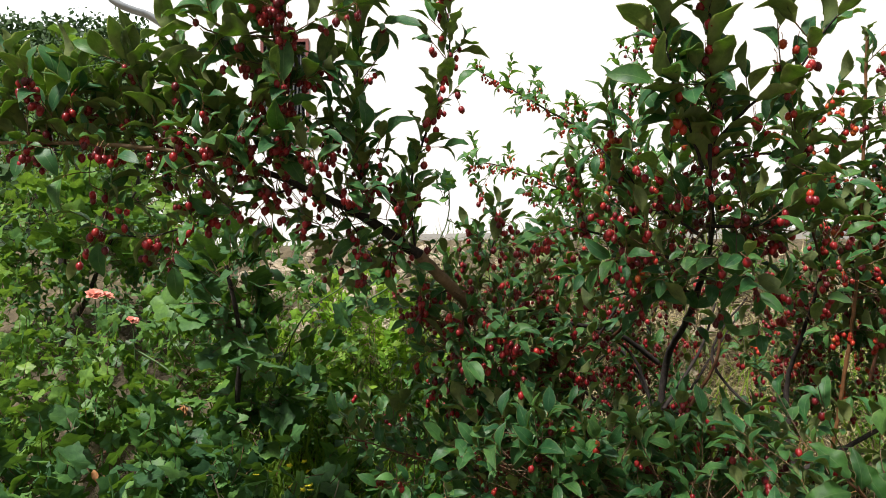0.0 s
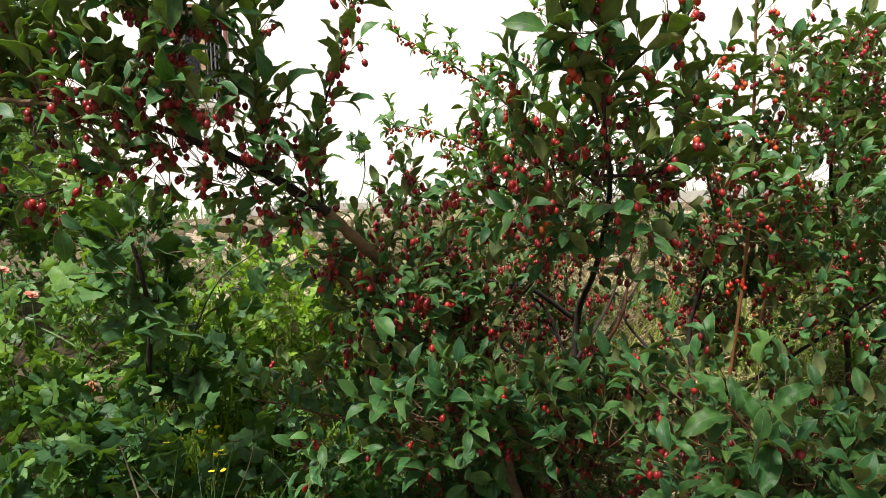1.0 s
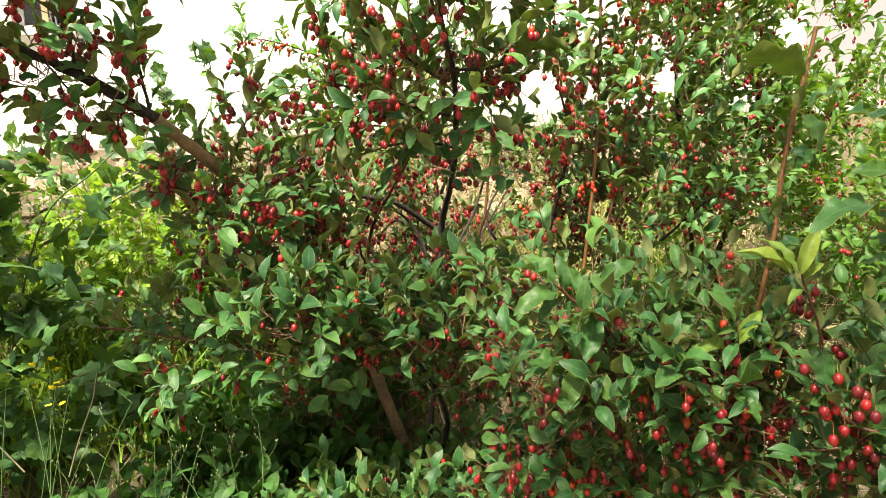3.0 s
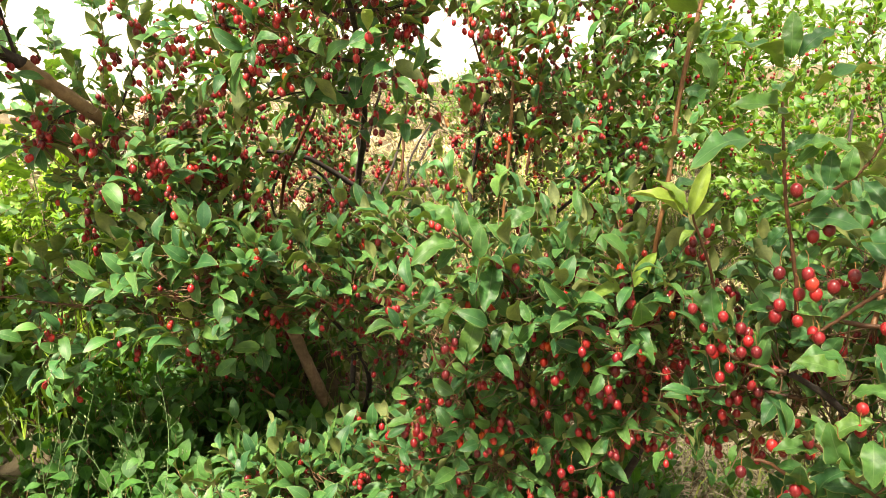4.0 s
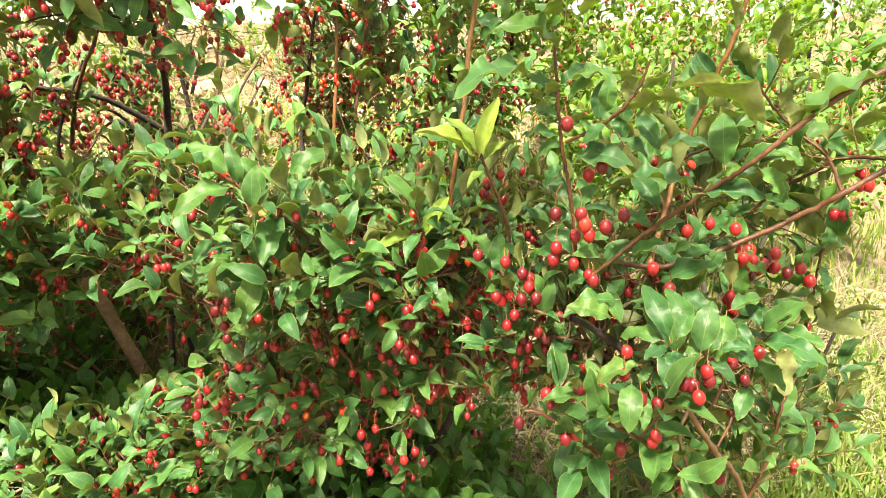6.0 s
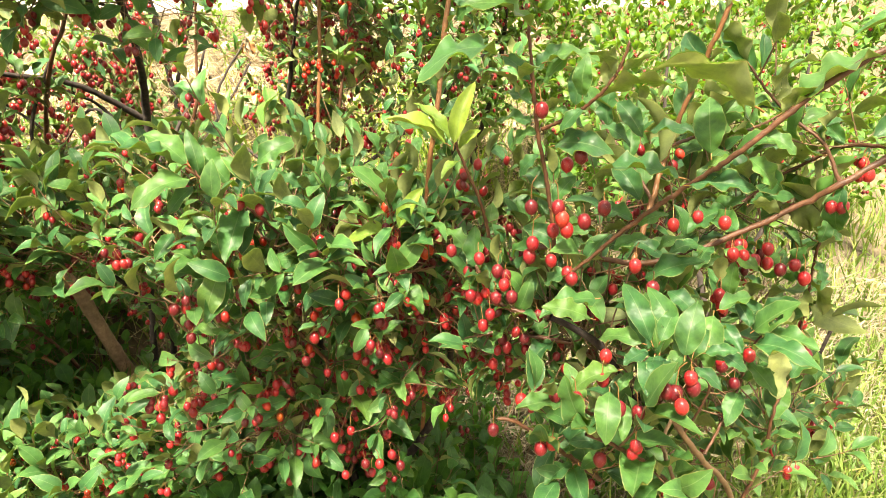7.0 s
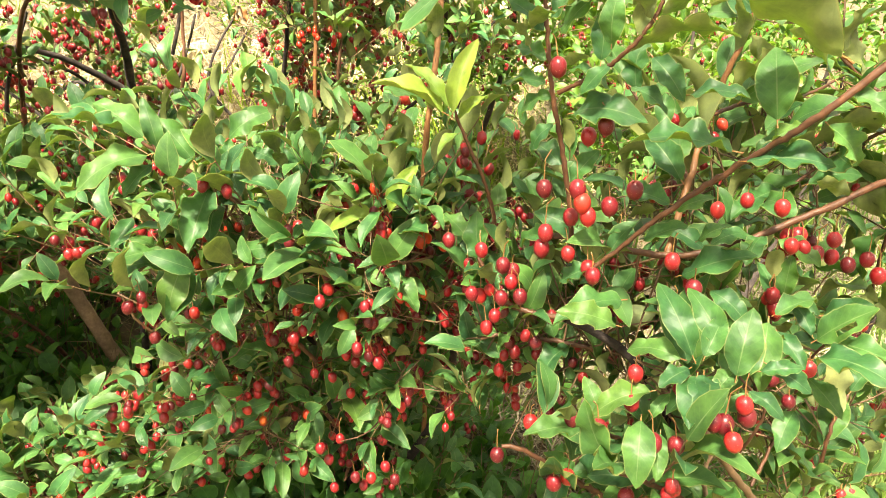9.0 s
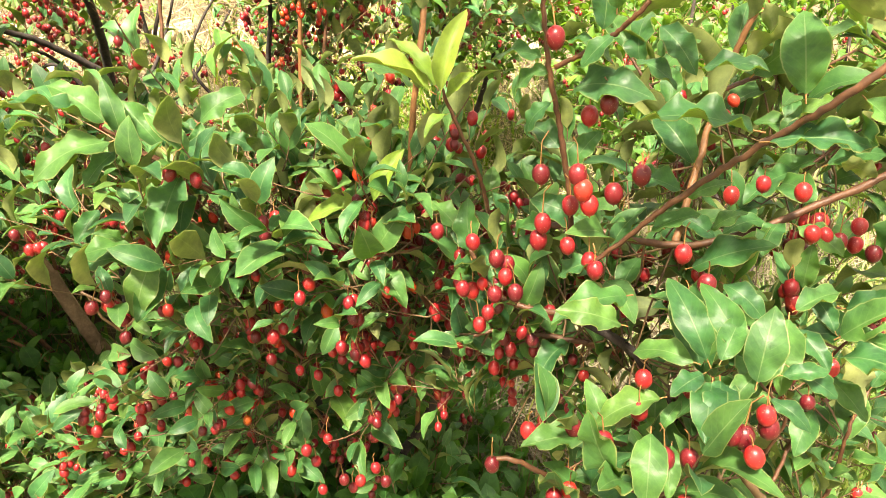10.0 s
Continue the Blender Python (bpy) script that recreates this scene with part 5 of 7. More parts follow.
reach.cane([(-0.224, 1.384, 1.421), (-0.173, 1.368, 1.338), (-0.173, 1.361, 1.265)], 0.002, 0.0012, leaf=0.06, gap=0.018, berries=0.6, sides_n=4, side_len=0.06, material=BARK)
reach.cane([(-0.055, 1.45, 1.315), (-0.103, 1.408, 1.339), (-0.114, 1.39, 1.289)], 0.002, 0.0012, leaf=0.06, gap=0.016, berries=0.7, sides_n=5, side_len=0.06, material=BARK)
reach.cane([(0.023, 1.544, 1.234), (-0.032, 1.515, 1.209), (-0.059, 1.497, 1.156)], 0.002, 0.0012, leaf=0.06, gap=0.016, berries=0.7, sides_n=6, side_len=0.07, material=BARK)
reach.cane([(0.065, 1.586, 1.197), (0.111, 1.612, 1.289), (0.141, 1.609, 1.375), (0.156, 1.607, 1.404)], 0.003, 0.0013, leaf=0.06, gap=0.017, berries=0.4, sides_n=8, side_len=0.08, material=BARK)
reach.fill((-0.359, 1.331, 1.46), (0.26, 0.12, 0.09), 38, berries=0.4, leaf=0.064, length=0.08)
reach.fill((-0.627, 1.267, 1.524), (0.26, 0.10, 0.09), 30, berries=0.4, leaf=0.066, length=0.08)
reach.fill((-0.178, 1.406, 1.391), (0.14, 0.1, 0.09), 36, berries=0.55, leaf=0.058, length=0.07)
reach.fill((0.094, 1.618, 1.16), (0.16, 0.14, 0.15), 44, berries=0.4, leaf=0.058, length=0.09)
reach.fill((0.208, 1.715, 1.243), (0.16, 0.14, 0.13), 34, berries=0.4, leaf=0.056, length=0.09)
reach.fill((0.139, 1.675, 1.007), (0.14, 0.14, 0.13), 36, berries=0.5, leaf=0.058, length=0.09)
reach.fill((0.20, 1.66, 0.96), (0.12, 0.09, 0.15), 34, berries=0.5, leaf=0.058, length=0.08)
reach.fill((0.30, 1.72, 1.06), (0.12, 0.10, 0.10), 22, berries=0.5, leaf=0.056, length=0.08)
reach.fill((0.09, 1.50, 1.09), (0.10, 0.06, 0.09), 30, berries=0.4, leaf=0.058, length=0.07)
reach.finish()

# ---- the goumi bush with the long rust-red rod ----
rod = Bush("goumi bush with a straight rust-brown rod and small leaves", (0.999, 1.734, 0.601), leaf=0.058, berry=0.0165, yield_part=0.7, orange=0.15)
rod.cane([(0.993, 1.732, 0.567), (1.021, 1.702, 0.777), (1.046, 1.673, 0.979), (1.068, 1.645, 1.205), (1.081, 1.622, 1.453), (1.08, 1.598, 1.659), (1.073, 1.564, 1.852)], 0.0055, 0.0036, gap=0.026, berries=0.12, start=0.55, sides_n=12, side_len=0.14, side_leaf=0.062, material=TWIG_ORANGE)
rod.limb([(1.054, 1.925, 0.582), (1.043, 1.953, 0.886), (1.05, 1.865, 1.076), (1.071, 1.774, 1.281)], 0.010, 0.004, BARK)
rod.limb([(1.06, 1.93, 0.657), (1.393, 1.874, 0.861), (1.52, 1.755, 1.006), (1.65, 1.684, 1.121)], 0.008, 0.003, BARK)
rod.limb([(1.07, 1.985, 0.724), (0.881, 2.098, 0.967), (0.996, 2.09, 1.177)], 0.006, 0.003, BARK)
rod.cane([(1.091, 1.642, 0.977), (1.132, 1.602, 1.23), (1.154, 1.566, 1.47), (1.124, 1.535, 1.64)], 0.004, 0.0015, gap=0.018, berries=0.35, sides_n=24, side_len=0.12)
rod.cane([(1.016, 1.678, 1.21), (0.937, 1.608, 1.394), (0.912, 1.574, 1.536), (0.886, 1.539, 1.669)], 0.004, 0.0015, leaf=0.07, gap=0.018, berries=0.5, sides_n=16, side_len=0.12)
rod.fill((1.25, 2.10, 0.95), (0.32, 0.16, 0.20), 70, berries=0.5, leaf=0.052, length=0.09)
rod.fill((1.02, 2.16, 0.80), (0.26, 0.14, 0.12), 60, berries=0.5, leaf=0.050, length=0.09)
rod.fill((1.33, 2.12, 0.84), (0.26, 0.14, 0.13), 56, berries=0.35, leaf=0.052, length=0.09)
rod.fill((0.86, 2.22, 0.92), (0.18, 0.12, 0.12), 30, berries=0.6, leaf=0.050, length=0.08)
rod.fill((1.084, 2.057, 0.992), (0.10, 0.1, 0.08), 17, berries=1.2, leaf=0.052, length=0.08)
rod.fill((1.194, 1.904, 1.217), (0.16, 0.12, 0.22), 42, berries=0.5, length=0.09)
rod.fill((1.135, 1.904, 1.162), (0.22, 0.14, 0.16), 68, berries=0.5, length=0.09)
rod.fill((1.341, 1.716, 1.296), (0.30, 0.2, 0.30), 140, berries=0.3, length=0.10)
rod.fill((1.384, 1.683, 1.019), (0.32, 0.2, 0.13), 60, berries=0.3, length=0.10)
rod.fill((1.38, 1.71, 1.66), (0.18, 0.12, 0.16), 44, berries=0.4, length=0.10)
rod.finish()

# ---- the low goumi bush with the leaning trunk ----
low = Bush("low spreading goumi bush with rosettes of green leaves", (0.56, 1.86, 0.223), leaf=0.055, berry=0.016, orange=0.05, yield_part=0.75)
low.limb([(0.56, 1.86, 0.223), (0.60, 1.78, 0.42), (0.53, 1.69, 0.60), (0.43, 1.57, 0.74)], 0.009, 0.004)
low.limb([(0.545, 1.85, 0.28), (0.583, 1.741, 0.611), (0.672, 1.558, 0.698), (0.728, 1.438, 0.755)], 0.009, 0.004)
low.limb([(0.491, 1.879, 0.225), (0.392, 1.919, 0.32), (0.33, 1.919, 0.446), (0.206, 1.847, 0.632)], 0.006, 0.003, TWIG)
low.cane([(0.13, 1.65, 0.751), (0.009, 1.609, 0.791), (-0.092, 1.582, 0.822), (-0.176, 1.572, 0.853), (-0.26, 1.572, 0.874)], 0.0035, 0.0015, leaf=0.066, gap=0.02, berries=0.2, sides_n=8, side_len=0.08)
low.cane([(0.318, 1.579, 0.642), (0.257, 1.451, 0.785), (0.233, 1.411, 0.863), (0.234, 1.374, 0.92)], 0.0035, 0.0015, leaf=0.066, gap=0.017, berries=0.15, sides_n=14, side_len=0.09)
low.cane([(0.376, 1.568, 0.666), (0.329, 1.387, 0.831), (0.306, 1.358, 0.915), (0.293, 1.343, 0.943)], 0.0035, 0.0015, leaf=0.066, gap=0.017, berries=0.15, sides_n=14, side_len=0.09)
low.cane([(0.461, 1.549, 0.66), (0.474, 1.402, 0.783), (0.501, 1.348, 0.818), (0.546, 1.32, 0.844)], 0.0035, 0.0015, leaf=0.066, gap=0.017, berries=0.3, sides_n=12, side_len=0.09)
low.cane([(0.583, 1.741, 0.611), (0.574, 1.611, 0.751), (0.589, 1.567, 0.829), (0.612, 1.516, 0.887)], 0.0035, 0.0015, gap=0.018, berries=0.3, sides_n=12, side_len=0.09)
low.fill((0.017, 1.655, 0.75), (0.22, 0.16, 0.08), 35, berries=0.15, leaf=0.057, length=0.09)
low.fill((0.253, 1.506, 0.827), (0.20, 0.16, 0.12), 63, berries=0.12, leaf=0.062, length=0.1)
low.fill((0.541, 1.44, 0.793), (0.20, 0.16, 0.13), 63, berries=0.3, leaf=0.057, length=0.1)
low.fill((-0.005, 1.865, 0.81), (0.3, 0.2, 0.11), 56, berries=0.25, leaf=0.055, length=0.1)
low.fill((0.68, 1.548, 0.669), (0.22, 0.2, 0.16), 63, berries=0.3, leaf=0.053, length=0.1)
low.fill((0.697, 1.67, 0.506), (0.13, 0.16, 0.14), 31, berries=0.35, leaf=0.048, length=0.09)
low.rosettes((0.249, 1.457, 0.838), (0.2, 0.14, 0.10), 22, 0.069)
low.rosettes((0.501, 1.397, 0.794), (0.2, 0.14, 0.10), 16, 0.065)
low.rosettes((0.021, 1.605, 0.777), (0.2, 0.12, 0.07), 12, 0.062)
low.rosettes((0.662, 1.513, 0.724), (0.22, 0.16, 0.12), 14, 0.058)
low.rosettes((-0.001, 1.803, 0.791), (0.3, 0.16, 0.12), 16, 0.063)
low.limb([(0.30, 1.90, 0.42), (0.341, 1.887, 0.379), (0.378, 1.878, 0.329), (0.442, 1.851, 0.272)], 0.004, 0.003, TWIG_ORANGE)
low.fill((0.27, 2.0, 0.50), (0.20, 0.14, 0.12), 44, berries=0.4, leaf=0.055, length=0.09)
low.fill((0.62, 1.88, 0.42), (0.16, 0.12, 0.14), 36, berries=0.4, leaf=0.052, length=0.09)
low.finish()

# ---- the goumi bush in front ----
front = Bush("bushy goumi shrub with long leaves and ripe berries", (0.826, 1.123, 0.208), leaf=0.062, berry=0.016, shapes=LEAVES_MID, orange=0.10, yield_part=0.9)
front.limb([(0.826, 1.123, 0.208), (0.801, 1.143, 0.384), (0.777, 1.098, 0.551), (0.753, 1.046, 0.697)], 0.010, 0.005)
front.limb([(0.835, 1.118, 0.207), (0.933, 1.014, 0.399), (0.95, 0.943, 0.557), (0.93, 0.908, 0.69)], 0.010, 0.005)
front.cane([(0.72, 0.952, 0.735), (0.693, 0.932, 0.84), (0.641, 0.92, 0.902), (0.598, 0.915, 0.94), (0.574, 0.916, 0.965)], 0.0035, 0.0018, leaf=0.059, gap=0.03, berries=0.08, start=0.1, stop=0.5, sides_n=3, side_len=0.06)
tip_twig, line, length = front.limb([(0.696, 0.918, 0.836), (0.635, 0.904, 0.907), (0.596, 0.905, 0.939), (0.582, 0.911, 0.964)], 0.002, 0.0013, TWIG, "twig")
front.hero(tip_twig, [
    ((0.585, 0.915, 0.95), (0.499, 0.907, 0.941), (-0.021, -0.52, 0.85), 0.42),
    ((0.572, 0.918, 0.968), (0.5, 0.909, 1.007), (-0.012, -0.38, 0.92), 0.36),
    ((0.581, 0.912, 0.964), (0.541, 0.943, 1.015), (-0.051, -0.81, 0.59), 0.5),
    ((0.625, 0.908, 0.932), (0.595, 0.934, 0.984), (-0.1, -0.78, 0.61), 0.55),
    ((0.589, 0.911, 0.945), (0.586, 0.906, 1.011), (-0.068, -0.67, 0.74), 0.34),
    ((0.634, 0.905, 0.909), (0.591, 0.845, 0.856), (-0.1, -0.74, 0.67), 0.45),
    ((0.654, 0.916, 0.911), (0.667, 0.925, 0.954), (-0.13, -0.64, 0.75), 0.45),
])
front.hero(tip_twig, [
    ((0.666, 0.945, 0.948), (0.715, 0.912, 0.991), (-0.18, -0.78, 0.6), 0.45),
    ((0.663, 0.945, 0.944), (0.624, 0.953, 0.964), (-0.087, -0.52, 0.85), 0.45),
    ((0.639, 0.903, 0.913), (0.683, 0.895, 0.954), (-0.13, -0.64, 0.75), 0.45),
    ((0.576, 0.893, 0.848), (0.508, 0.888, 0.846), (-0.02, -0.48, 0.88), 0.42),
    ((0.59, 0.881, 0.837), (0.549, 0.844, 0.791), (-0.057, -0.7, 0.71), 0.5),
    ((0.723, 0.899, 0.911), (0.685, 0.91, 0.942), (-0.13, -0.5, 0.86), 0.45),
    ((0.721, 0.901, 0.913), (0.758, 0.881, 0.945), (-0.23, -0.74, 0.63), 0.5),
])
shoot_twig, line, length = front.limb([(0.904, 0.731, 0.823), (0.884, 0.718, 0.888), (0.862, 0.712, 0.935), (0.846, 0.71, 0.972), (0.842, 0.707, 0.989)], 0.0026, 0.0014, TWIG, "twig")
front.hero(shoot_twig, [
    ((0.842, 0.71, 0.965), (0.86, 0.694, 1.047), (-0.37, -0.58, 0.73), 0.3),
    ((0.841, 0.713, 0.969), (0.778, 0.741, 1.015), (-0.21, -0.41, 0.89), 0.34),
    ((0.844, 0.712, 0.972), (0.815, 0.737, 1.029), (-0.27, -0.47, 0.84), 0.32),
    ((0.848, 0.712, 0.963), (0.875, 0.7, 0.988), (-0.36, -0.56, 0.74), 0.4),
    ((0.852, 0.711, 0.951), (0.817, 0.704, 0.943), (-0.19, -0.32, 0.93), 0.4),
    ((0.786, 0.762, 0.859), (0.719, 0.784, 0.881), (-0.18, -0.45, 0.87), 0.42),
    ((0.784, 0.765, 0.865), (0.819, 0.754, 0.919), (-0.27, -0.56, 0.78), 0.4),
], young=True)
front.cane([(0.737, 0.956, 0.625), (0.653, 0.944, 0.756), (0.594, 0.935, 0.812), (0.567, 0.918, 0.844)], 0.003, 0.0015, leaf=0.063, gap=0.02, berries=0.2, sides_n=8, side_len=0.07)
front.cane([(0.721, 0.92, 0.713), (0.734, 0.868, 0.816), (0.728, 0.865, 0.881), (0.714, 0.865, 0.917)], 0.003, 0.0015, leaf=0.055, gap=0.02, berries=0.15, sides_n=8, side_len=0.07)
front.cane([(0.853, 0.791, 0.718), (0.803, 0.791, 0.826), (0.789, 0.778, 0.877), (0.782, 0.77, 0.899)], 0.003, 0.0015, leaf=0.055, gap=0.02, berries=0.25, sides_n=8, side_len=0.07)
pole, line, length = front.limb([(0.929, 1.102, 0.142), (0.923, 1.007, 0.439), (0.892, 0.907, 0.67), (0.86, 0.826, 0.835), (0.855, 0.794, 0.929), (0.868, 0.784, 1.003), (0.9, 0.79, 1.138), (0.921, 0.78, 1.227), (0.948, 0.778, 1.315)], 0.0042, 0.0032, TWIG_ORANGE, "rod", 10)
front.clothe(line, length, 0.062, 0.028, 0.06, 0.1, 0.62, pole, pale=0.15)
front.clothe(line, length, 0.06, 0.05, 0.05, 0.62, 0.95, pole, pale=0.3)
front.hero(pole, [
    ((0.905, 0.792, 1.156), (0.859, 0.793, 1.172), (0.24, 0.3, 0.92), 0.6),
    ((0.903, 0.79, 1.143), (0.926, 0.756, 1.133), (-0.56, -0.64, 0.53), 0.6),
    ((0.902, 0.783, 1.112), (0.925, 0.758, 1.138), (-0.47, -0.54, 0.7), 0.5),
    ((0.884, 0.78, 1.065), (0.86, 0.786, 1.048), (0.25, 0.31, 0.92), 0.6),
    ((0.92, 0.785, 1.197), (0.961, 0.741, 1.226), (-0.17, -0.18, 0.97), 0.4),
    ((0.878, 0.785, 1.026), (0.852, 0.794, 1.065), (-0.34, -0.42, 0.84), 0.4),
    ((0.867, 0.782, 0.995), (0.908, 0.76, 1.019), (-0.34, -0.41, 0.85), 0.45),
    ((0.864, 0.789, 0.97), (0.814, 0.794, 1.001), (-0.31, -0.42, 0.85), 0.45),
])
front.hero(pole, [
    ((0.914, 0.758, 1.243), (0.772, 0.73, 1.272), (0.17, 0.17, 0.97), 0.42),
    ((0.913, 0.774, 1.195), (0.938, 0.744, 1.143), (-0.41, -0.38, 0.83), 0.5),
], True)
front.cane([(0.771, 1.01, 0.469), (0.712, 0.995, 0.598), (0.699, 0.991, 0.632), (0.683, 0.983, 0.65)], 0.003, 0.0015, leaf=0.055, gap=0.018, berries=0.3, sides_n=8, side_len=0.07)
front.cane([(0.784, 1.096, 0.394), (0.691, 1.071, 0.542), (0.617, 1.062, 0.621), (0.583, 1.066, 0.65)], 0.003, 0.0015, leaf=0.052, gap=0.018, berries=0.5, sides_n=10, side_len=0.07)
front.cane([(0.887, 0.91, 0.535), (0.812, 0.88, 0.666), (0.778, 0.872, 0.688), (0.745, 0.867, 0.692)], 0.003, 0.0015, leaf=0.052, gap=0.018, berries=0.4, sides_n=8, side_len=0.07)
front.cane([(0.785, 1.07, 0.326), (0.821, 1.054, 0.402), (0.85, 1.003, 0.407), (0.859, 0.964, 0.381)], 0.003, 0.0015, leaf=0.042, gap=0.02, berries=0.9, sides_n=5, side_len=0.05, bunch=2.4)
front.fill((0.671, 1.011, 0.764), (0.18, 0.12, 0.13), 60, berries=0.22, leaf=0.049, length=0.08)
front.fill((0.802, 0.892, 0.802), (0.16, 0.12, 0.12), 60, berries=0.22, leaf=0.049, length=0.08)
front.fill((0.84, 0.79, 0.824), (0.12, 0.07, 0.10), 30, berries=0.2, leaf=0.049, length=0.07)
front.fill((0.877, 0.826, 0.747), (0.13, 0.12, 0.12), 45, berries=0.4, leaf=0.046, length=0.08)
front.fill((0.747, 1.046, 0.603), (0.16, 0.12, 0.14), 60, berries=0.2, leaf=0.047, length=0.08)
front.fill((0.938, 0.956, 0.575), (0.14, 0.12, 0.12), 45, berries=0.4, leaf=0.047, length=0.08)
front.fill((0.63, 1.10, 0.52), (0.16, 0.09, 0.11), 46, berries=0.35, leaf=0.055, length=0.08)
front.fill((0.688, 1.095, 0.879), (0.16, 0.14, 0.1), 45, berries=0.15, leaf=0.055, length=0.09)
front.hero(tip_twig, [
    ((0.593, 0.9, 0.835), (0.603, 0.898, 0.903), (-0.085, -0.73, 0.67), 0.42),
    ((0.584, 0.901, 0.824), (0.514, 0.905, 0.844), (-0.03, -0.6, 0.8), 0.4),
    ((0.598, 0.893, 0.822), (0.557, 0.856, 0.778), (-0.072, -0.78, 0.62), 0.45),
    ((0.612, 0.904, 0.816), (0.634, 0.84, 0.794), (-0.091, -0.58, 0.81), 0.45),
    ((0.584, 0.923, 0.941), (0.543, 0.914, 0.912), (-0.045, -0.65, 0.76), 0.42),
    ((0.679, 0.944, 0.94), (0.635, 0.963, 0.949), (-0.12, -0.65, 0.75), 0.5),
])
front.hero(tip_twig, [
    ((0.706, 0.856, 0.826), (0.637, 0.858, 0.838), (-0.16, -0.69, 0.7), 0.42),
    ((0.716, 0.852, 0.831), (0.732, 0.794, 0.808), (-0.18, -0.56, 0.81), 0.45),
    ((0.715, 0.856, 0.838), (0.662, 0.836, 0.815), (-0.18, -0.69, 0.71), 0.5),
    ((0.742, 0.865, 0.878), (0.726, 0.875, 0.934), (-0.23, -0.72, 0.65), 0.45),
    ((0.554, 0.961, 0.878), (0.523, 0.947, 0.847), (-0.025, -0.74, 0.67), 0.5),
    ((0.787, 0.78, 0.798), (0.789, 0.727, 0.77), (-0.24, -0.51, 0.83), 0.5),
])
# loose hanging clusters on short orange stalks below the shrub
for stalk_line, places in (
        ([(0.63, 1.069, 0.664), (0.615, 1.09, 0.643), (0.603, 1.10, 0.622)],
         [(0.561, 1.072, 0.58), (0.579, 1.085, 0.563), (0.602, 1.109, 0.594), (0.601, 1.062, 0.581), (0.617, 1.075, 0.559), (0.582, 1.073, 0.625), (0.611, 1.084, 0.622)]),
        ([(0.788, 0.827, 0.60), (0.756, 0.834, 0.568), (0.723, 0.853, 0.556)],
         [(0.69, 0.834, 0.571), (0.702, 0.847, 0.541), (0.726, 0.865, 0.552), (0.723, 0.815, 0.524), (0.736, 0.827, 0.497), (0.736, 0.794, 0.53), (0.762, 0.807, 0.527), (0.706, 0.857, 0.489), (0.765, 0.788, 0.518)]),
        ([(0.779, 0.87, 0.696), (0.759, 0.893, 0.68), (0.744, 0.905, 0.668)],
         [(0.759, 0.857, 0.658), (0.775, 0.869, 0.635), (0.723, 0.926, 0.624), (0.733, 0.88, 0.635), (0.756, 0.884, 0.601), (0.686, 0.903, 0.665)])):
    spur, _, _ = front.limb(stalk_line, 0.0012, 0.0008, TWIG, "twig")
    front.hang(spur, places, 0.0158)
front.rosettes((0.665, 0.951, 0.774), (0.20, 0.12, 0.12), 12, 0.059)
front.rosettes((0.784, 0.855, 0.785), (0.18, 0.12, 0.12), 12, 0.055)
front.rosettes((0.658, 1.039, 0.821), (0.18, 0.14, 0.1), 14, 0.059)
front.finish()

creeping = Bush("low goumi branches lying close to the ground", (0.448, 1.559, 0), leaf=0.060, berry=0.0155, orange=0.08, yield_part=0.7)
creeping.limb([(0.448, 1.559, 0), (0.397, 1.54, 0.195), (0.288, 1.569, 0.27), (0.143, 1.647, 0.261)], 0.007, 0.003, BARK_PALE)
creeping.limb([(0.459, 1.552, -0.001), (0.561, 1.455, 0.215), (0.658, 1.362, 0.27), (0.758, 1.302, 0.261)], 0.006, 0.003)
creeping.fill((0.371, 1.392, 0.367), (0.22, 0.2, 0.08), 60, berries=0.25, length=0.08)
creeping.fill((0.598, 1.371, 0.305), (0.22, 0.2, 0.09), 66, berries=0.28, length=0.08)
creeping.fill((0.841, 1.151, 0.234), (0.2, 0.2, 0.09), 48, berries=0.22, length=0.08)
creeping.fill((0.519, 1.412, 0.267), (0.4, 0.15, 0.07), 66, berries=0.2, length=0.08)
creeping.limb([(0.02, 1.60, 0.235), (0.10, 1.582, 0.258), (0.208, 1.554, 0.285), (0.309, 1.50, 0.315), (0.378, 1.458, 0.346)], 0.0042, 0.0025, BARK_PALE)
creeping.rosettes((0.48, 1.357, 0.352), (0.4, 0.2, 0.07), 30, 0.058)
creeping.finish()

# ---- the near goumi bush ----
near = Bush("near goumi bush with thick red-brown stems and glossy berries", (1.186, 0.476, 0.149), leaf=0.066, berry=0.0158, shapes=LEAVES_MID, yield_part=0.75)
near.limb([(1.186, 0.476, 0.149), (1.045, 0.453, 0.521), (0.951, 0.431, 0.64), (0.901, 0.421, 0.701), (0.881, 0.434, 0.739)], 0.0046, 0.003, TWIG_FINE)
near.limb([(0.977, 0.458, 0.527), (0.895, 0.438, 0.674), (0.889, 0.427, 0.716), (0.889, 0.425, 0.726)], 0.0026, 0.0018, BARK_PALE)
near.limb([(1.18, 0.488, 0.14), (1.061, 0.552, 0.487), (0.954, 0.564, 0.71), (0.876, 0.585, 0.78)], 0.007, 0.004)
upstream, line, length = near.limb([(1.239, 0.486, 0.095), (1.681, 0.125, 0.117), (1.478, 0.13, 0.79), (1.193, 0.214, 1.037), (1.02, 0.291, 1.063), (0.939, 0.345, 1.022)], 0.005, 0.0025, TWIG)
near.clothe(line, length, 0.078, 0.024, 0.12, 0.55, 0.97, upstream, pale=0.5)
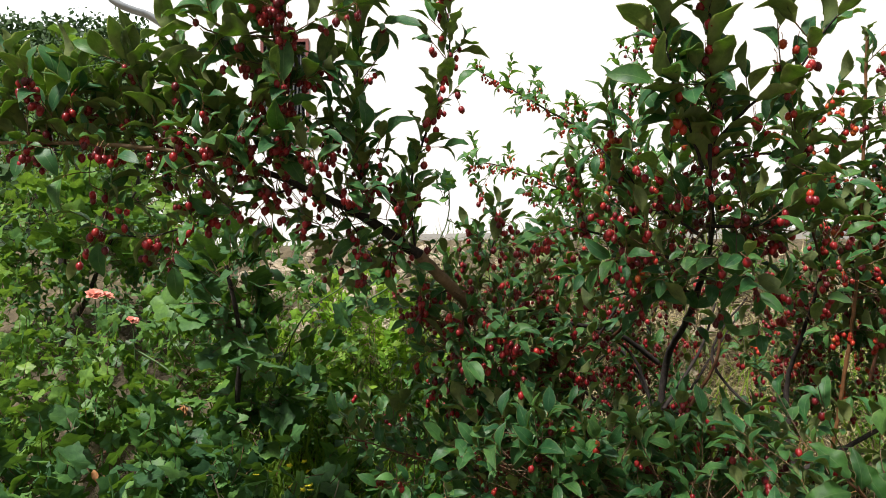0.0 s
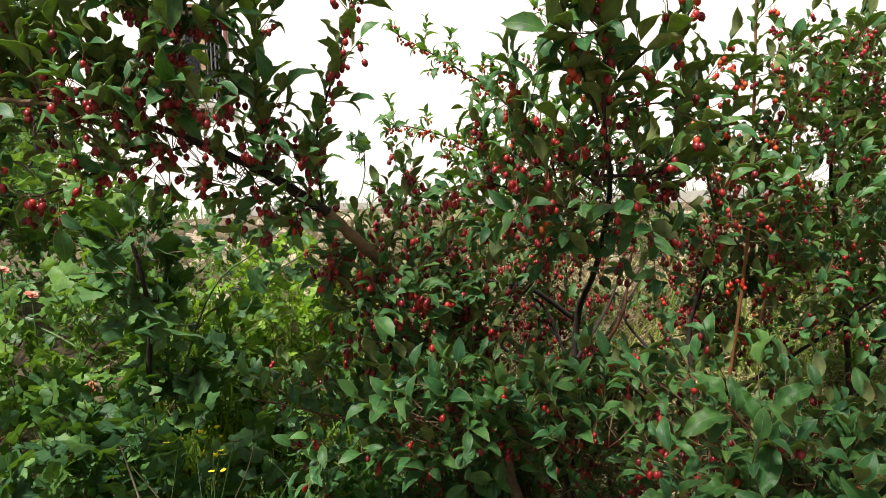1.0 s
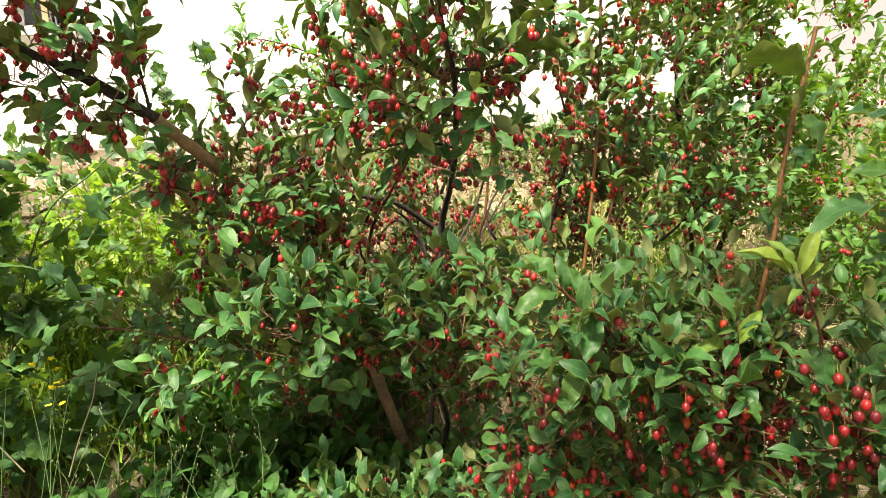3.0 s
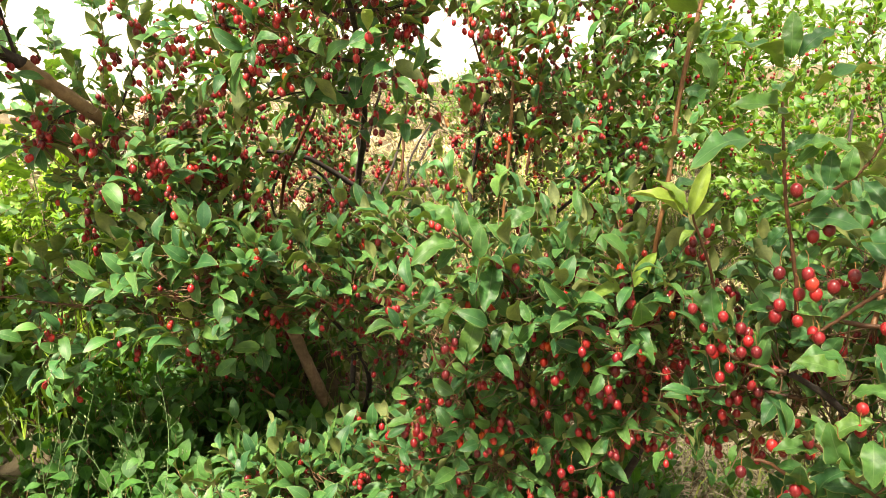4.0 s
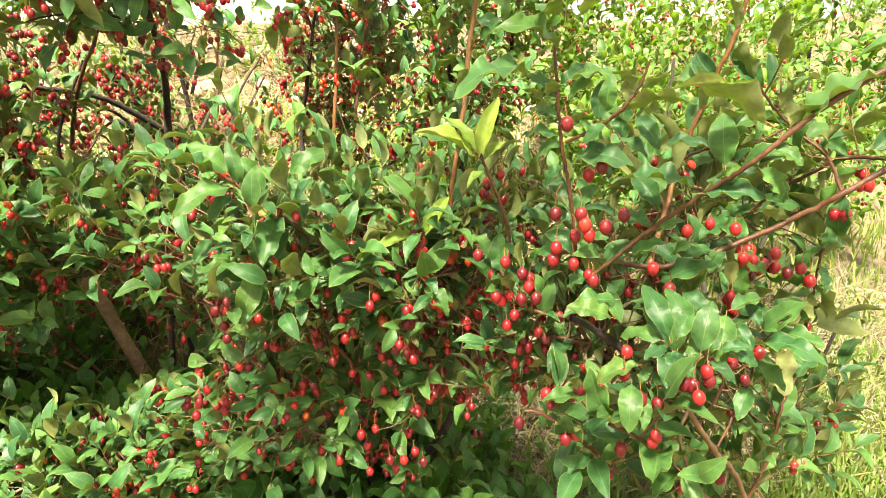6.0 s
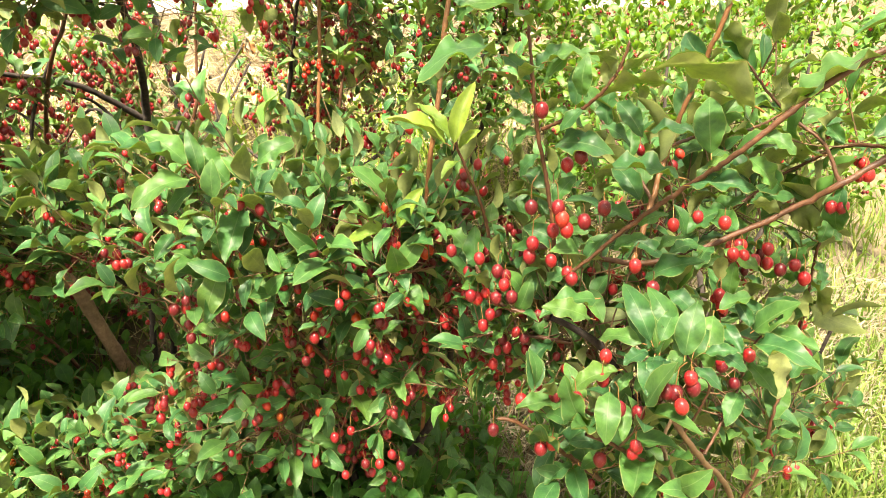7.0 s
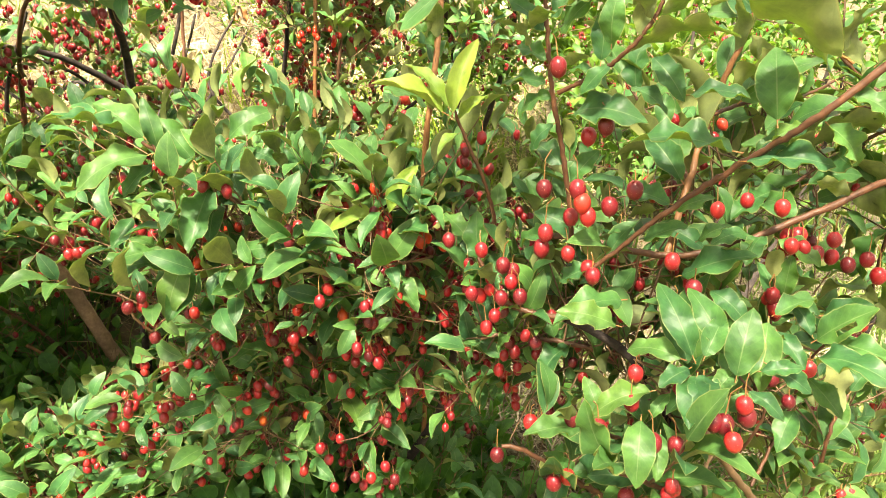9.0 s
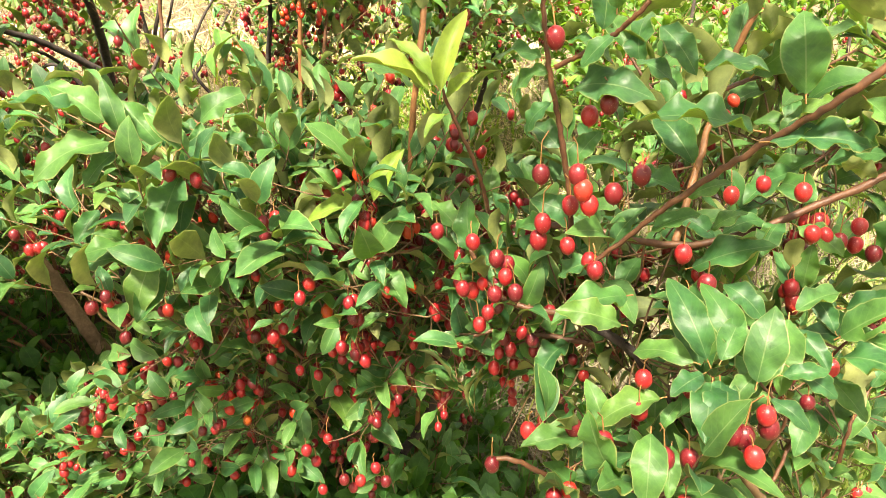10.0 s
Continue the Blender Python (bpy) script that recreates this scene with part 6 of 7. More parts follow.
stem, _, _ = near.limb([(0.939, 0.345, 1.022), (0.927, 0.358, 1.006), (0.909, 0.387, 0.975), (0.905, 0.436, 0.94), (0.889, 0.48, 0.903), (0.873, 0.517, 0.866), (0.859, 0.535, 0.847)], 0.0025, 0.0019, TWIG, "stem", 12)
near.hero(stem, [
    ((0.908, 0.409, 0.969), (0.91, 0.417, 1.025), (-0.78, -0.49, 0.39), 0.52),
    ((0.903, 0.429, 0.951), (0.85, 0.478, 0.968), (-0.34, -0.27, 0.9), 0.42),
    ((0.899, 0.43, 0.946), (0.926, 0.379, 0.947), (-0.37, -0.22, 0.9), 0.42),
    ((0.897, 0.471, 0.923), (0.891, 0.502, 0.967), (-0.58, -0.49, 0.65), 0.44),
    ((0.916, 0.394, 0.973), (0.911, 0.426, 0.954), (-0.44, -0.27, 0.86), 0.5),
    ((0.92, 0.375, 0.992), (0.932, 0.35, 0.977), (-0.47, -0.23, 0.85), 0.5),
    ((0.903, 0.484, 0.904), (0.893, 0.53, 0.915), (-0.46, -0.41, 0.79), 0.5),
])
near.hero(stem, [
    ((0.9, 0.484, 0.9), (0.913, 0.458, 0.915), (-0.57, -0.45, 0.69), 0.5),
    ((0.868, 0.532, 0.851), (0.847, 0.561, 0.832), (-0.38, -0.42, 0.82), 0.5),
    ((0.887, 0.505, 0.873), (0.915, 0.482, 0.886), (-0.45, -0.38, 0.81), 0.45),
    ((0.906, 0.424, 0.94), (0.927, 0.41, 0.967), (-0.54, -0.34, 0.77), 0.5),
    ((0.915, 0.383, 0.974), (0.941, 0.37, 0.945), (-0.57, -0.29, 0.76), 0.5),
])
near.hero(stem, [
    ((0.922, 0.374, 1.008), (0.832, 0.404, 1.067), (0.4, 0.25, 0.88), 0.34),
    ((0.917, 0.378, 0.996), (0.921, 0.412, 1.029), (0.35, 0.2, 0.92), 0.6),
    ((0.926, 0.364, 1.005), (0.935, 0.345, 1.031), (0.51, 0.24, 0.82), 0.5),
], True)
near.hang(stem, [(0.862, 0.532, 0.843), (0.901, 0.462, 0.841), (0.891, 0.475, 0.863), (0.891, 0.473, 0.823), (0.863, 0.539, 0.847)], 0.0162)
second, line, length = near.limb([(1.344, 0.225, 1.036), (1.208, 0.309, 0.992), (1.135, 0.36, 0.951), (1.091, 0.396, 0.919), (1.081, 0.419, 0.901), (1.053, 0.45, 0.878), (1.025, 0.472, 0.863), (0.992, 0.497, 0.847), (0.95, 0.53, 0.84), (0.898, 0.577, 0.856), (0.876, 0.615, 0.858)], 0.0034, 0.0029, TWIG, "stem", 12)
near.clothe(line, length, 0.055, 0.045, 0.5, 0.0, 1.0, second, bunch=2.6)
near.hang(second, [(1.011, 0.452, 0.853), (1.029, 0.452, 0.847), (1.038, 0.445, 0.842), (1.044, 0.435, 0.855), (1.058, 0.443, 0.834), (1.059, 0.429, 0.83), (1.064, 0.417, 0.837), (1.069, 0.409, 0.823), (1.006, 0.492, 0.887), (0.973, 0.497, 0.884), (1.003, 0.458, 0.887)], 0.0152)
near.hero(second, [
    ((0.929, 0.503, 0.832), (0.956, 0.449, 0.86), (-0.46, -0.34, 0.82), 0.42),
    ((1.013, 0.456, 0.802), (1.019, 0.456, 0.841), (-0.59, -0.34, 0.74), 0.6),
    ((1.099, 0.498, 0.882), (1.134, 0.462, 0.902), (-0.56, -0.29, 0.78), 0.45),
    ((1.019, 0.473, 0.855), (1.03, 0.435, 0.836), (-0.4, -0.23, 0.89), 0.5),
    ((0.974, 0.507, 0.847), (1.005, 0.486, 0.868), (-0.38, -0.27, 0.88), 0.5),
])
upright, line, length = near.limb([(0.871, 0.568, 0.856), (0.866, 0.565, 0.904), (0.858, 0.566, 0.959), (0.851, 0.567, 1), (0.848, 0.566, 1.04), (0.844, 0.564, 1.076), (0.839, 0.561, 1.111)], 0.0026, 0.0015, TWIG, "stem", 10)
near.hero(upright, [
    ((0.868, 0.567, 0.975), (0.881, 0.503, 0.986), (-0.51, -0.52, 0.68), 0.5),
    ((0.857, 0.567, 0.993), (0.829, 0.592, 0.984), (-0.38, -0.47, 0.8), 0.45),
    ((0.851, 0.567, 1), (0.825, 0.604, 1.012), (-0.33, -0.43, 0.84), 0.45),
    ((0.848, 0.566, 1.039), (0.83, 0.587, 1.069), (-0.35, -0.44, 0.83), 0.5),
    ((0.849, 0.568, 1.048), (0.872, 0.541, 1.073), (-0.38, -0.42, 0.83), 0.5),
    ((0.862, 0.565, 0.93), (0.855, 0.604, 0.959), (-0.41, -0.5, 0.77), 0.5),
    ((0.868, 0.568, 0.914), (0.891, 0.554, 0.943), (-0.43, -0.46, 0.77), 0.5),
    ((0.852, 0.568, 1.018), (0.841, 0.604, 1.035), (-0.43, -0.55, 0.72), 0.5),
])
near.hero(upright, [
    ((0.852, 0.562, 0.971), (0.83, 0.58, 0.952), (-0.41, -0.51, 0.76), 0.5),
    ((0.875, 0.573, 0.875), (0.886, 0.537, 0.891), (-0.41, -0.44, 0.8), 0.5),
    ((0.854, 0.563, 1.009), (0.87, 0.548, 1.027), (0.38, 0.42, 0.83), 0.6),
    ((0.834, 0.569, 1.028), (0.828, 0.584, 1.058), (0.24, 0.31, 0.92), 0.6),
], True)
near.hero(upright, [
    ((0.839, 0.551, 1.143), (0.756, 0.55, 1.181), (-0.29, -0.28, 0.91), 0.42),
    ((0.841, 0.552, 1.15), (0.836, 0.545, 1.207), (-0.43, -0.39, 0.81), 0.4),
    ((0.846, 0.551, 1.153), (0.871, 0.527, 1.192), (-0.57, -0.48, 0.67), 0.45),
    ((0.844, 0.543, 1.115), (0.868, 0.472, 1.139), (-0.19, -0.15, 0.97), 0.36),
    ((0.84, 0.549, 1.087), (0.774, 0.552, 1.128), (-0.4, -0.39, 0.83), 0.42),
    ((0.818, 0.564, 1.066), (0.724, 0.563, 1.084), (-0.27, -0.28, 0.92), 0.42),
    ((0.846, 0.55, 1.057), (0.873, 0.499, 1.072), (-0.3, -0.25, 0.92), 0.42),
    ((0.849, 0.556, 1.036), (0.87, 0.532, 1.066), (-0.52, -0.45, 0.73), 0.42),
])
near.hero(upright, [
    ((0.837, 0.546, 1.119), (0.789, 0.527, 1.139), (0.51, 0.47, 0.72), 0.7),
    ((0.83, 0.565, 1.042), (0.83, 0.537, 1.065), (0.18, 0.17, 0.97), 0.5),
    ((0.817, 0.467, 1.027), (0.808, 0.456, 1.06), (-0.54, -0.42, 0.73), 0.6),
    ((0.857, 0.558, 1.012), (0.881, 0.524, 1.004), (-0.29, -0.24, 0.93), 0.4),
], True)
near.hang(upright, [(0.835, 0.539, 1.015), (0.878, 0.533, 0.966), (0.878, 0.553, 0.956), (0.837, 0.562, 0.918), (0.847, 0.533, 0.92), (0.848, 0.529, 0.909), (0.853, 0.528, 0.897), (0.866, 0.517, 0.905), (0.879, 0.503, 0.918), (0.836, 0.561, 0.88), (0.836, 0.567, 0.865), (0.857, 0.553, 0.891)], 0.0168)
near.hang(upright, [(0.819, 0.578, 0.821), (0.805, 0.587, 0.821), (0.818, 0.589, 0.832), (0.818, 0.6, 0.845), (0.807, 0.617, 0.858), (0.855, 0.525, 0.846), (0.848, 0.547, 0.862), (0.798, 0.659, 0.86), (0.827, 0.598, 0.838), (0.819, 0.62, 0.788), (0.82, 0.637, 0.769), (0.805, 0.636, 0.81)], 0.0156)
fork, line, length = near.limb([(0.858, 0.567, 0.993), (0.867, 0.542, 1.004), (0.871, 0.519, 1.015), (0.875, 0.499, 1.03), (0.884, 0.489, 1.048), (0.889, 0.482, 1.069)], 0.002, 0.0014, TWIG, "twig")
near.hero(fork, [
    ((0.866, 0.527, 1.013), (0.871, 0.523, 1.056), (-0.58, -0.59, 0.56), 0.5),
    ((0.874, 0.514, 1.021), (0.904, 0.439, 1.043), (0.3, 0.25, 0.92), 0.34),
    ((0.875, 0.498, 1.03), (0.875, 0.489, 1.067), (0.41, 0.37, 0.84), 0.4),
    ((0.872, 0.52, 1.016), (0.853, 0.534, 0.994), (-0.47, -0.49, 0.73), 0.5),
    ((0.88, 0.493, 1.037), (0.903, 0.469, 1.057), (0.3, 0.25, 0.92), 0.45),
    ((0.88, 0.488, 1.041), (0.862, 0.497, 1.072), (0.29, 0.26, 0.92), 0.5),
], True)
near.hero(fork, [
    ((0.921, 0.529, 1.018), (0.921, 0.492, 0.985), (-0.52, -0.44, 0.73), 0.45),
    ((0.916, 0.547, 0.994), (0.925, 0.511, 0.976), (-0.39, -0.35, 0.85), 0.45),
    ((0.962, 0.528, 0.981), (0.983, 0.481, 0.983), (-0.3, -0.23, 0.93), 0.4),
    ((0.952, 0.556, 0.976), (0.98, 0.538, 1.002), (-0.52, -0.44, 0.74), 0.5),
])
rise, line, length = near.limb([(0.954, 0.533, 0.838), (1.008, 0.555, 0.896), (1.056, 0.572, 0.95), (1.064, 0.56, 0.992), (1.077, 0.546, 1.039), (1.081, 0.532, 1.071), (1.088, 0.52, 1.112), (1.10, 0.505, 1.19)], 0.0034, 0.0024, TWIG_ORANGE, "stem")
near.clothe(line, length, 0.07, 0.03, 0.04, 0.3, 1.0, rise, pale=0.5)
spray, line, length = near.limb([(0.881, 0.434, 0.739), (0.872, 0.429, 0.774), (0.863, 0.426, 0.797)], 0.0018, 0.0011, TWIG, "twig")
near.hero(spray, [
    ((0.862, 0.427, 0.804), (0.859, 0.457, 0.863), (-0.5, -0.4, 0.77), 0.36),
    ((0.887, 0.418, 0.801), (0.879, 0.443, 0.856), (-0.52, -0.38, 0.77), 0.38),
    ((0.871, 0.401, 0.797), (0.885, 0.402, 0.85), (-0.6, -0.39, 0.7), 0.52),
    ((0.859, 0.428, 0.802), (0.825, 0.428, 0.799), (-0.39, -0.32, 0.86), 0.55),
    ((0.862, 0.425, 0.798), (0.821, 0.401, 0.785), (-0.47, -0.36, 0.81), 0.5),
    ((0.866, 0.423, 0.799), (0.831, 0.395, 0.784), (-0.48, -0.35, 0.81), 0.5),
    ((0.861, 0.434, 0.804), (0.846, 0.48, 0.809), (-0.31, -0.27, 0.91), 0.42),
])
near.hero(spray, [
    ((0.844, 0.446, 0.78), (0.797, 0.47, 0.774), (-0.28, -0.27, 0.92), 0.42),
    ((0.81, 0.43, 0.781), (0.777, 0.403, 0.756), (-0.47, -0.42, 0.78), 0.52),
    ((0.853, 0.49, 0.813), (0.808, 0.512, 0.836), (-0.37, -0.39, 0.84), 0.44),
    ((0.828, 0.438, 0.764), (0.844, 0.436, 0.785), (-0.37, -0.31, 0.87), 0.4),
    ((0.833, 0.432, 0.758), (0.808, 0.414, 0.737), (-0.35, -0.29, 0.89), 0.4),
    ((0.863, 0.422, 0.808), (0.893, 0.427, 0.833), (-0.51, -0.37, 0.78), 0.5),
    ((0.865, 0.428, 0.795), (0.855, 0.393, 0.784), (-0.32, -0.23, 0.92), 0.45),
])
near.hang(spray, [(0.844, 0.397, 0.778), (0.85, 0.393, 0.776), (0.845, 0.382, 0.77), (0.865, 0.389, 0.787), (0.869, 0.389, 0.776), (0.856, 0.414, 0.777), (0.833, 0.457, 0.793), (0.826, 0.454, 0.772), (0.788, 0.449, 0.768), (0.805, 0.415, 0.768), (0.833, 0.418, 0.752)], 0.0156)
spread_twig, line, length = near.limb([(0.901, 0.421, 0.701), (0.908, 0.401, 0.754), (0.893, 0.4, 0.779), (0.875, 0.401, 0.801)], 0.0013, 0.0009, TWIG, "twig")
near.hero(spread_twig, [
    ((0.876, 0.397, 0.792), (0.881, 0.367, 0.784), (-0.34, -0.2, 0.92), 0.42),
    ((0.903, 0.406, 0.792), (0.924, 0.384, 0.797), (-0.45, -0.26, 0.86), 0.45),
    ((0.957, 0.428, 0.803), (0.952, 0.398, 0.781), (-0.46, -0.26, 0.85), 0.45),
    ((0.917, 0.411, 0.794), (0.935, 0.381, 0.773), (-0.45, -0.25, 0.86), 0.42),
    ((0.885, 0.407, 0.802), (0.854, 0.409, 0.79), (-0.33, -0.23, 0.92), 0.5),
    ((0.957, 0.431, 0.812), (1.008, 0.427, 0.813), (-0.38, -0.22, 0.9), 0.42),
    ((0.936, 0.426, 0.8), (0.967, 0.42, 0.798), (-0.37, -0.22, 0.9), 0.45),
])
hand_twig, line, length = near.limb([(0.953, 0.433, 0.65), (1.025, 0.446, 0.695), (1.017, 0.433, 0.745), (1.022, 0.417, 0.776)], 0.0016, 0.0011, TWIG, "twig")
near.hero(hand_twig, [((0.998, 0.42, 0.779), (1.01, 0.381, 0.821), (-0.55, -0.30, 0.78), 0.58)], mesh=BITTEN_MESH)
near.hero(hand_twig, [
    ((0.991, 0.419, 0.767), (0.981, 0.351, 0.795), (-0.38, -0.18, 0.91), 0.38),
    ((1.001, 0.42, 0.782), (1.005, 0.44, 0.81), (-0.48, -0.26, 0.84), 0.45),
    ((1.014, 0.433, 0.74), (1.006, 0.393, 0.718), (-0.36, -0.18, 0.92), 0.45),
    ((1.018, 0.443, 0.711), (1.036, 0.414, 0.724), (-0.36, -0.18, 0.92), 0.45),
    ((1.02, 0.438, 0.7), (0.978, 0.431, 0.681), (-0.34, -0.19, 0.92), 0.5),
])
near.hang(hand_twig, [(1.001, 0.421, 0.753), (0.997, 0.433, 0.717), (0.802, 0.494, 0.747), (0.784, 0.524, 0.735), (0.793, 0.518, 0.733), (0.778, 0.489, 0.7), (0.768, 0.553, 0.693), (0.789, 0.485, 0.703)], 0.0152)
near.cane([(1.024, 0.526, 0.524), (0.895, 0.508, 0.666), (0.831, 0.493, 0.725), (0.806, 0.492, 0.747)], 0.003, 0.0018, leaf=0.062, gap=0.022, berries=0.3, sides_n=5, side_len=0.06)
near.cane([(0.982, 0.463, 0.549), (0.875, 0.447, 0.667), (0.824, 0.444, 0.71), (0.795, 0.444, 0.733)], 0.003, 0.0018, leaf=0.062, gap=0.022, berries=0.2, sides_n=4, side_len=0.06)
near.cane([(0.882, 0.516, 0.604), (0.799, 0.499, 0.692), (0.765, 0.507, 0.725), (0.75, 0.517, 0.731)], 0.003, 0.0018, leaf=0.06, gap=0.02, berries=0.2, sides_n=4, side_len=0.06)
near.cane([(0.876, 0.585, 0.78), (0.844, 0.631, 0.789), (0.832, 0.65, 0.822), (0.828, 0.661, 0.844)], 0.003, 0.0018, leaf=0.054, gap=0.022, berries=0.25, sides_n=4, side_len=0.06)
near.cane([(0.929, 0.595, 0.725), (0.888, 0.635, 0.736), (0.858, 0.654, 0.744), (0.832, 0.668, 0.741)], 0.003, 0.0018, leaf=0.055, gap=0.018, berries=0.3, sides_n=4, side_len=0.06, bunch=3)
near.fill((1.097, 0.68, 0.783), (0.20, 0.1, 0.13), 51, berries=0.15, leaf=0.055, length=0.07)
near.fill((1.202, 0.605, 0.678), (0.12, 0.1, 0.10), 26, berries=0.1, leaf=0.055, length=0.07)
near.fill((1.213, 0.84, 0.836), (0.20, 0.1, 0.12), 22, berries=0.12, leaf=0.055, length=0.07)
near.fill((0.953, 0.79, 0.638), (0.12, 0.1, 0.10), 34, berries=0.28, leaf=0.052, length=0.07)
near.fill((0.937, 0.647, 0.715), (0.09, 0.07, 0.06), 20, berries=0.22, leaf=0.05, length=0.06)
near.fill((0.98, 0.597, 0.773), (0.09, 0.07, 0.06), 17, berries=0.25, leaf=0.052, length=0.06)
near.fill((0.972, 0.542, 0.68), (0.09, 0.07, 0.07), 19, berries=0.15, leaf=0.055, length=0.06)
near.fill((0.92, 0.631, 0.583), (0.12, 0.08, 0.08), 22, berries=0.3, leaf=0.055, length=0.07)
near.fill((1.186, 0.539, 0.477), (0.16, 0.1, 0.08), 17, berries=0.1, leaf=0.055, length=0.07)
near.fill((1.36, 0.64, 0.39), (0.14, 0.09, 0.08), 30, berries=0.15, leaf=0.060, length=0.08)
near.fill((1.53, 0.64, 0.32), (0.13, 0.09, 0.08), 22, berries=0.05, leaf=0.058, length=0.08)
# leafy twigs behind the two stems
near.cane([(1.161, 0.368, 0.948), (1.174, 0.432, 0.945), (1.176, 0.471, 0.925), (1.149, 0.501, 0.901), (1.119, 0.521, 0.875)], 0.0024, 0.0015, leaf=0.066, gap=0.018, berries=0.06, start=0.2, sides_n=5, side_len=0.07)
near.cane([(1.114, 0.406, 0.915), (1.153, 0.444, 0.947), (1.155, 0.477, 0.971), (1.135, 0.5, 1.003), (1.124, 0.518, 1.035)], 0.0022, 0.0014, leaf=0.068, gap=0.02, berries=0.04, start=0.25, sides_n=3, side_len=0.07, pale=0.35)
near.cane([(1.137, 0.415, 0.91), (1.179, 0.455, 0.822), (1.194, 0.469, 0.753), (1.193, 0.474, 0.699)], 0.0022, 0.0014, leaf=0.058, gap=0.014, berries=0.15, start=0.2, sides_n=7, side_len=0.06)
near.cane([(1.008, 0.555, 0.896), (1.014, 0.588, 0.93), (1.015, 0.626, 0.967), (1.019, 0.662, 1.006)], 0.0022, 0.0014, leaf=0.066, gap=0.02, berries=0.08, start=0.1, sides_n=3, side_len=0.07, pale=0.2)
near.cane([(1.056, 0.572, 0.95), (1.132, 0.58, 0.955), (1.22, 0.577, 0.951), (1.29, 0.568, 0.969)], 0.0022, 0.0014, leaf=0.064, gap=0.02, berries=0.05, start=0.1, sides_n=3, side_len=0.07, pale=0.2)
near.cane([(1.053, 0.458, 0.513), (1.08, 0.445, 0.581), (1.089, 0.44, 0.647), (1.111, 0.439, 0.677)], 0.0024, 0.0015, leaf=0.058, gap=0.024, berries=0.1, start=0.2, sides_n=3, side_len=0.06)
near.fill((1.256, 0.561, 0.897), (0.12, 0.07, 0.08), 8, berries=0.05, leaf=0.062, length=0.07)
near.fill((1.15, 0.605, 0.857), (0.13, 0.07, 0.06), 12, berries=0.12, leaf=0.06, length=0.07)
near.fill((1.003, 0.515, 0.72), (0.09, 0.06, 0.07), 19, berries=0.1, leaf=0.06, length=0.06)
near.fill((1.168, 0.507, 0.623), (0.10, 0.07, 0.09), 6, berries=0.05, leaf=0.056, length=0.06)
near.hero(second, [
    ((1.037, 0.437, 0.786), (1.049, 0.401, 0.805), (-0.6, -0.29, 0.75), 0.55),
    ((1.021, 0.428, 0.772), (1.015, 0.363, 0.78), (-0.49, -0.22, 0.84), 0.42),
    ((0.942, 0.438, 0.809), (0.883, 0.413, 0.781), (-0.59, -0.39, 0.7), 0.5),
    ((0.955, 0.432, 0.812), (0.912, 0.408, 0.778), (-0.61, -0.37, 0.7), 0.45),
    ((0.907, 0.493, 0.836), (0.883, 0.452, 0.788), (-0.5, -0.4, 0.77), 0.42),
    ((0.942, 0.481, 0.825), (0.943, 0.439, 0.813), (-0.46, -0.31, 0.83), 0.5),
    ((0.883, 0.513, 0.821), (0.814, 0.519, 0.832), (-0.38, -0.4, 0.84), 0.45),
    ((0.934, 0.488, 0.866), (0.945, 0.466, 0.885), (-0.48, -0.35, 0.8), 0.5),
])
near.finish()

# ---- weeds, grass and straw ----


def blade_shape(seed, bend):
    r = np.random.default_rng(seed)
    u = np.linspace(0, 1, 4)
    w = 0.018 * (1 - u ** 1.6) + 0.001
    c = np.stack([bend * u ** 2 * 0.6, 0.08 * r.uniform(-1, 1) * u ** 2, u - 0.25 * bend * u ** 3], 1)
    v = np.concatenate([c + np.array([0, 1, 0]) * w[:, None], c - np.array([0, 1, 0]) * w[:, None] + np.array([0.004, 0, 0])])
    k = np.arange(3)
    f = np.stack([k, k + 1, k + 5, k + 4], 1)
    return v, f, np.zeros(3, int), np.stack([np.tile(u, 2), np.repeat([0.2, 0.8], 4)], 1)


BLADES = [blade_shape(s, b) for s, b in enumerate((0.1, 0.4, 0.7, 1.0, 1.3))]


def blades(name, label, category, spots, material, tall, lying=0.0):
    """Tufts of blades over patches (x0, y0, x1, y1, count)."""
    root = thing(name, label, category, (0, 0, 0), kind="stuff")
    h = Heap()
    sets = [[] for _ in BLADES]
    for x0, y0, x1, y1, n in spots:
        for _ in range(n):
            x, y = rng.uniform(x0, x1) + rng.normal(0, 0.10) * min(x1 - x0, 2.0), rng.uniform(y0, y1) + rng.normal(0, 0.10) * min(y1 - y0, 2.0)
            up = unit(np.array([*rng.normal(0, 0.25 + lying * 2.5, 2), 1.0 - 0.75 * lying]))
            a = rng.uniform(0, 6.3)
            side = unit(np.cross(up, (math.cos(a), math.sin(a), 0.1)))
            size = tall * rng.uniform(0.45, 1.2)
            m = np.eye(4)
            m[:3, 0], m[:3, 1], m[:3, 2] = side * size, np.cross(up, side) * size * (0.11 / tall if lying else 0.3 / tall), up * size
            m[:3, 3] = x, y, ground_height(x, y) - 0.005 + lying * rng.uniform(0, 0.09)
            sets[rng.integers(len(sets))].append(m)
    for s, ms in zip(BLADES, sets):
        spread(h, s, ms)
    part("blades", h.mesh(name, [material]), root, kind="stuff")


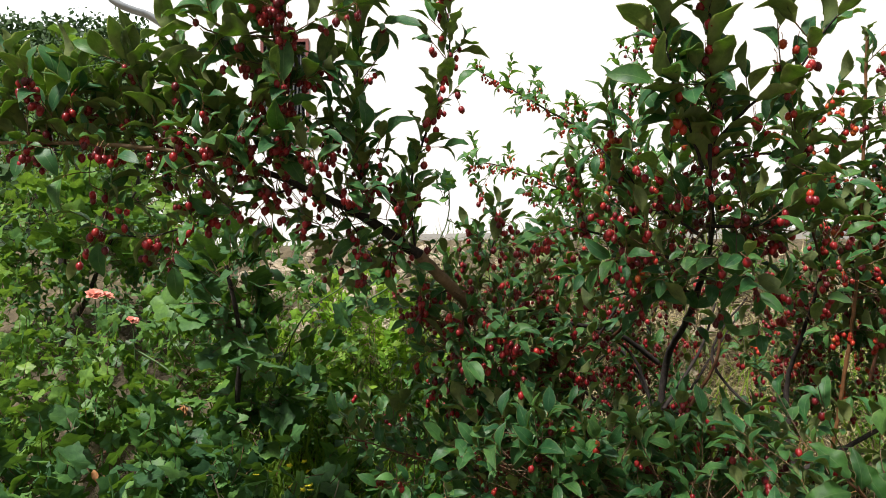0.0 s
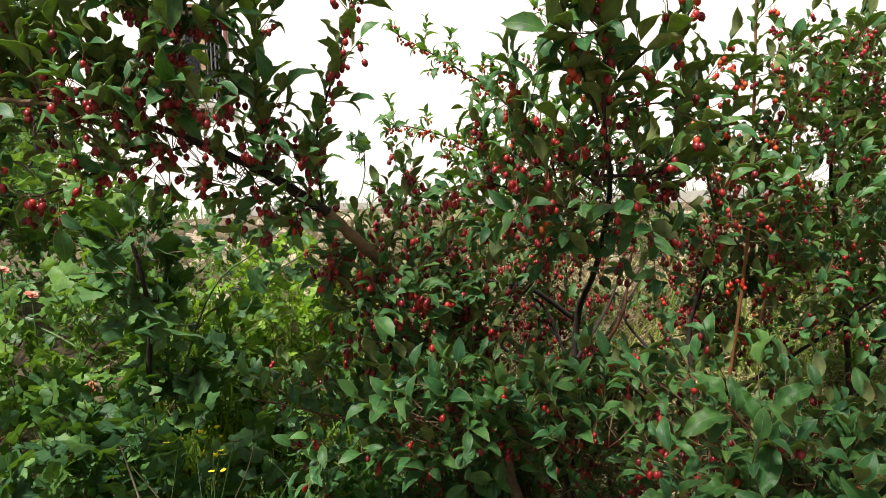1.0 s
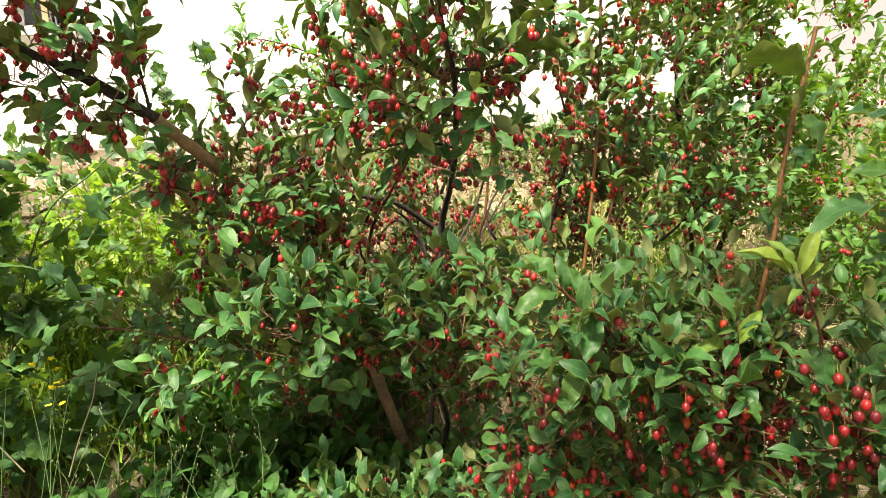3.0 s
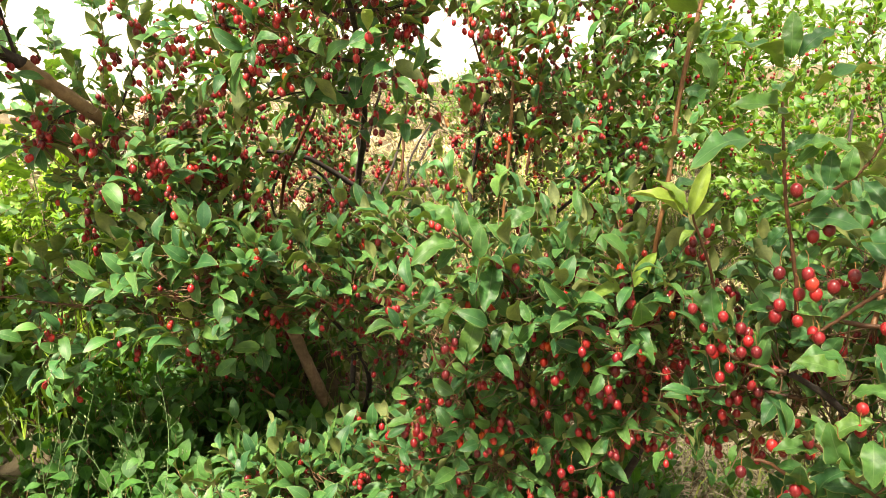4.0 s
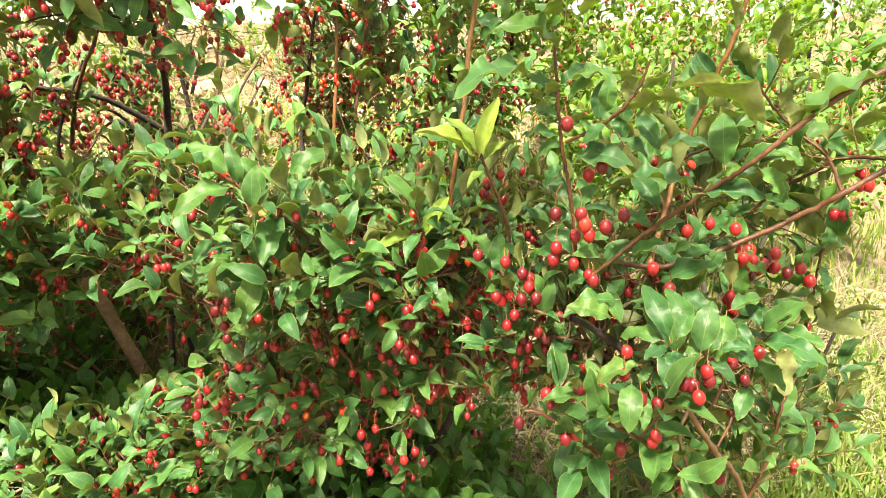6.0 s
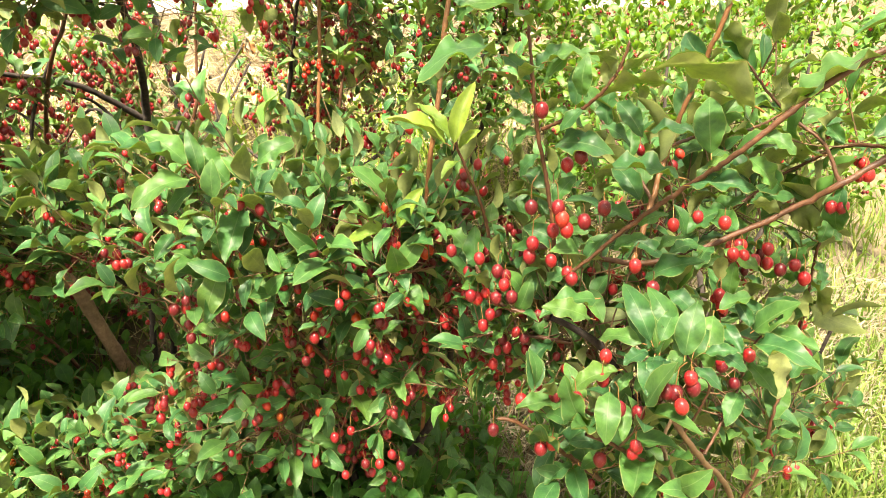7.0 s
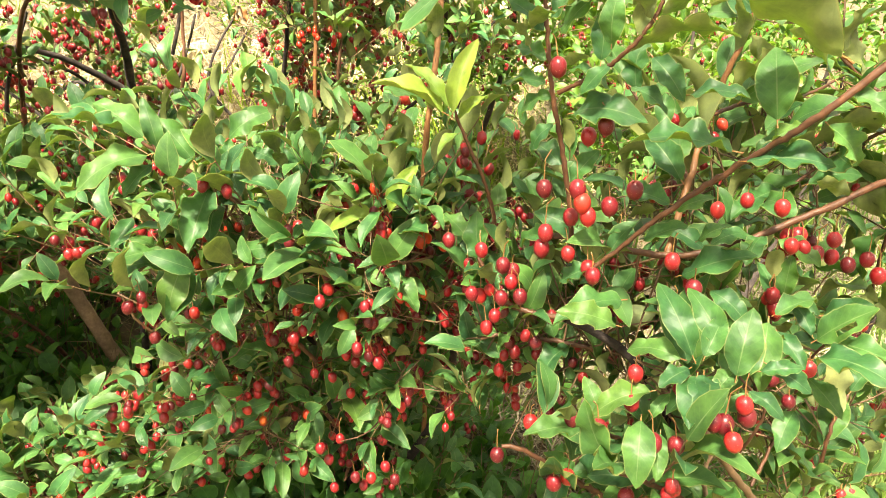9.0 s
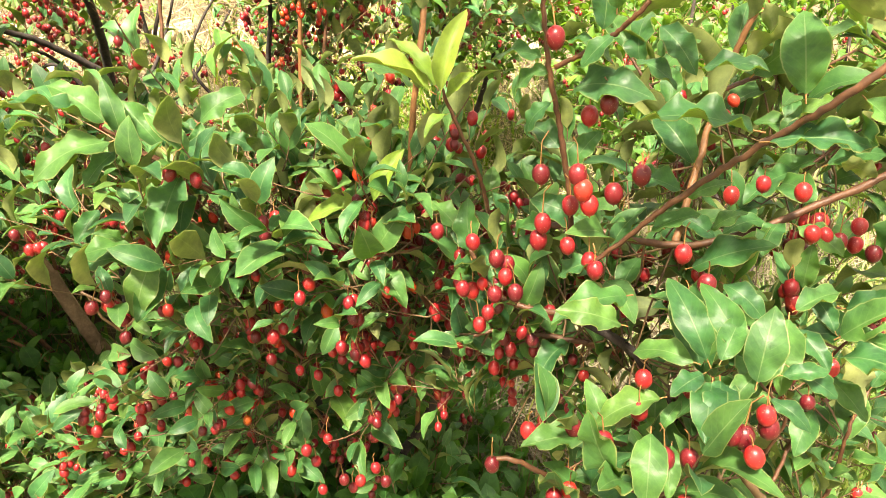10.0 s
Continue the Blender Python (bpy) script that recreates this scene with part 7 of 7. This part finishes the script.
blades("tall_grass", "tall green grass with sunlight painted into its colour", "grass", [(-0.9, 2.2, -0.05, 3.1, 1700), (1.1, 2.4, 2.2, 3.2, 400), (-0.05, 2.3, 0.3, 2.8, 500)], GRASS_LIT, 0.36)
blades("low_grass", "low green grass between the bushes", "grass", [(1.45, 0.5, 2.2, 0.95, 2200), (0.0, 1.7, 0.36, 2.1, 700), (-1.5, 0.9, 2.0, 2.4, 2000), (-0.3, 1.9, 2.4, 3.0, 1100), (1.2, 0.2, 3.4, 1.3, 6000), (2.0, 1.2, 5, 3.4, 3500), (-3, 3.7, 8, 6, 2000), (-5, -4, 7, 0.2, 1500), (-4, 0.4, -1.2, 4, 500), (3.2, 0.3, 8, 3.5, 2000)], GRASS, 0.17)
blades("straw_mulch", "dry yellow cut straw lying on the ground", "straw", [(1.3, 0.2, 3.6, 1.6, 9500), (0.7, 0.5, 1.6, 1.5, 3500), (-0.5, 3.2, 4.0, 4.3, 3000)], STRAW, 0.17, 0.9)


blades("hay_mulch", "dry hay behind the bushes with sunlight painted into its pale colour", "hay", [(0.2, 2.25, 2.6, 3.4, 9000), (-0.4, 3.0, 3.0, 4.2, 3000)], HAY_LIT, 0.20, 0.85)


def leafy_weeds(label, name, shapes, mats, centres, leaf):
    for x, y, r, n, tall in centres:
        z0 = ground_height(x, y)
        w = Bush(label, (x, y, z0), leaf=leaf, singles=0, name=name, category="weed", shapes=shapes, mats=mats)
        for _ in range(n):
            a, d = rng.uniform(0, 6.3), r * rng.uniform(0, 1) ** 0.5
            bx, by = x + d * math.cos(a), y + d * math.sin(a)
            at = np.array([bx, by, ground_height(bx, by)])
            w.sprig(at, unit(UP + rng.normal(0, 0.25, 3)), tall * rng.uniform(0.5, 1.2), leaf * rng.uniform(0.7, 1.1), 0, 0.03)
        w.finish()


leafy_weeds("low sunlit yellow-green shrub on the stony slope", "slope_shrub", LEAVES_FAR, YOUNG_JOINED,
            [(0.35, 2.9, 0.22, 60, 0.22), (1.9, 2.7, 0.3, 80, 0.25), (2.4, 3.1, 0.3, 80, 0.3), (0.1, 3.5, 0.25, 50, 0.22), (0.75, 3.6, 0.3, 60, 0.24),
             (1.6, 3.8, 0.35, 70, 0.26), (-0.55, 3.2, 0.2, 40, 0.2), (-0.75, 2.95, 0.2, 50, 0.2), (-0.3, 3.05, 0.2, 50, 0.2), (-0.1, 3.3, 0.2, 40, 0.18), (-0.85, 3.5, 0.2, 40, 0.2), (2.9, 2.4, 0.35, 90, 0.35), (0.6, 2.45, 0.2, 40, 0.2), (0.1, 2.5, 0.25, 70, 0.3), (0.35, 2.3, 0.2, 50, 0.24), (-0.3, 2.7, 0.2, 50, 0.3), (-0.42, 2.5, 0.16, 60, 0.3), (-0.2, 2.35, 0.16, 60, 0.28), (-0.6, 2.65, 0.16, 50, 0.3), (-0.08, 2.6, 0.14, 40, 0.3)], 0.05)
leafy_weeds("patch of low broad-leaved green weeds", "weed_patch", OVATE, WEED_JOINED,
            [(0.8, 1.2, 0.2, 80, 0.34), (0.95, 1.08, 0.18, 70, 0.36), (0.68, 1.1, 0.18, 60, 0.30), (0.25, 1.72, 0.2, 60, 0.18), (0.5, 1.6, 0.16, 60, 0.16), (0.0, 1.7, 0.2, 70, 0.2), (0.95, 0.95, 0.16, 60, 0.25), (0.15, 1.85, 0.32, 60, 0.16), (0.45, 1.65, 0.28, 90, 0.15), (-0.15, 1.55, 0.3, 50, 0.2), (0.1, 1.3, 0.25, 36, 0.18), (0.75, 1.45, 0.3, 90, 0.14), (1.05, 1.15, 0.25, 60, 0.2),
             (-0.5, 1.35, 0.3, 48, 0.22), (1.2, 1.6, 0.35, 80, 0.2), (1.55, 1.0, 0.25, 40, 0.14), (-0.9, 1.7, 0.35, 80, 0.25), (0.5, 2.2, 0.35, 70, 0.22), (1.5, 2.0, 0.4, 70, 0.2), (1.05, 0.75, 0.2, 40, 0.15), (-0.3, 1.75, 0.3, 70, 0.24), (-0.05, 2.0, 0.25, 60, 0.3), (0.3, 2.05, 0.2, 50, 0.26)], 0.062)


def petals(n, size, cup):
    """A small open flower of n round petals, facing up."""
    h = Heap()
    for k in range(n):
        s = leaf_shape(500 + k, 5, 3, width=0.85, curl=-cup, fold=0.2, wave=0.0, stalk=0, point=0)
        a = 2 * math.pi * k / n
        turn = np.array([[math.cos(a), -math.sin(a), 0], [math.sin(a), math.cos(a), 0], [0, 0, 1]])
        h.add((s[0] * size) @ turn.T, s[1], 0, s[3])
    return h


def yellow_flowers(x, y, heads, label="slender weed with small bright yellow flowers"):
    z0 = ground_height(x, y)
    root = thing("yellow_flower", label, "flower", (x, y, z0), group="yellow wild flowers")
    base = np.array([x, y, z0])
    for at in heads:
        top = np.array(at) - base
        line, _ = spline([(0, 0, 0), tuple(top * 0.5 + rng.normal(0, 0.05, 3)), tuple(top)], 12)
        v, f = tube(line, np.linspace(0.0015, 0.0008, 12), 5)
        stalk = part("stalk", mesh_from("stalk", v, f, [GREEN_STEM]), root)
        for _ in range(2):
            h = petals(5, 0.0078, 0.5)
            ob = part("blossom", h.mesh("blossom", [YELLOW]), stalk)
            ob.matrix_basis = Matrix.Translation(Vector(top + rng.normal(0, 0.012, 3))) @ pose(0, 0, 0, rng.uniform(-60, 20), rng.uniform(-40, 40), rng.uniform(0, 90))
        s = OVATE[rng.integers(6)]
        for k in (3, 5, 7):
            h = Heap()
            spread(h, s, [frame_of(line[k], unit(np.array([*rng.normal(0, 1, 2), 0.3])), UP, rng.uniform(0.03, 0.05))])
            part("leaf", h.mesh("leaf", [WEED_JOINED, GREEN_STEM]), stalk)


yellow_flowers(-0.44, 1.42, [(-0.43, 1.552, 0.799), (-0.392, 1.542, 0.781), (-0.331, 1.527, 0.767), (-0.349, 1.555, 0.798), (-0.348, 1.527, 0.717), (-0.306, 1.543, 0.769)])
yellow_flowers(0.42, 1.62, [(0.174, 1.707, 0.351), (0.189, 1.682, 0.364), (0.394, 1.588, 0.329)])
yellow_flowers(0.95, 1.12, [(0.958, 1.078, 0.544), (0.963, 1.078, 0.552)])
yellow_flowers(0.30, 1.75, [(0.146, 1.921, 0.259), (0.17, 1.91, 0.267), (0.383, 1.73, 0.245)])


BUD = plain("pale_green_bud", [(0.15, 0.21, 0.09), (0.26, 0.31, 0.15)], 0.7, 60.0, 0.1, 0.001)


def budding_weed(x, y, tops, leaf):
    z0 = ground_height(x, y)
    root = thing("budding_weed", "thin branching green weed with tiny pale buds", "weed", (x, y, z0), group="budding weeds")
    base = np.array([x, y, z0])
    for at in tops:
        top = np.array(at) - base
        line, length = spline([(0, 0, 0), tuple(top * 0.35 + rng.normal(0, 0.04, 3)), tuple(top * 0.7 + rng.normal(0, 0.03, 3)), tuple(top)], 16)
        v, f = tube(line, np.linspace(0.0016, 0.0006, 16), 5)
        stem = part("stem", mesh_from("stem", v, f, [GREEN_STEM]), root)
        for k in (3, 5, 6, 8, 9, 10, 12):
            a = rng.uniform(0, 6.3)
            h = Heap()
            spread(h, OVATE[rng.integers(6)], [frame_of(line[k], np.array([math.cos(a), math.sin(a), rng.uniform(-0.1, 0.4)]), UP + rng.normal(0, 0.3, 3), leaf * rng.uniform(0.7, 1.25) * (1.25 - k * 0.065))])
            part("leaf", h.mesh("leaf", [WEED_JOINED, GREEN_STEM]), stem)
        h = Heap()
        for k in (9, 10, 11, 12, 13, 14, 15):
            a, reach_out = rng.uniform(0, 6.3), rng.uniform(0.02, 0.075) * (1.3 - k * 0.05)
            out = np.array([math.cos(a), math.sin(a), rng.uniform(0.6, 1.3)]) * reach_out
            twig, _ = spline([line[k], line[k] + out * 0.5 + rng.normal(0, 0.004, 3), line[k] + out], 6)
            tv, tf = tube(twig, np.linspace(0.0007, 0.0004, 6), 3)
            h.add(tv, tf)
            for _ in range(rng.integers(2, 5)):
                q = twig[-1] + rng.normal(0, 0.004, 3)
                sv, sf = tube(np.array([twig[-2], q]), np.array([0.0004, 0.0004]), 3)
                h.add(sv, sf)
                bv2, bf2 = tube(np.array([q, q + UP * 0.0018, q + UP * 0.0045]), np.array([0.0006, 0.0014, 0.0005]), 5)
                h.add(bv2, bf2, 1)
        part("bud_head", h.mesh("bud_head", [GREEN_STEM, BUD]), stem, kind="stuff")


budding_weed(-0.20, 1.18, [(-0.082, 1.288, 0.774), (-0.094, 1.266, 0.722), (-0.005, 1.246, 0.716)], 0.085)
budding_weed(-0.36, 1.2, [(-0.161, 1.278, 0.684), (-0.217, 1.313, 0.712), (-0.143, 1.331, 0.757)], 0.085)
budding_weed(0.06, 1.32, [(-0.116, 1.517, 0.543), (-0.085, 1.587, 0.662), (0.004, 1.501, 0.592), (0.076, 1.508, 0.609)], 0.09)
budding_weed(0.62, 1.5, [(0.477, 1.458, 0.392), (0.506, 1.386, 0.373)], 0.05)


def dry_stalk(points, r, label):
    line, _ = spline(points, 14)
    base = line[0]
    v, f = tube(line - base, np.linspace(r, r * 0.6, 14) * (1 + rng.normal(0, 0.06, 14)), 7)
    ob = new("dry_stalk", mesh_from("dry_stalk", v, f, [STRAW]))
    ob.location = base
    tagged(ob, label, "stalk", "dry stalks")


dry_stalk([(-0.521, 1.6, 0.514), (-0.54, 1.611, 0.6), (-0.57, 1.625, 0.687), (-0.6, 1.638, 0.765)], 0.0034, "bleached dry stalk leaning among the vine leaves")
dry_stalk([(-0.363, 1.617, 0.519), (-0.328, 1.617, 0.611), (-0.286, 1.594, 0.696), (-0.262, 1.574, 0.767)], 0.0022, "thin bleached dry stalk between green weeds")
dry_stalk([(-0.46, 1.64, 0.54), (-0.514, 1.658, 0.611), (-0.592, 1.682, 0.698)], 0.002, "thin bleached dry stalk crossing the weeds")


def rose(at, size, bloom, label):
    at = np.array(at)
    z0 = ground_height(at[0], at[1])
    root = thing("rose", label, "flower", (at[0], at[1], z0), group="roses")
    top = at - np.array([at[0], at[1], z0])
    line, _ = spline([(0.03, 0.02, 0), tuple(top * 0.6 + np.array([0.01, 0.02, 0])), tuple(top)], 12)
    v, f = tube(line, np.linspace(0.004, 0.002, 12), 6)
    part("stalk", mesh_from("stalk", v, f, [GREEN_STEM]), root)
    for ring, n, cup in ((1.0, 6, 0.2), (0.8, 5, 0.7), (0.55, 5, 1.1), (0.35, 4, 1.5)):
        h = petals(n, size * ring, cup)
        ob = part("petal_ring", h.mesh("petal_ring", [bloom]), root)
        ob.matrix_basis = Matrix.Translation(Vector(top + np.array([0, 0, 0.006 * (1 - ring)]))) @ pose(0, 0, 0, 35, rng.uniform(-10, 10), rng.uniform(0, 90))
    for k in (4, 6, 8, 10):
        h = Heap()
        spread(h, OVATE[1], [frame_of(line[k], np.array([math.cos(k * 2.4), math.sin(k * 2.4), 0.2]), UP, 0.05)])
        part("leaf", h.mesh("leaf", [VINE_JOINED, GREEN_STEM]), root)


rose((-1.283, 2.307, 1.215), 0.034, PINK, "coral pink rose in bloom among the shrubs")
rose((-1.258, 2.337, 1.21), 0.03, PINK, "coral pink rose in bloom among the shrubs")
rose((-1.095, 2.212, 1.124), 0.024, PINK, "fading pale pink rose low among the leaves")


def withered(at, size):
    h = Heap()
    ms = [frame_of(np.zeros(3), unit(np.array([*rng.normal(0, 0.6, 2), -1.0])), rng.normal(0, 1, 3), size * rng.uniform(0.6, 1.1)) for _ in range(5)]
    spread(h, LEAVES_FINE[3], ms)
    ob = new("withered_leaf", h.mesh("withered_leaf", [DEAD_LEAF, STRAW]))
    ob.location = at
    tagged(ob, "curled withered brown leaf hanging in the vine", "leaf", "withered leaves")


DEAD_LEAF = plain("withered_leaf", [(0.20, 0.08, 0.03), (0.32, 0.15, 0.05), (0.42, 0.24, 0.08)], 0.8, 40.0, 0.5, 0.003)
withered((-0.879, 2.125, 0.85), 0.05)
withered((-1.1, 1.981, 0.682), 0.05)
withered((0.952, 1.894, 1.173), 0.06)

# a marker stake with a white cap in the straw
stake = thing("marker_stake", "dark stake with a round white cap in the straw", "stake", (1.817, 0.782, 0.276))
cap_at = np.array((1.874, 0.75, 0.452)) - np.array((1.817, 0.782, 0.276))
line, _ = spline([(0, 0, -0.02), tuple(cap_at * 0.5), tuple(cap_at)], 8)
v, f = tube(line, np.full(8, 0.004), 8)
part("rod", mesh_from("rod", v, f, [BARK]), stake, "dark weathered rod")
b = bmesh.new()
bmesh.ops.create_uvsphere(b, u_segments=14, v_segments=10, radius=0.0115)
bmesh.ops.scale(b, vec=(1.0, 1.0, 0.75), verts=b.verts)
me = bpy.data.meshes.new("cap")
b.to_mesh(me)
b.free()
for p in me.polygons:
    p.use_smooth = True
me.materials.append(WHITE_PLASTIC)
part("cap", me, stake, "round white plastic cap").location = cap_at
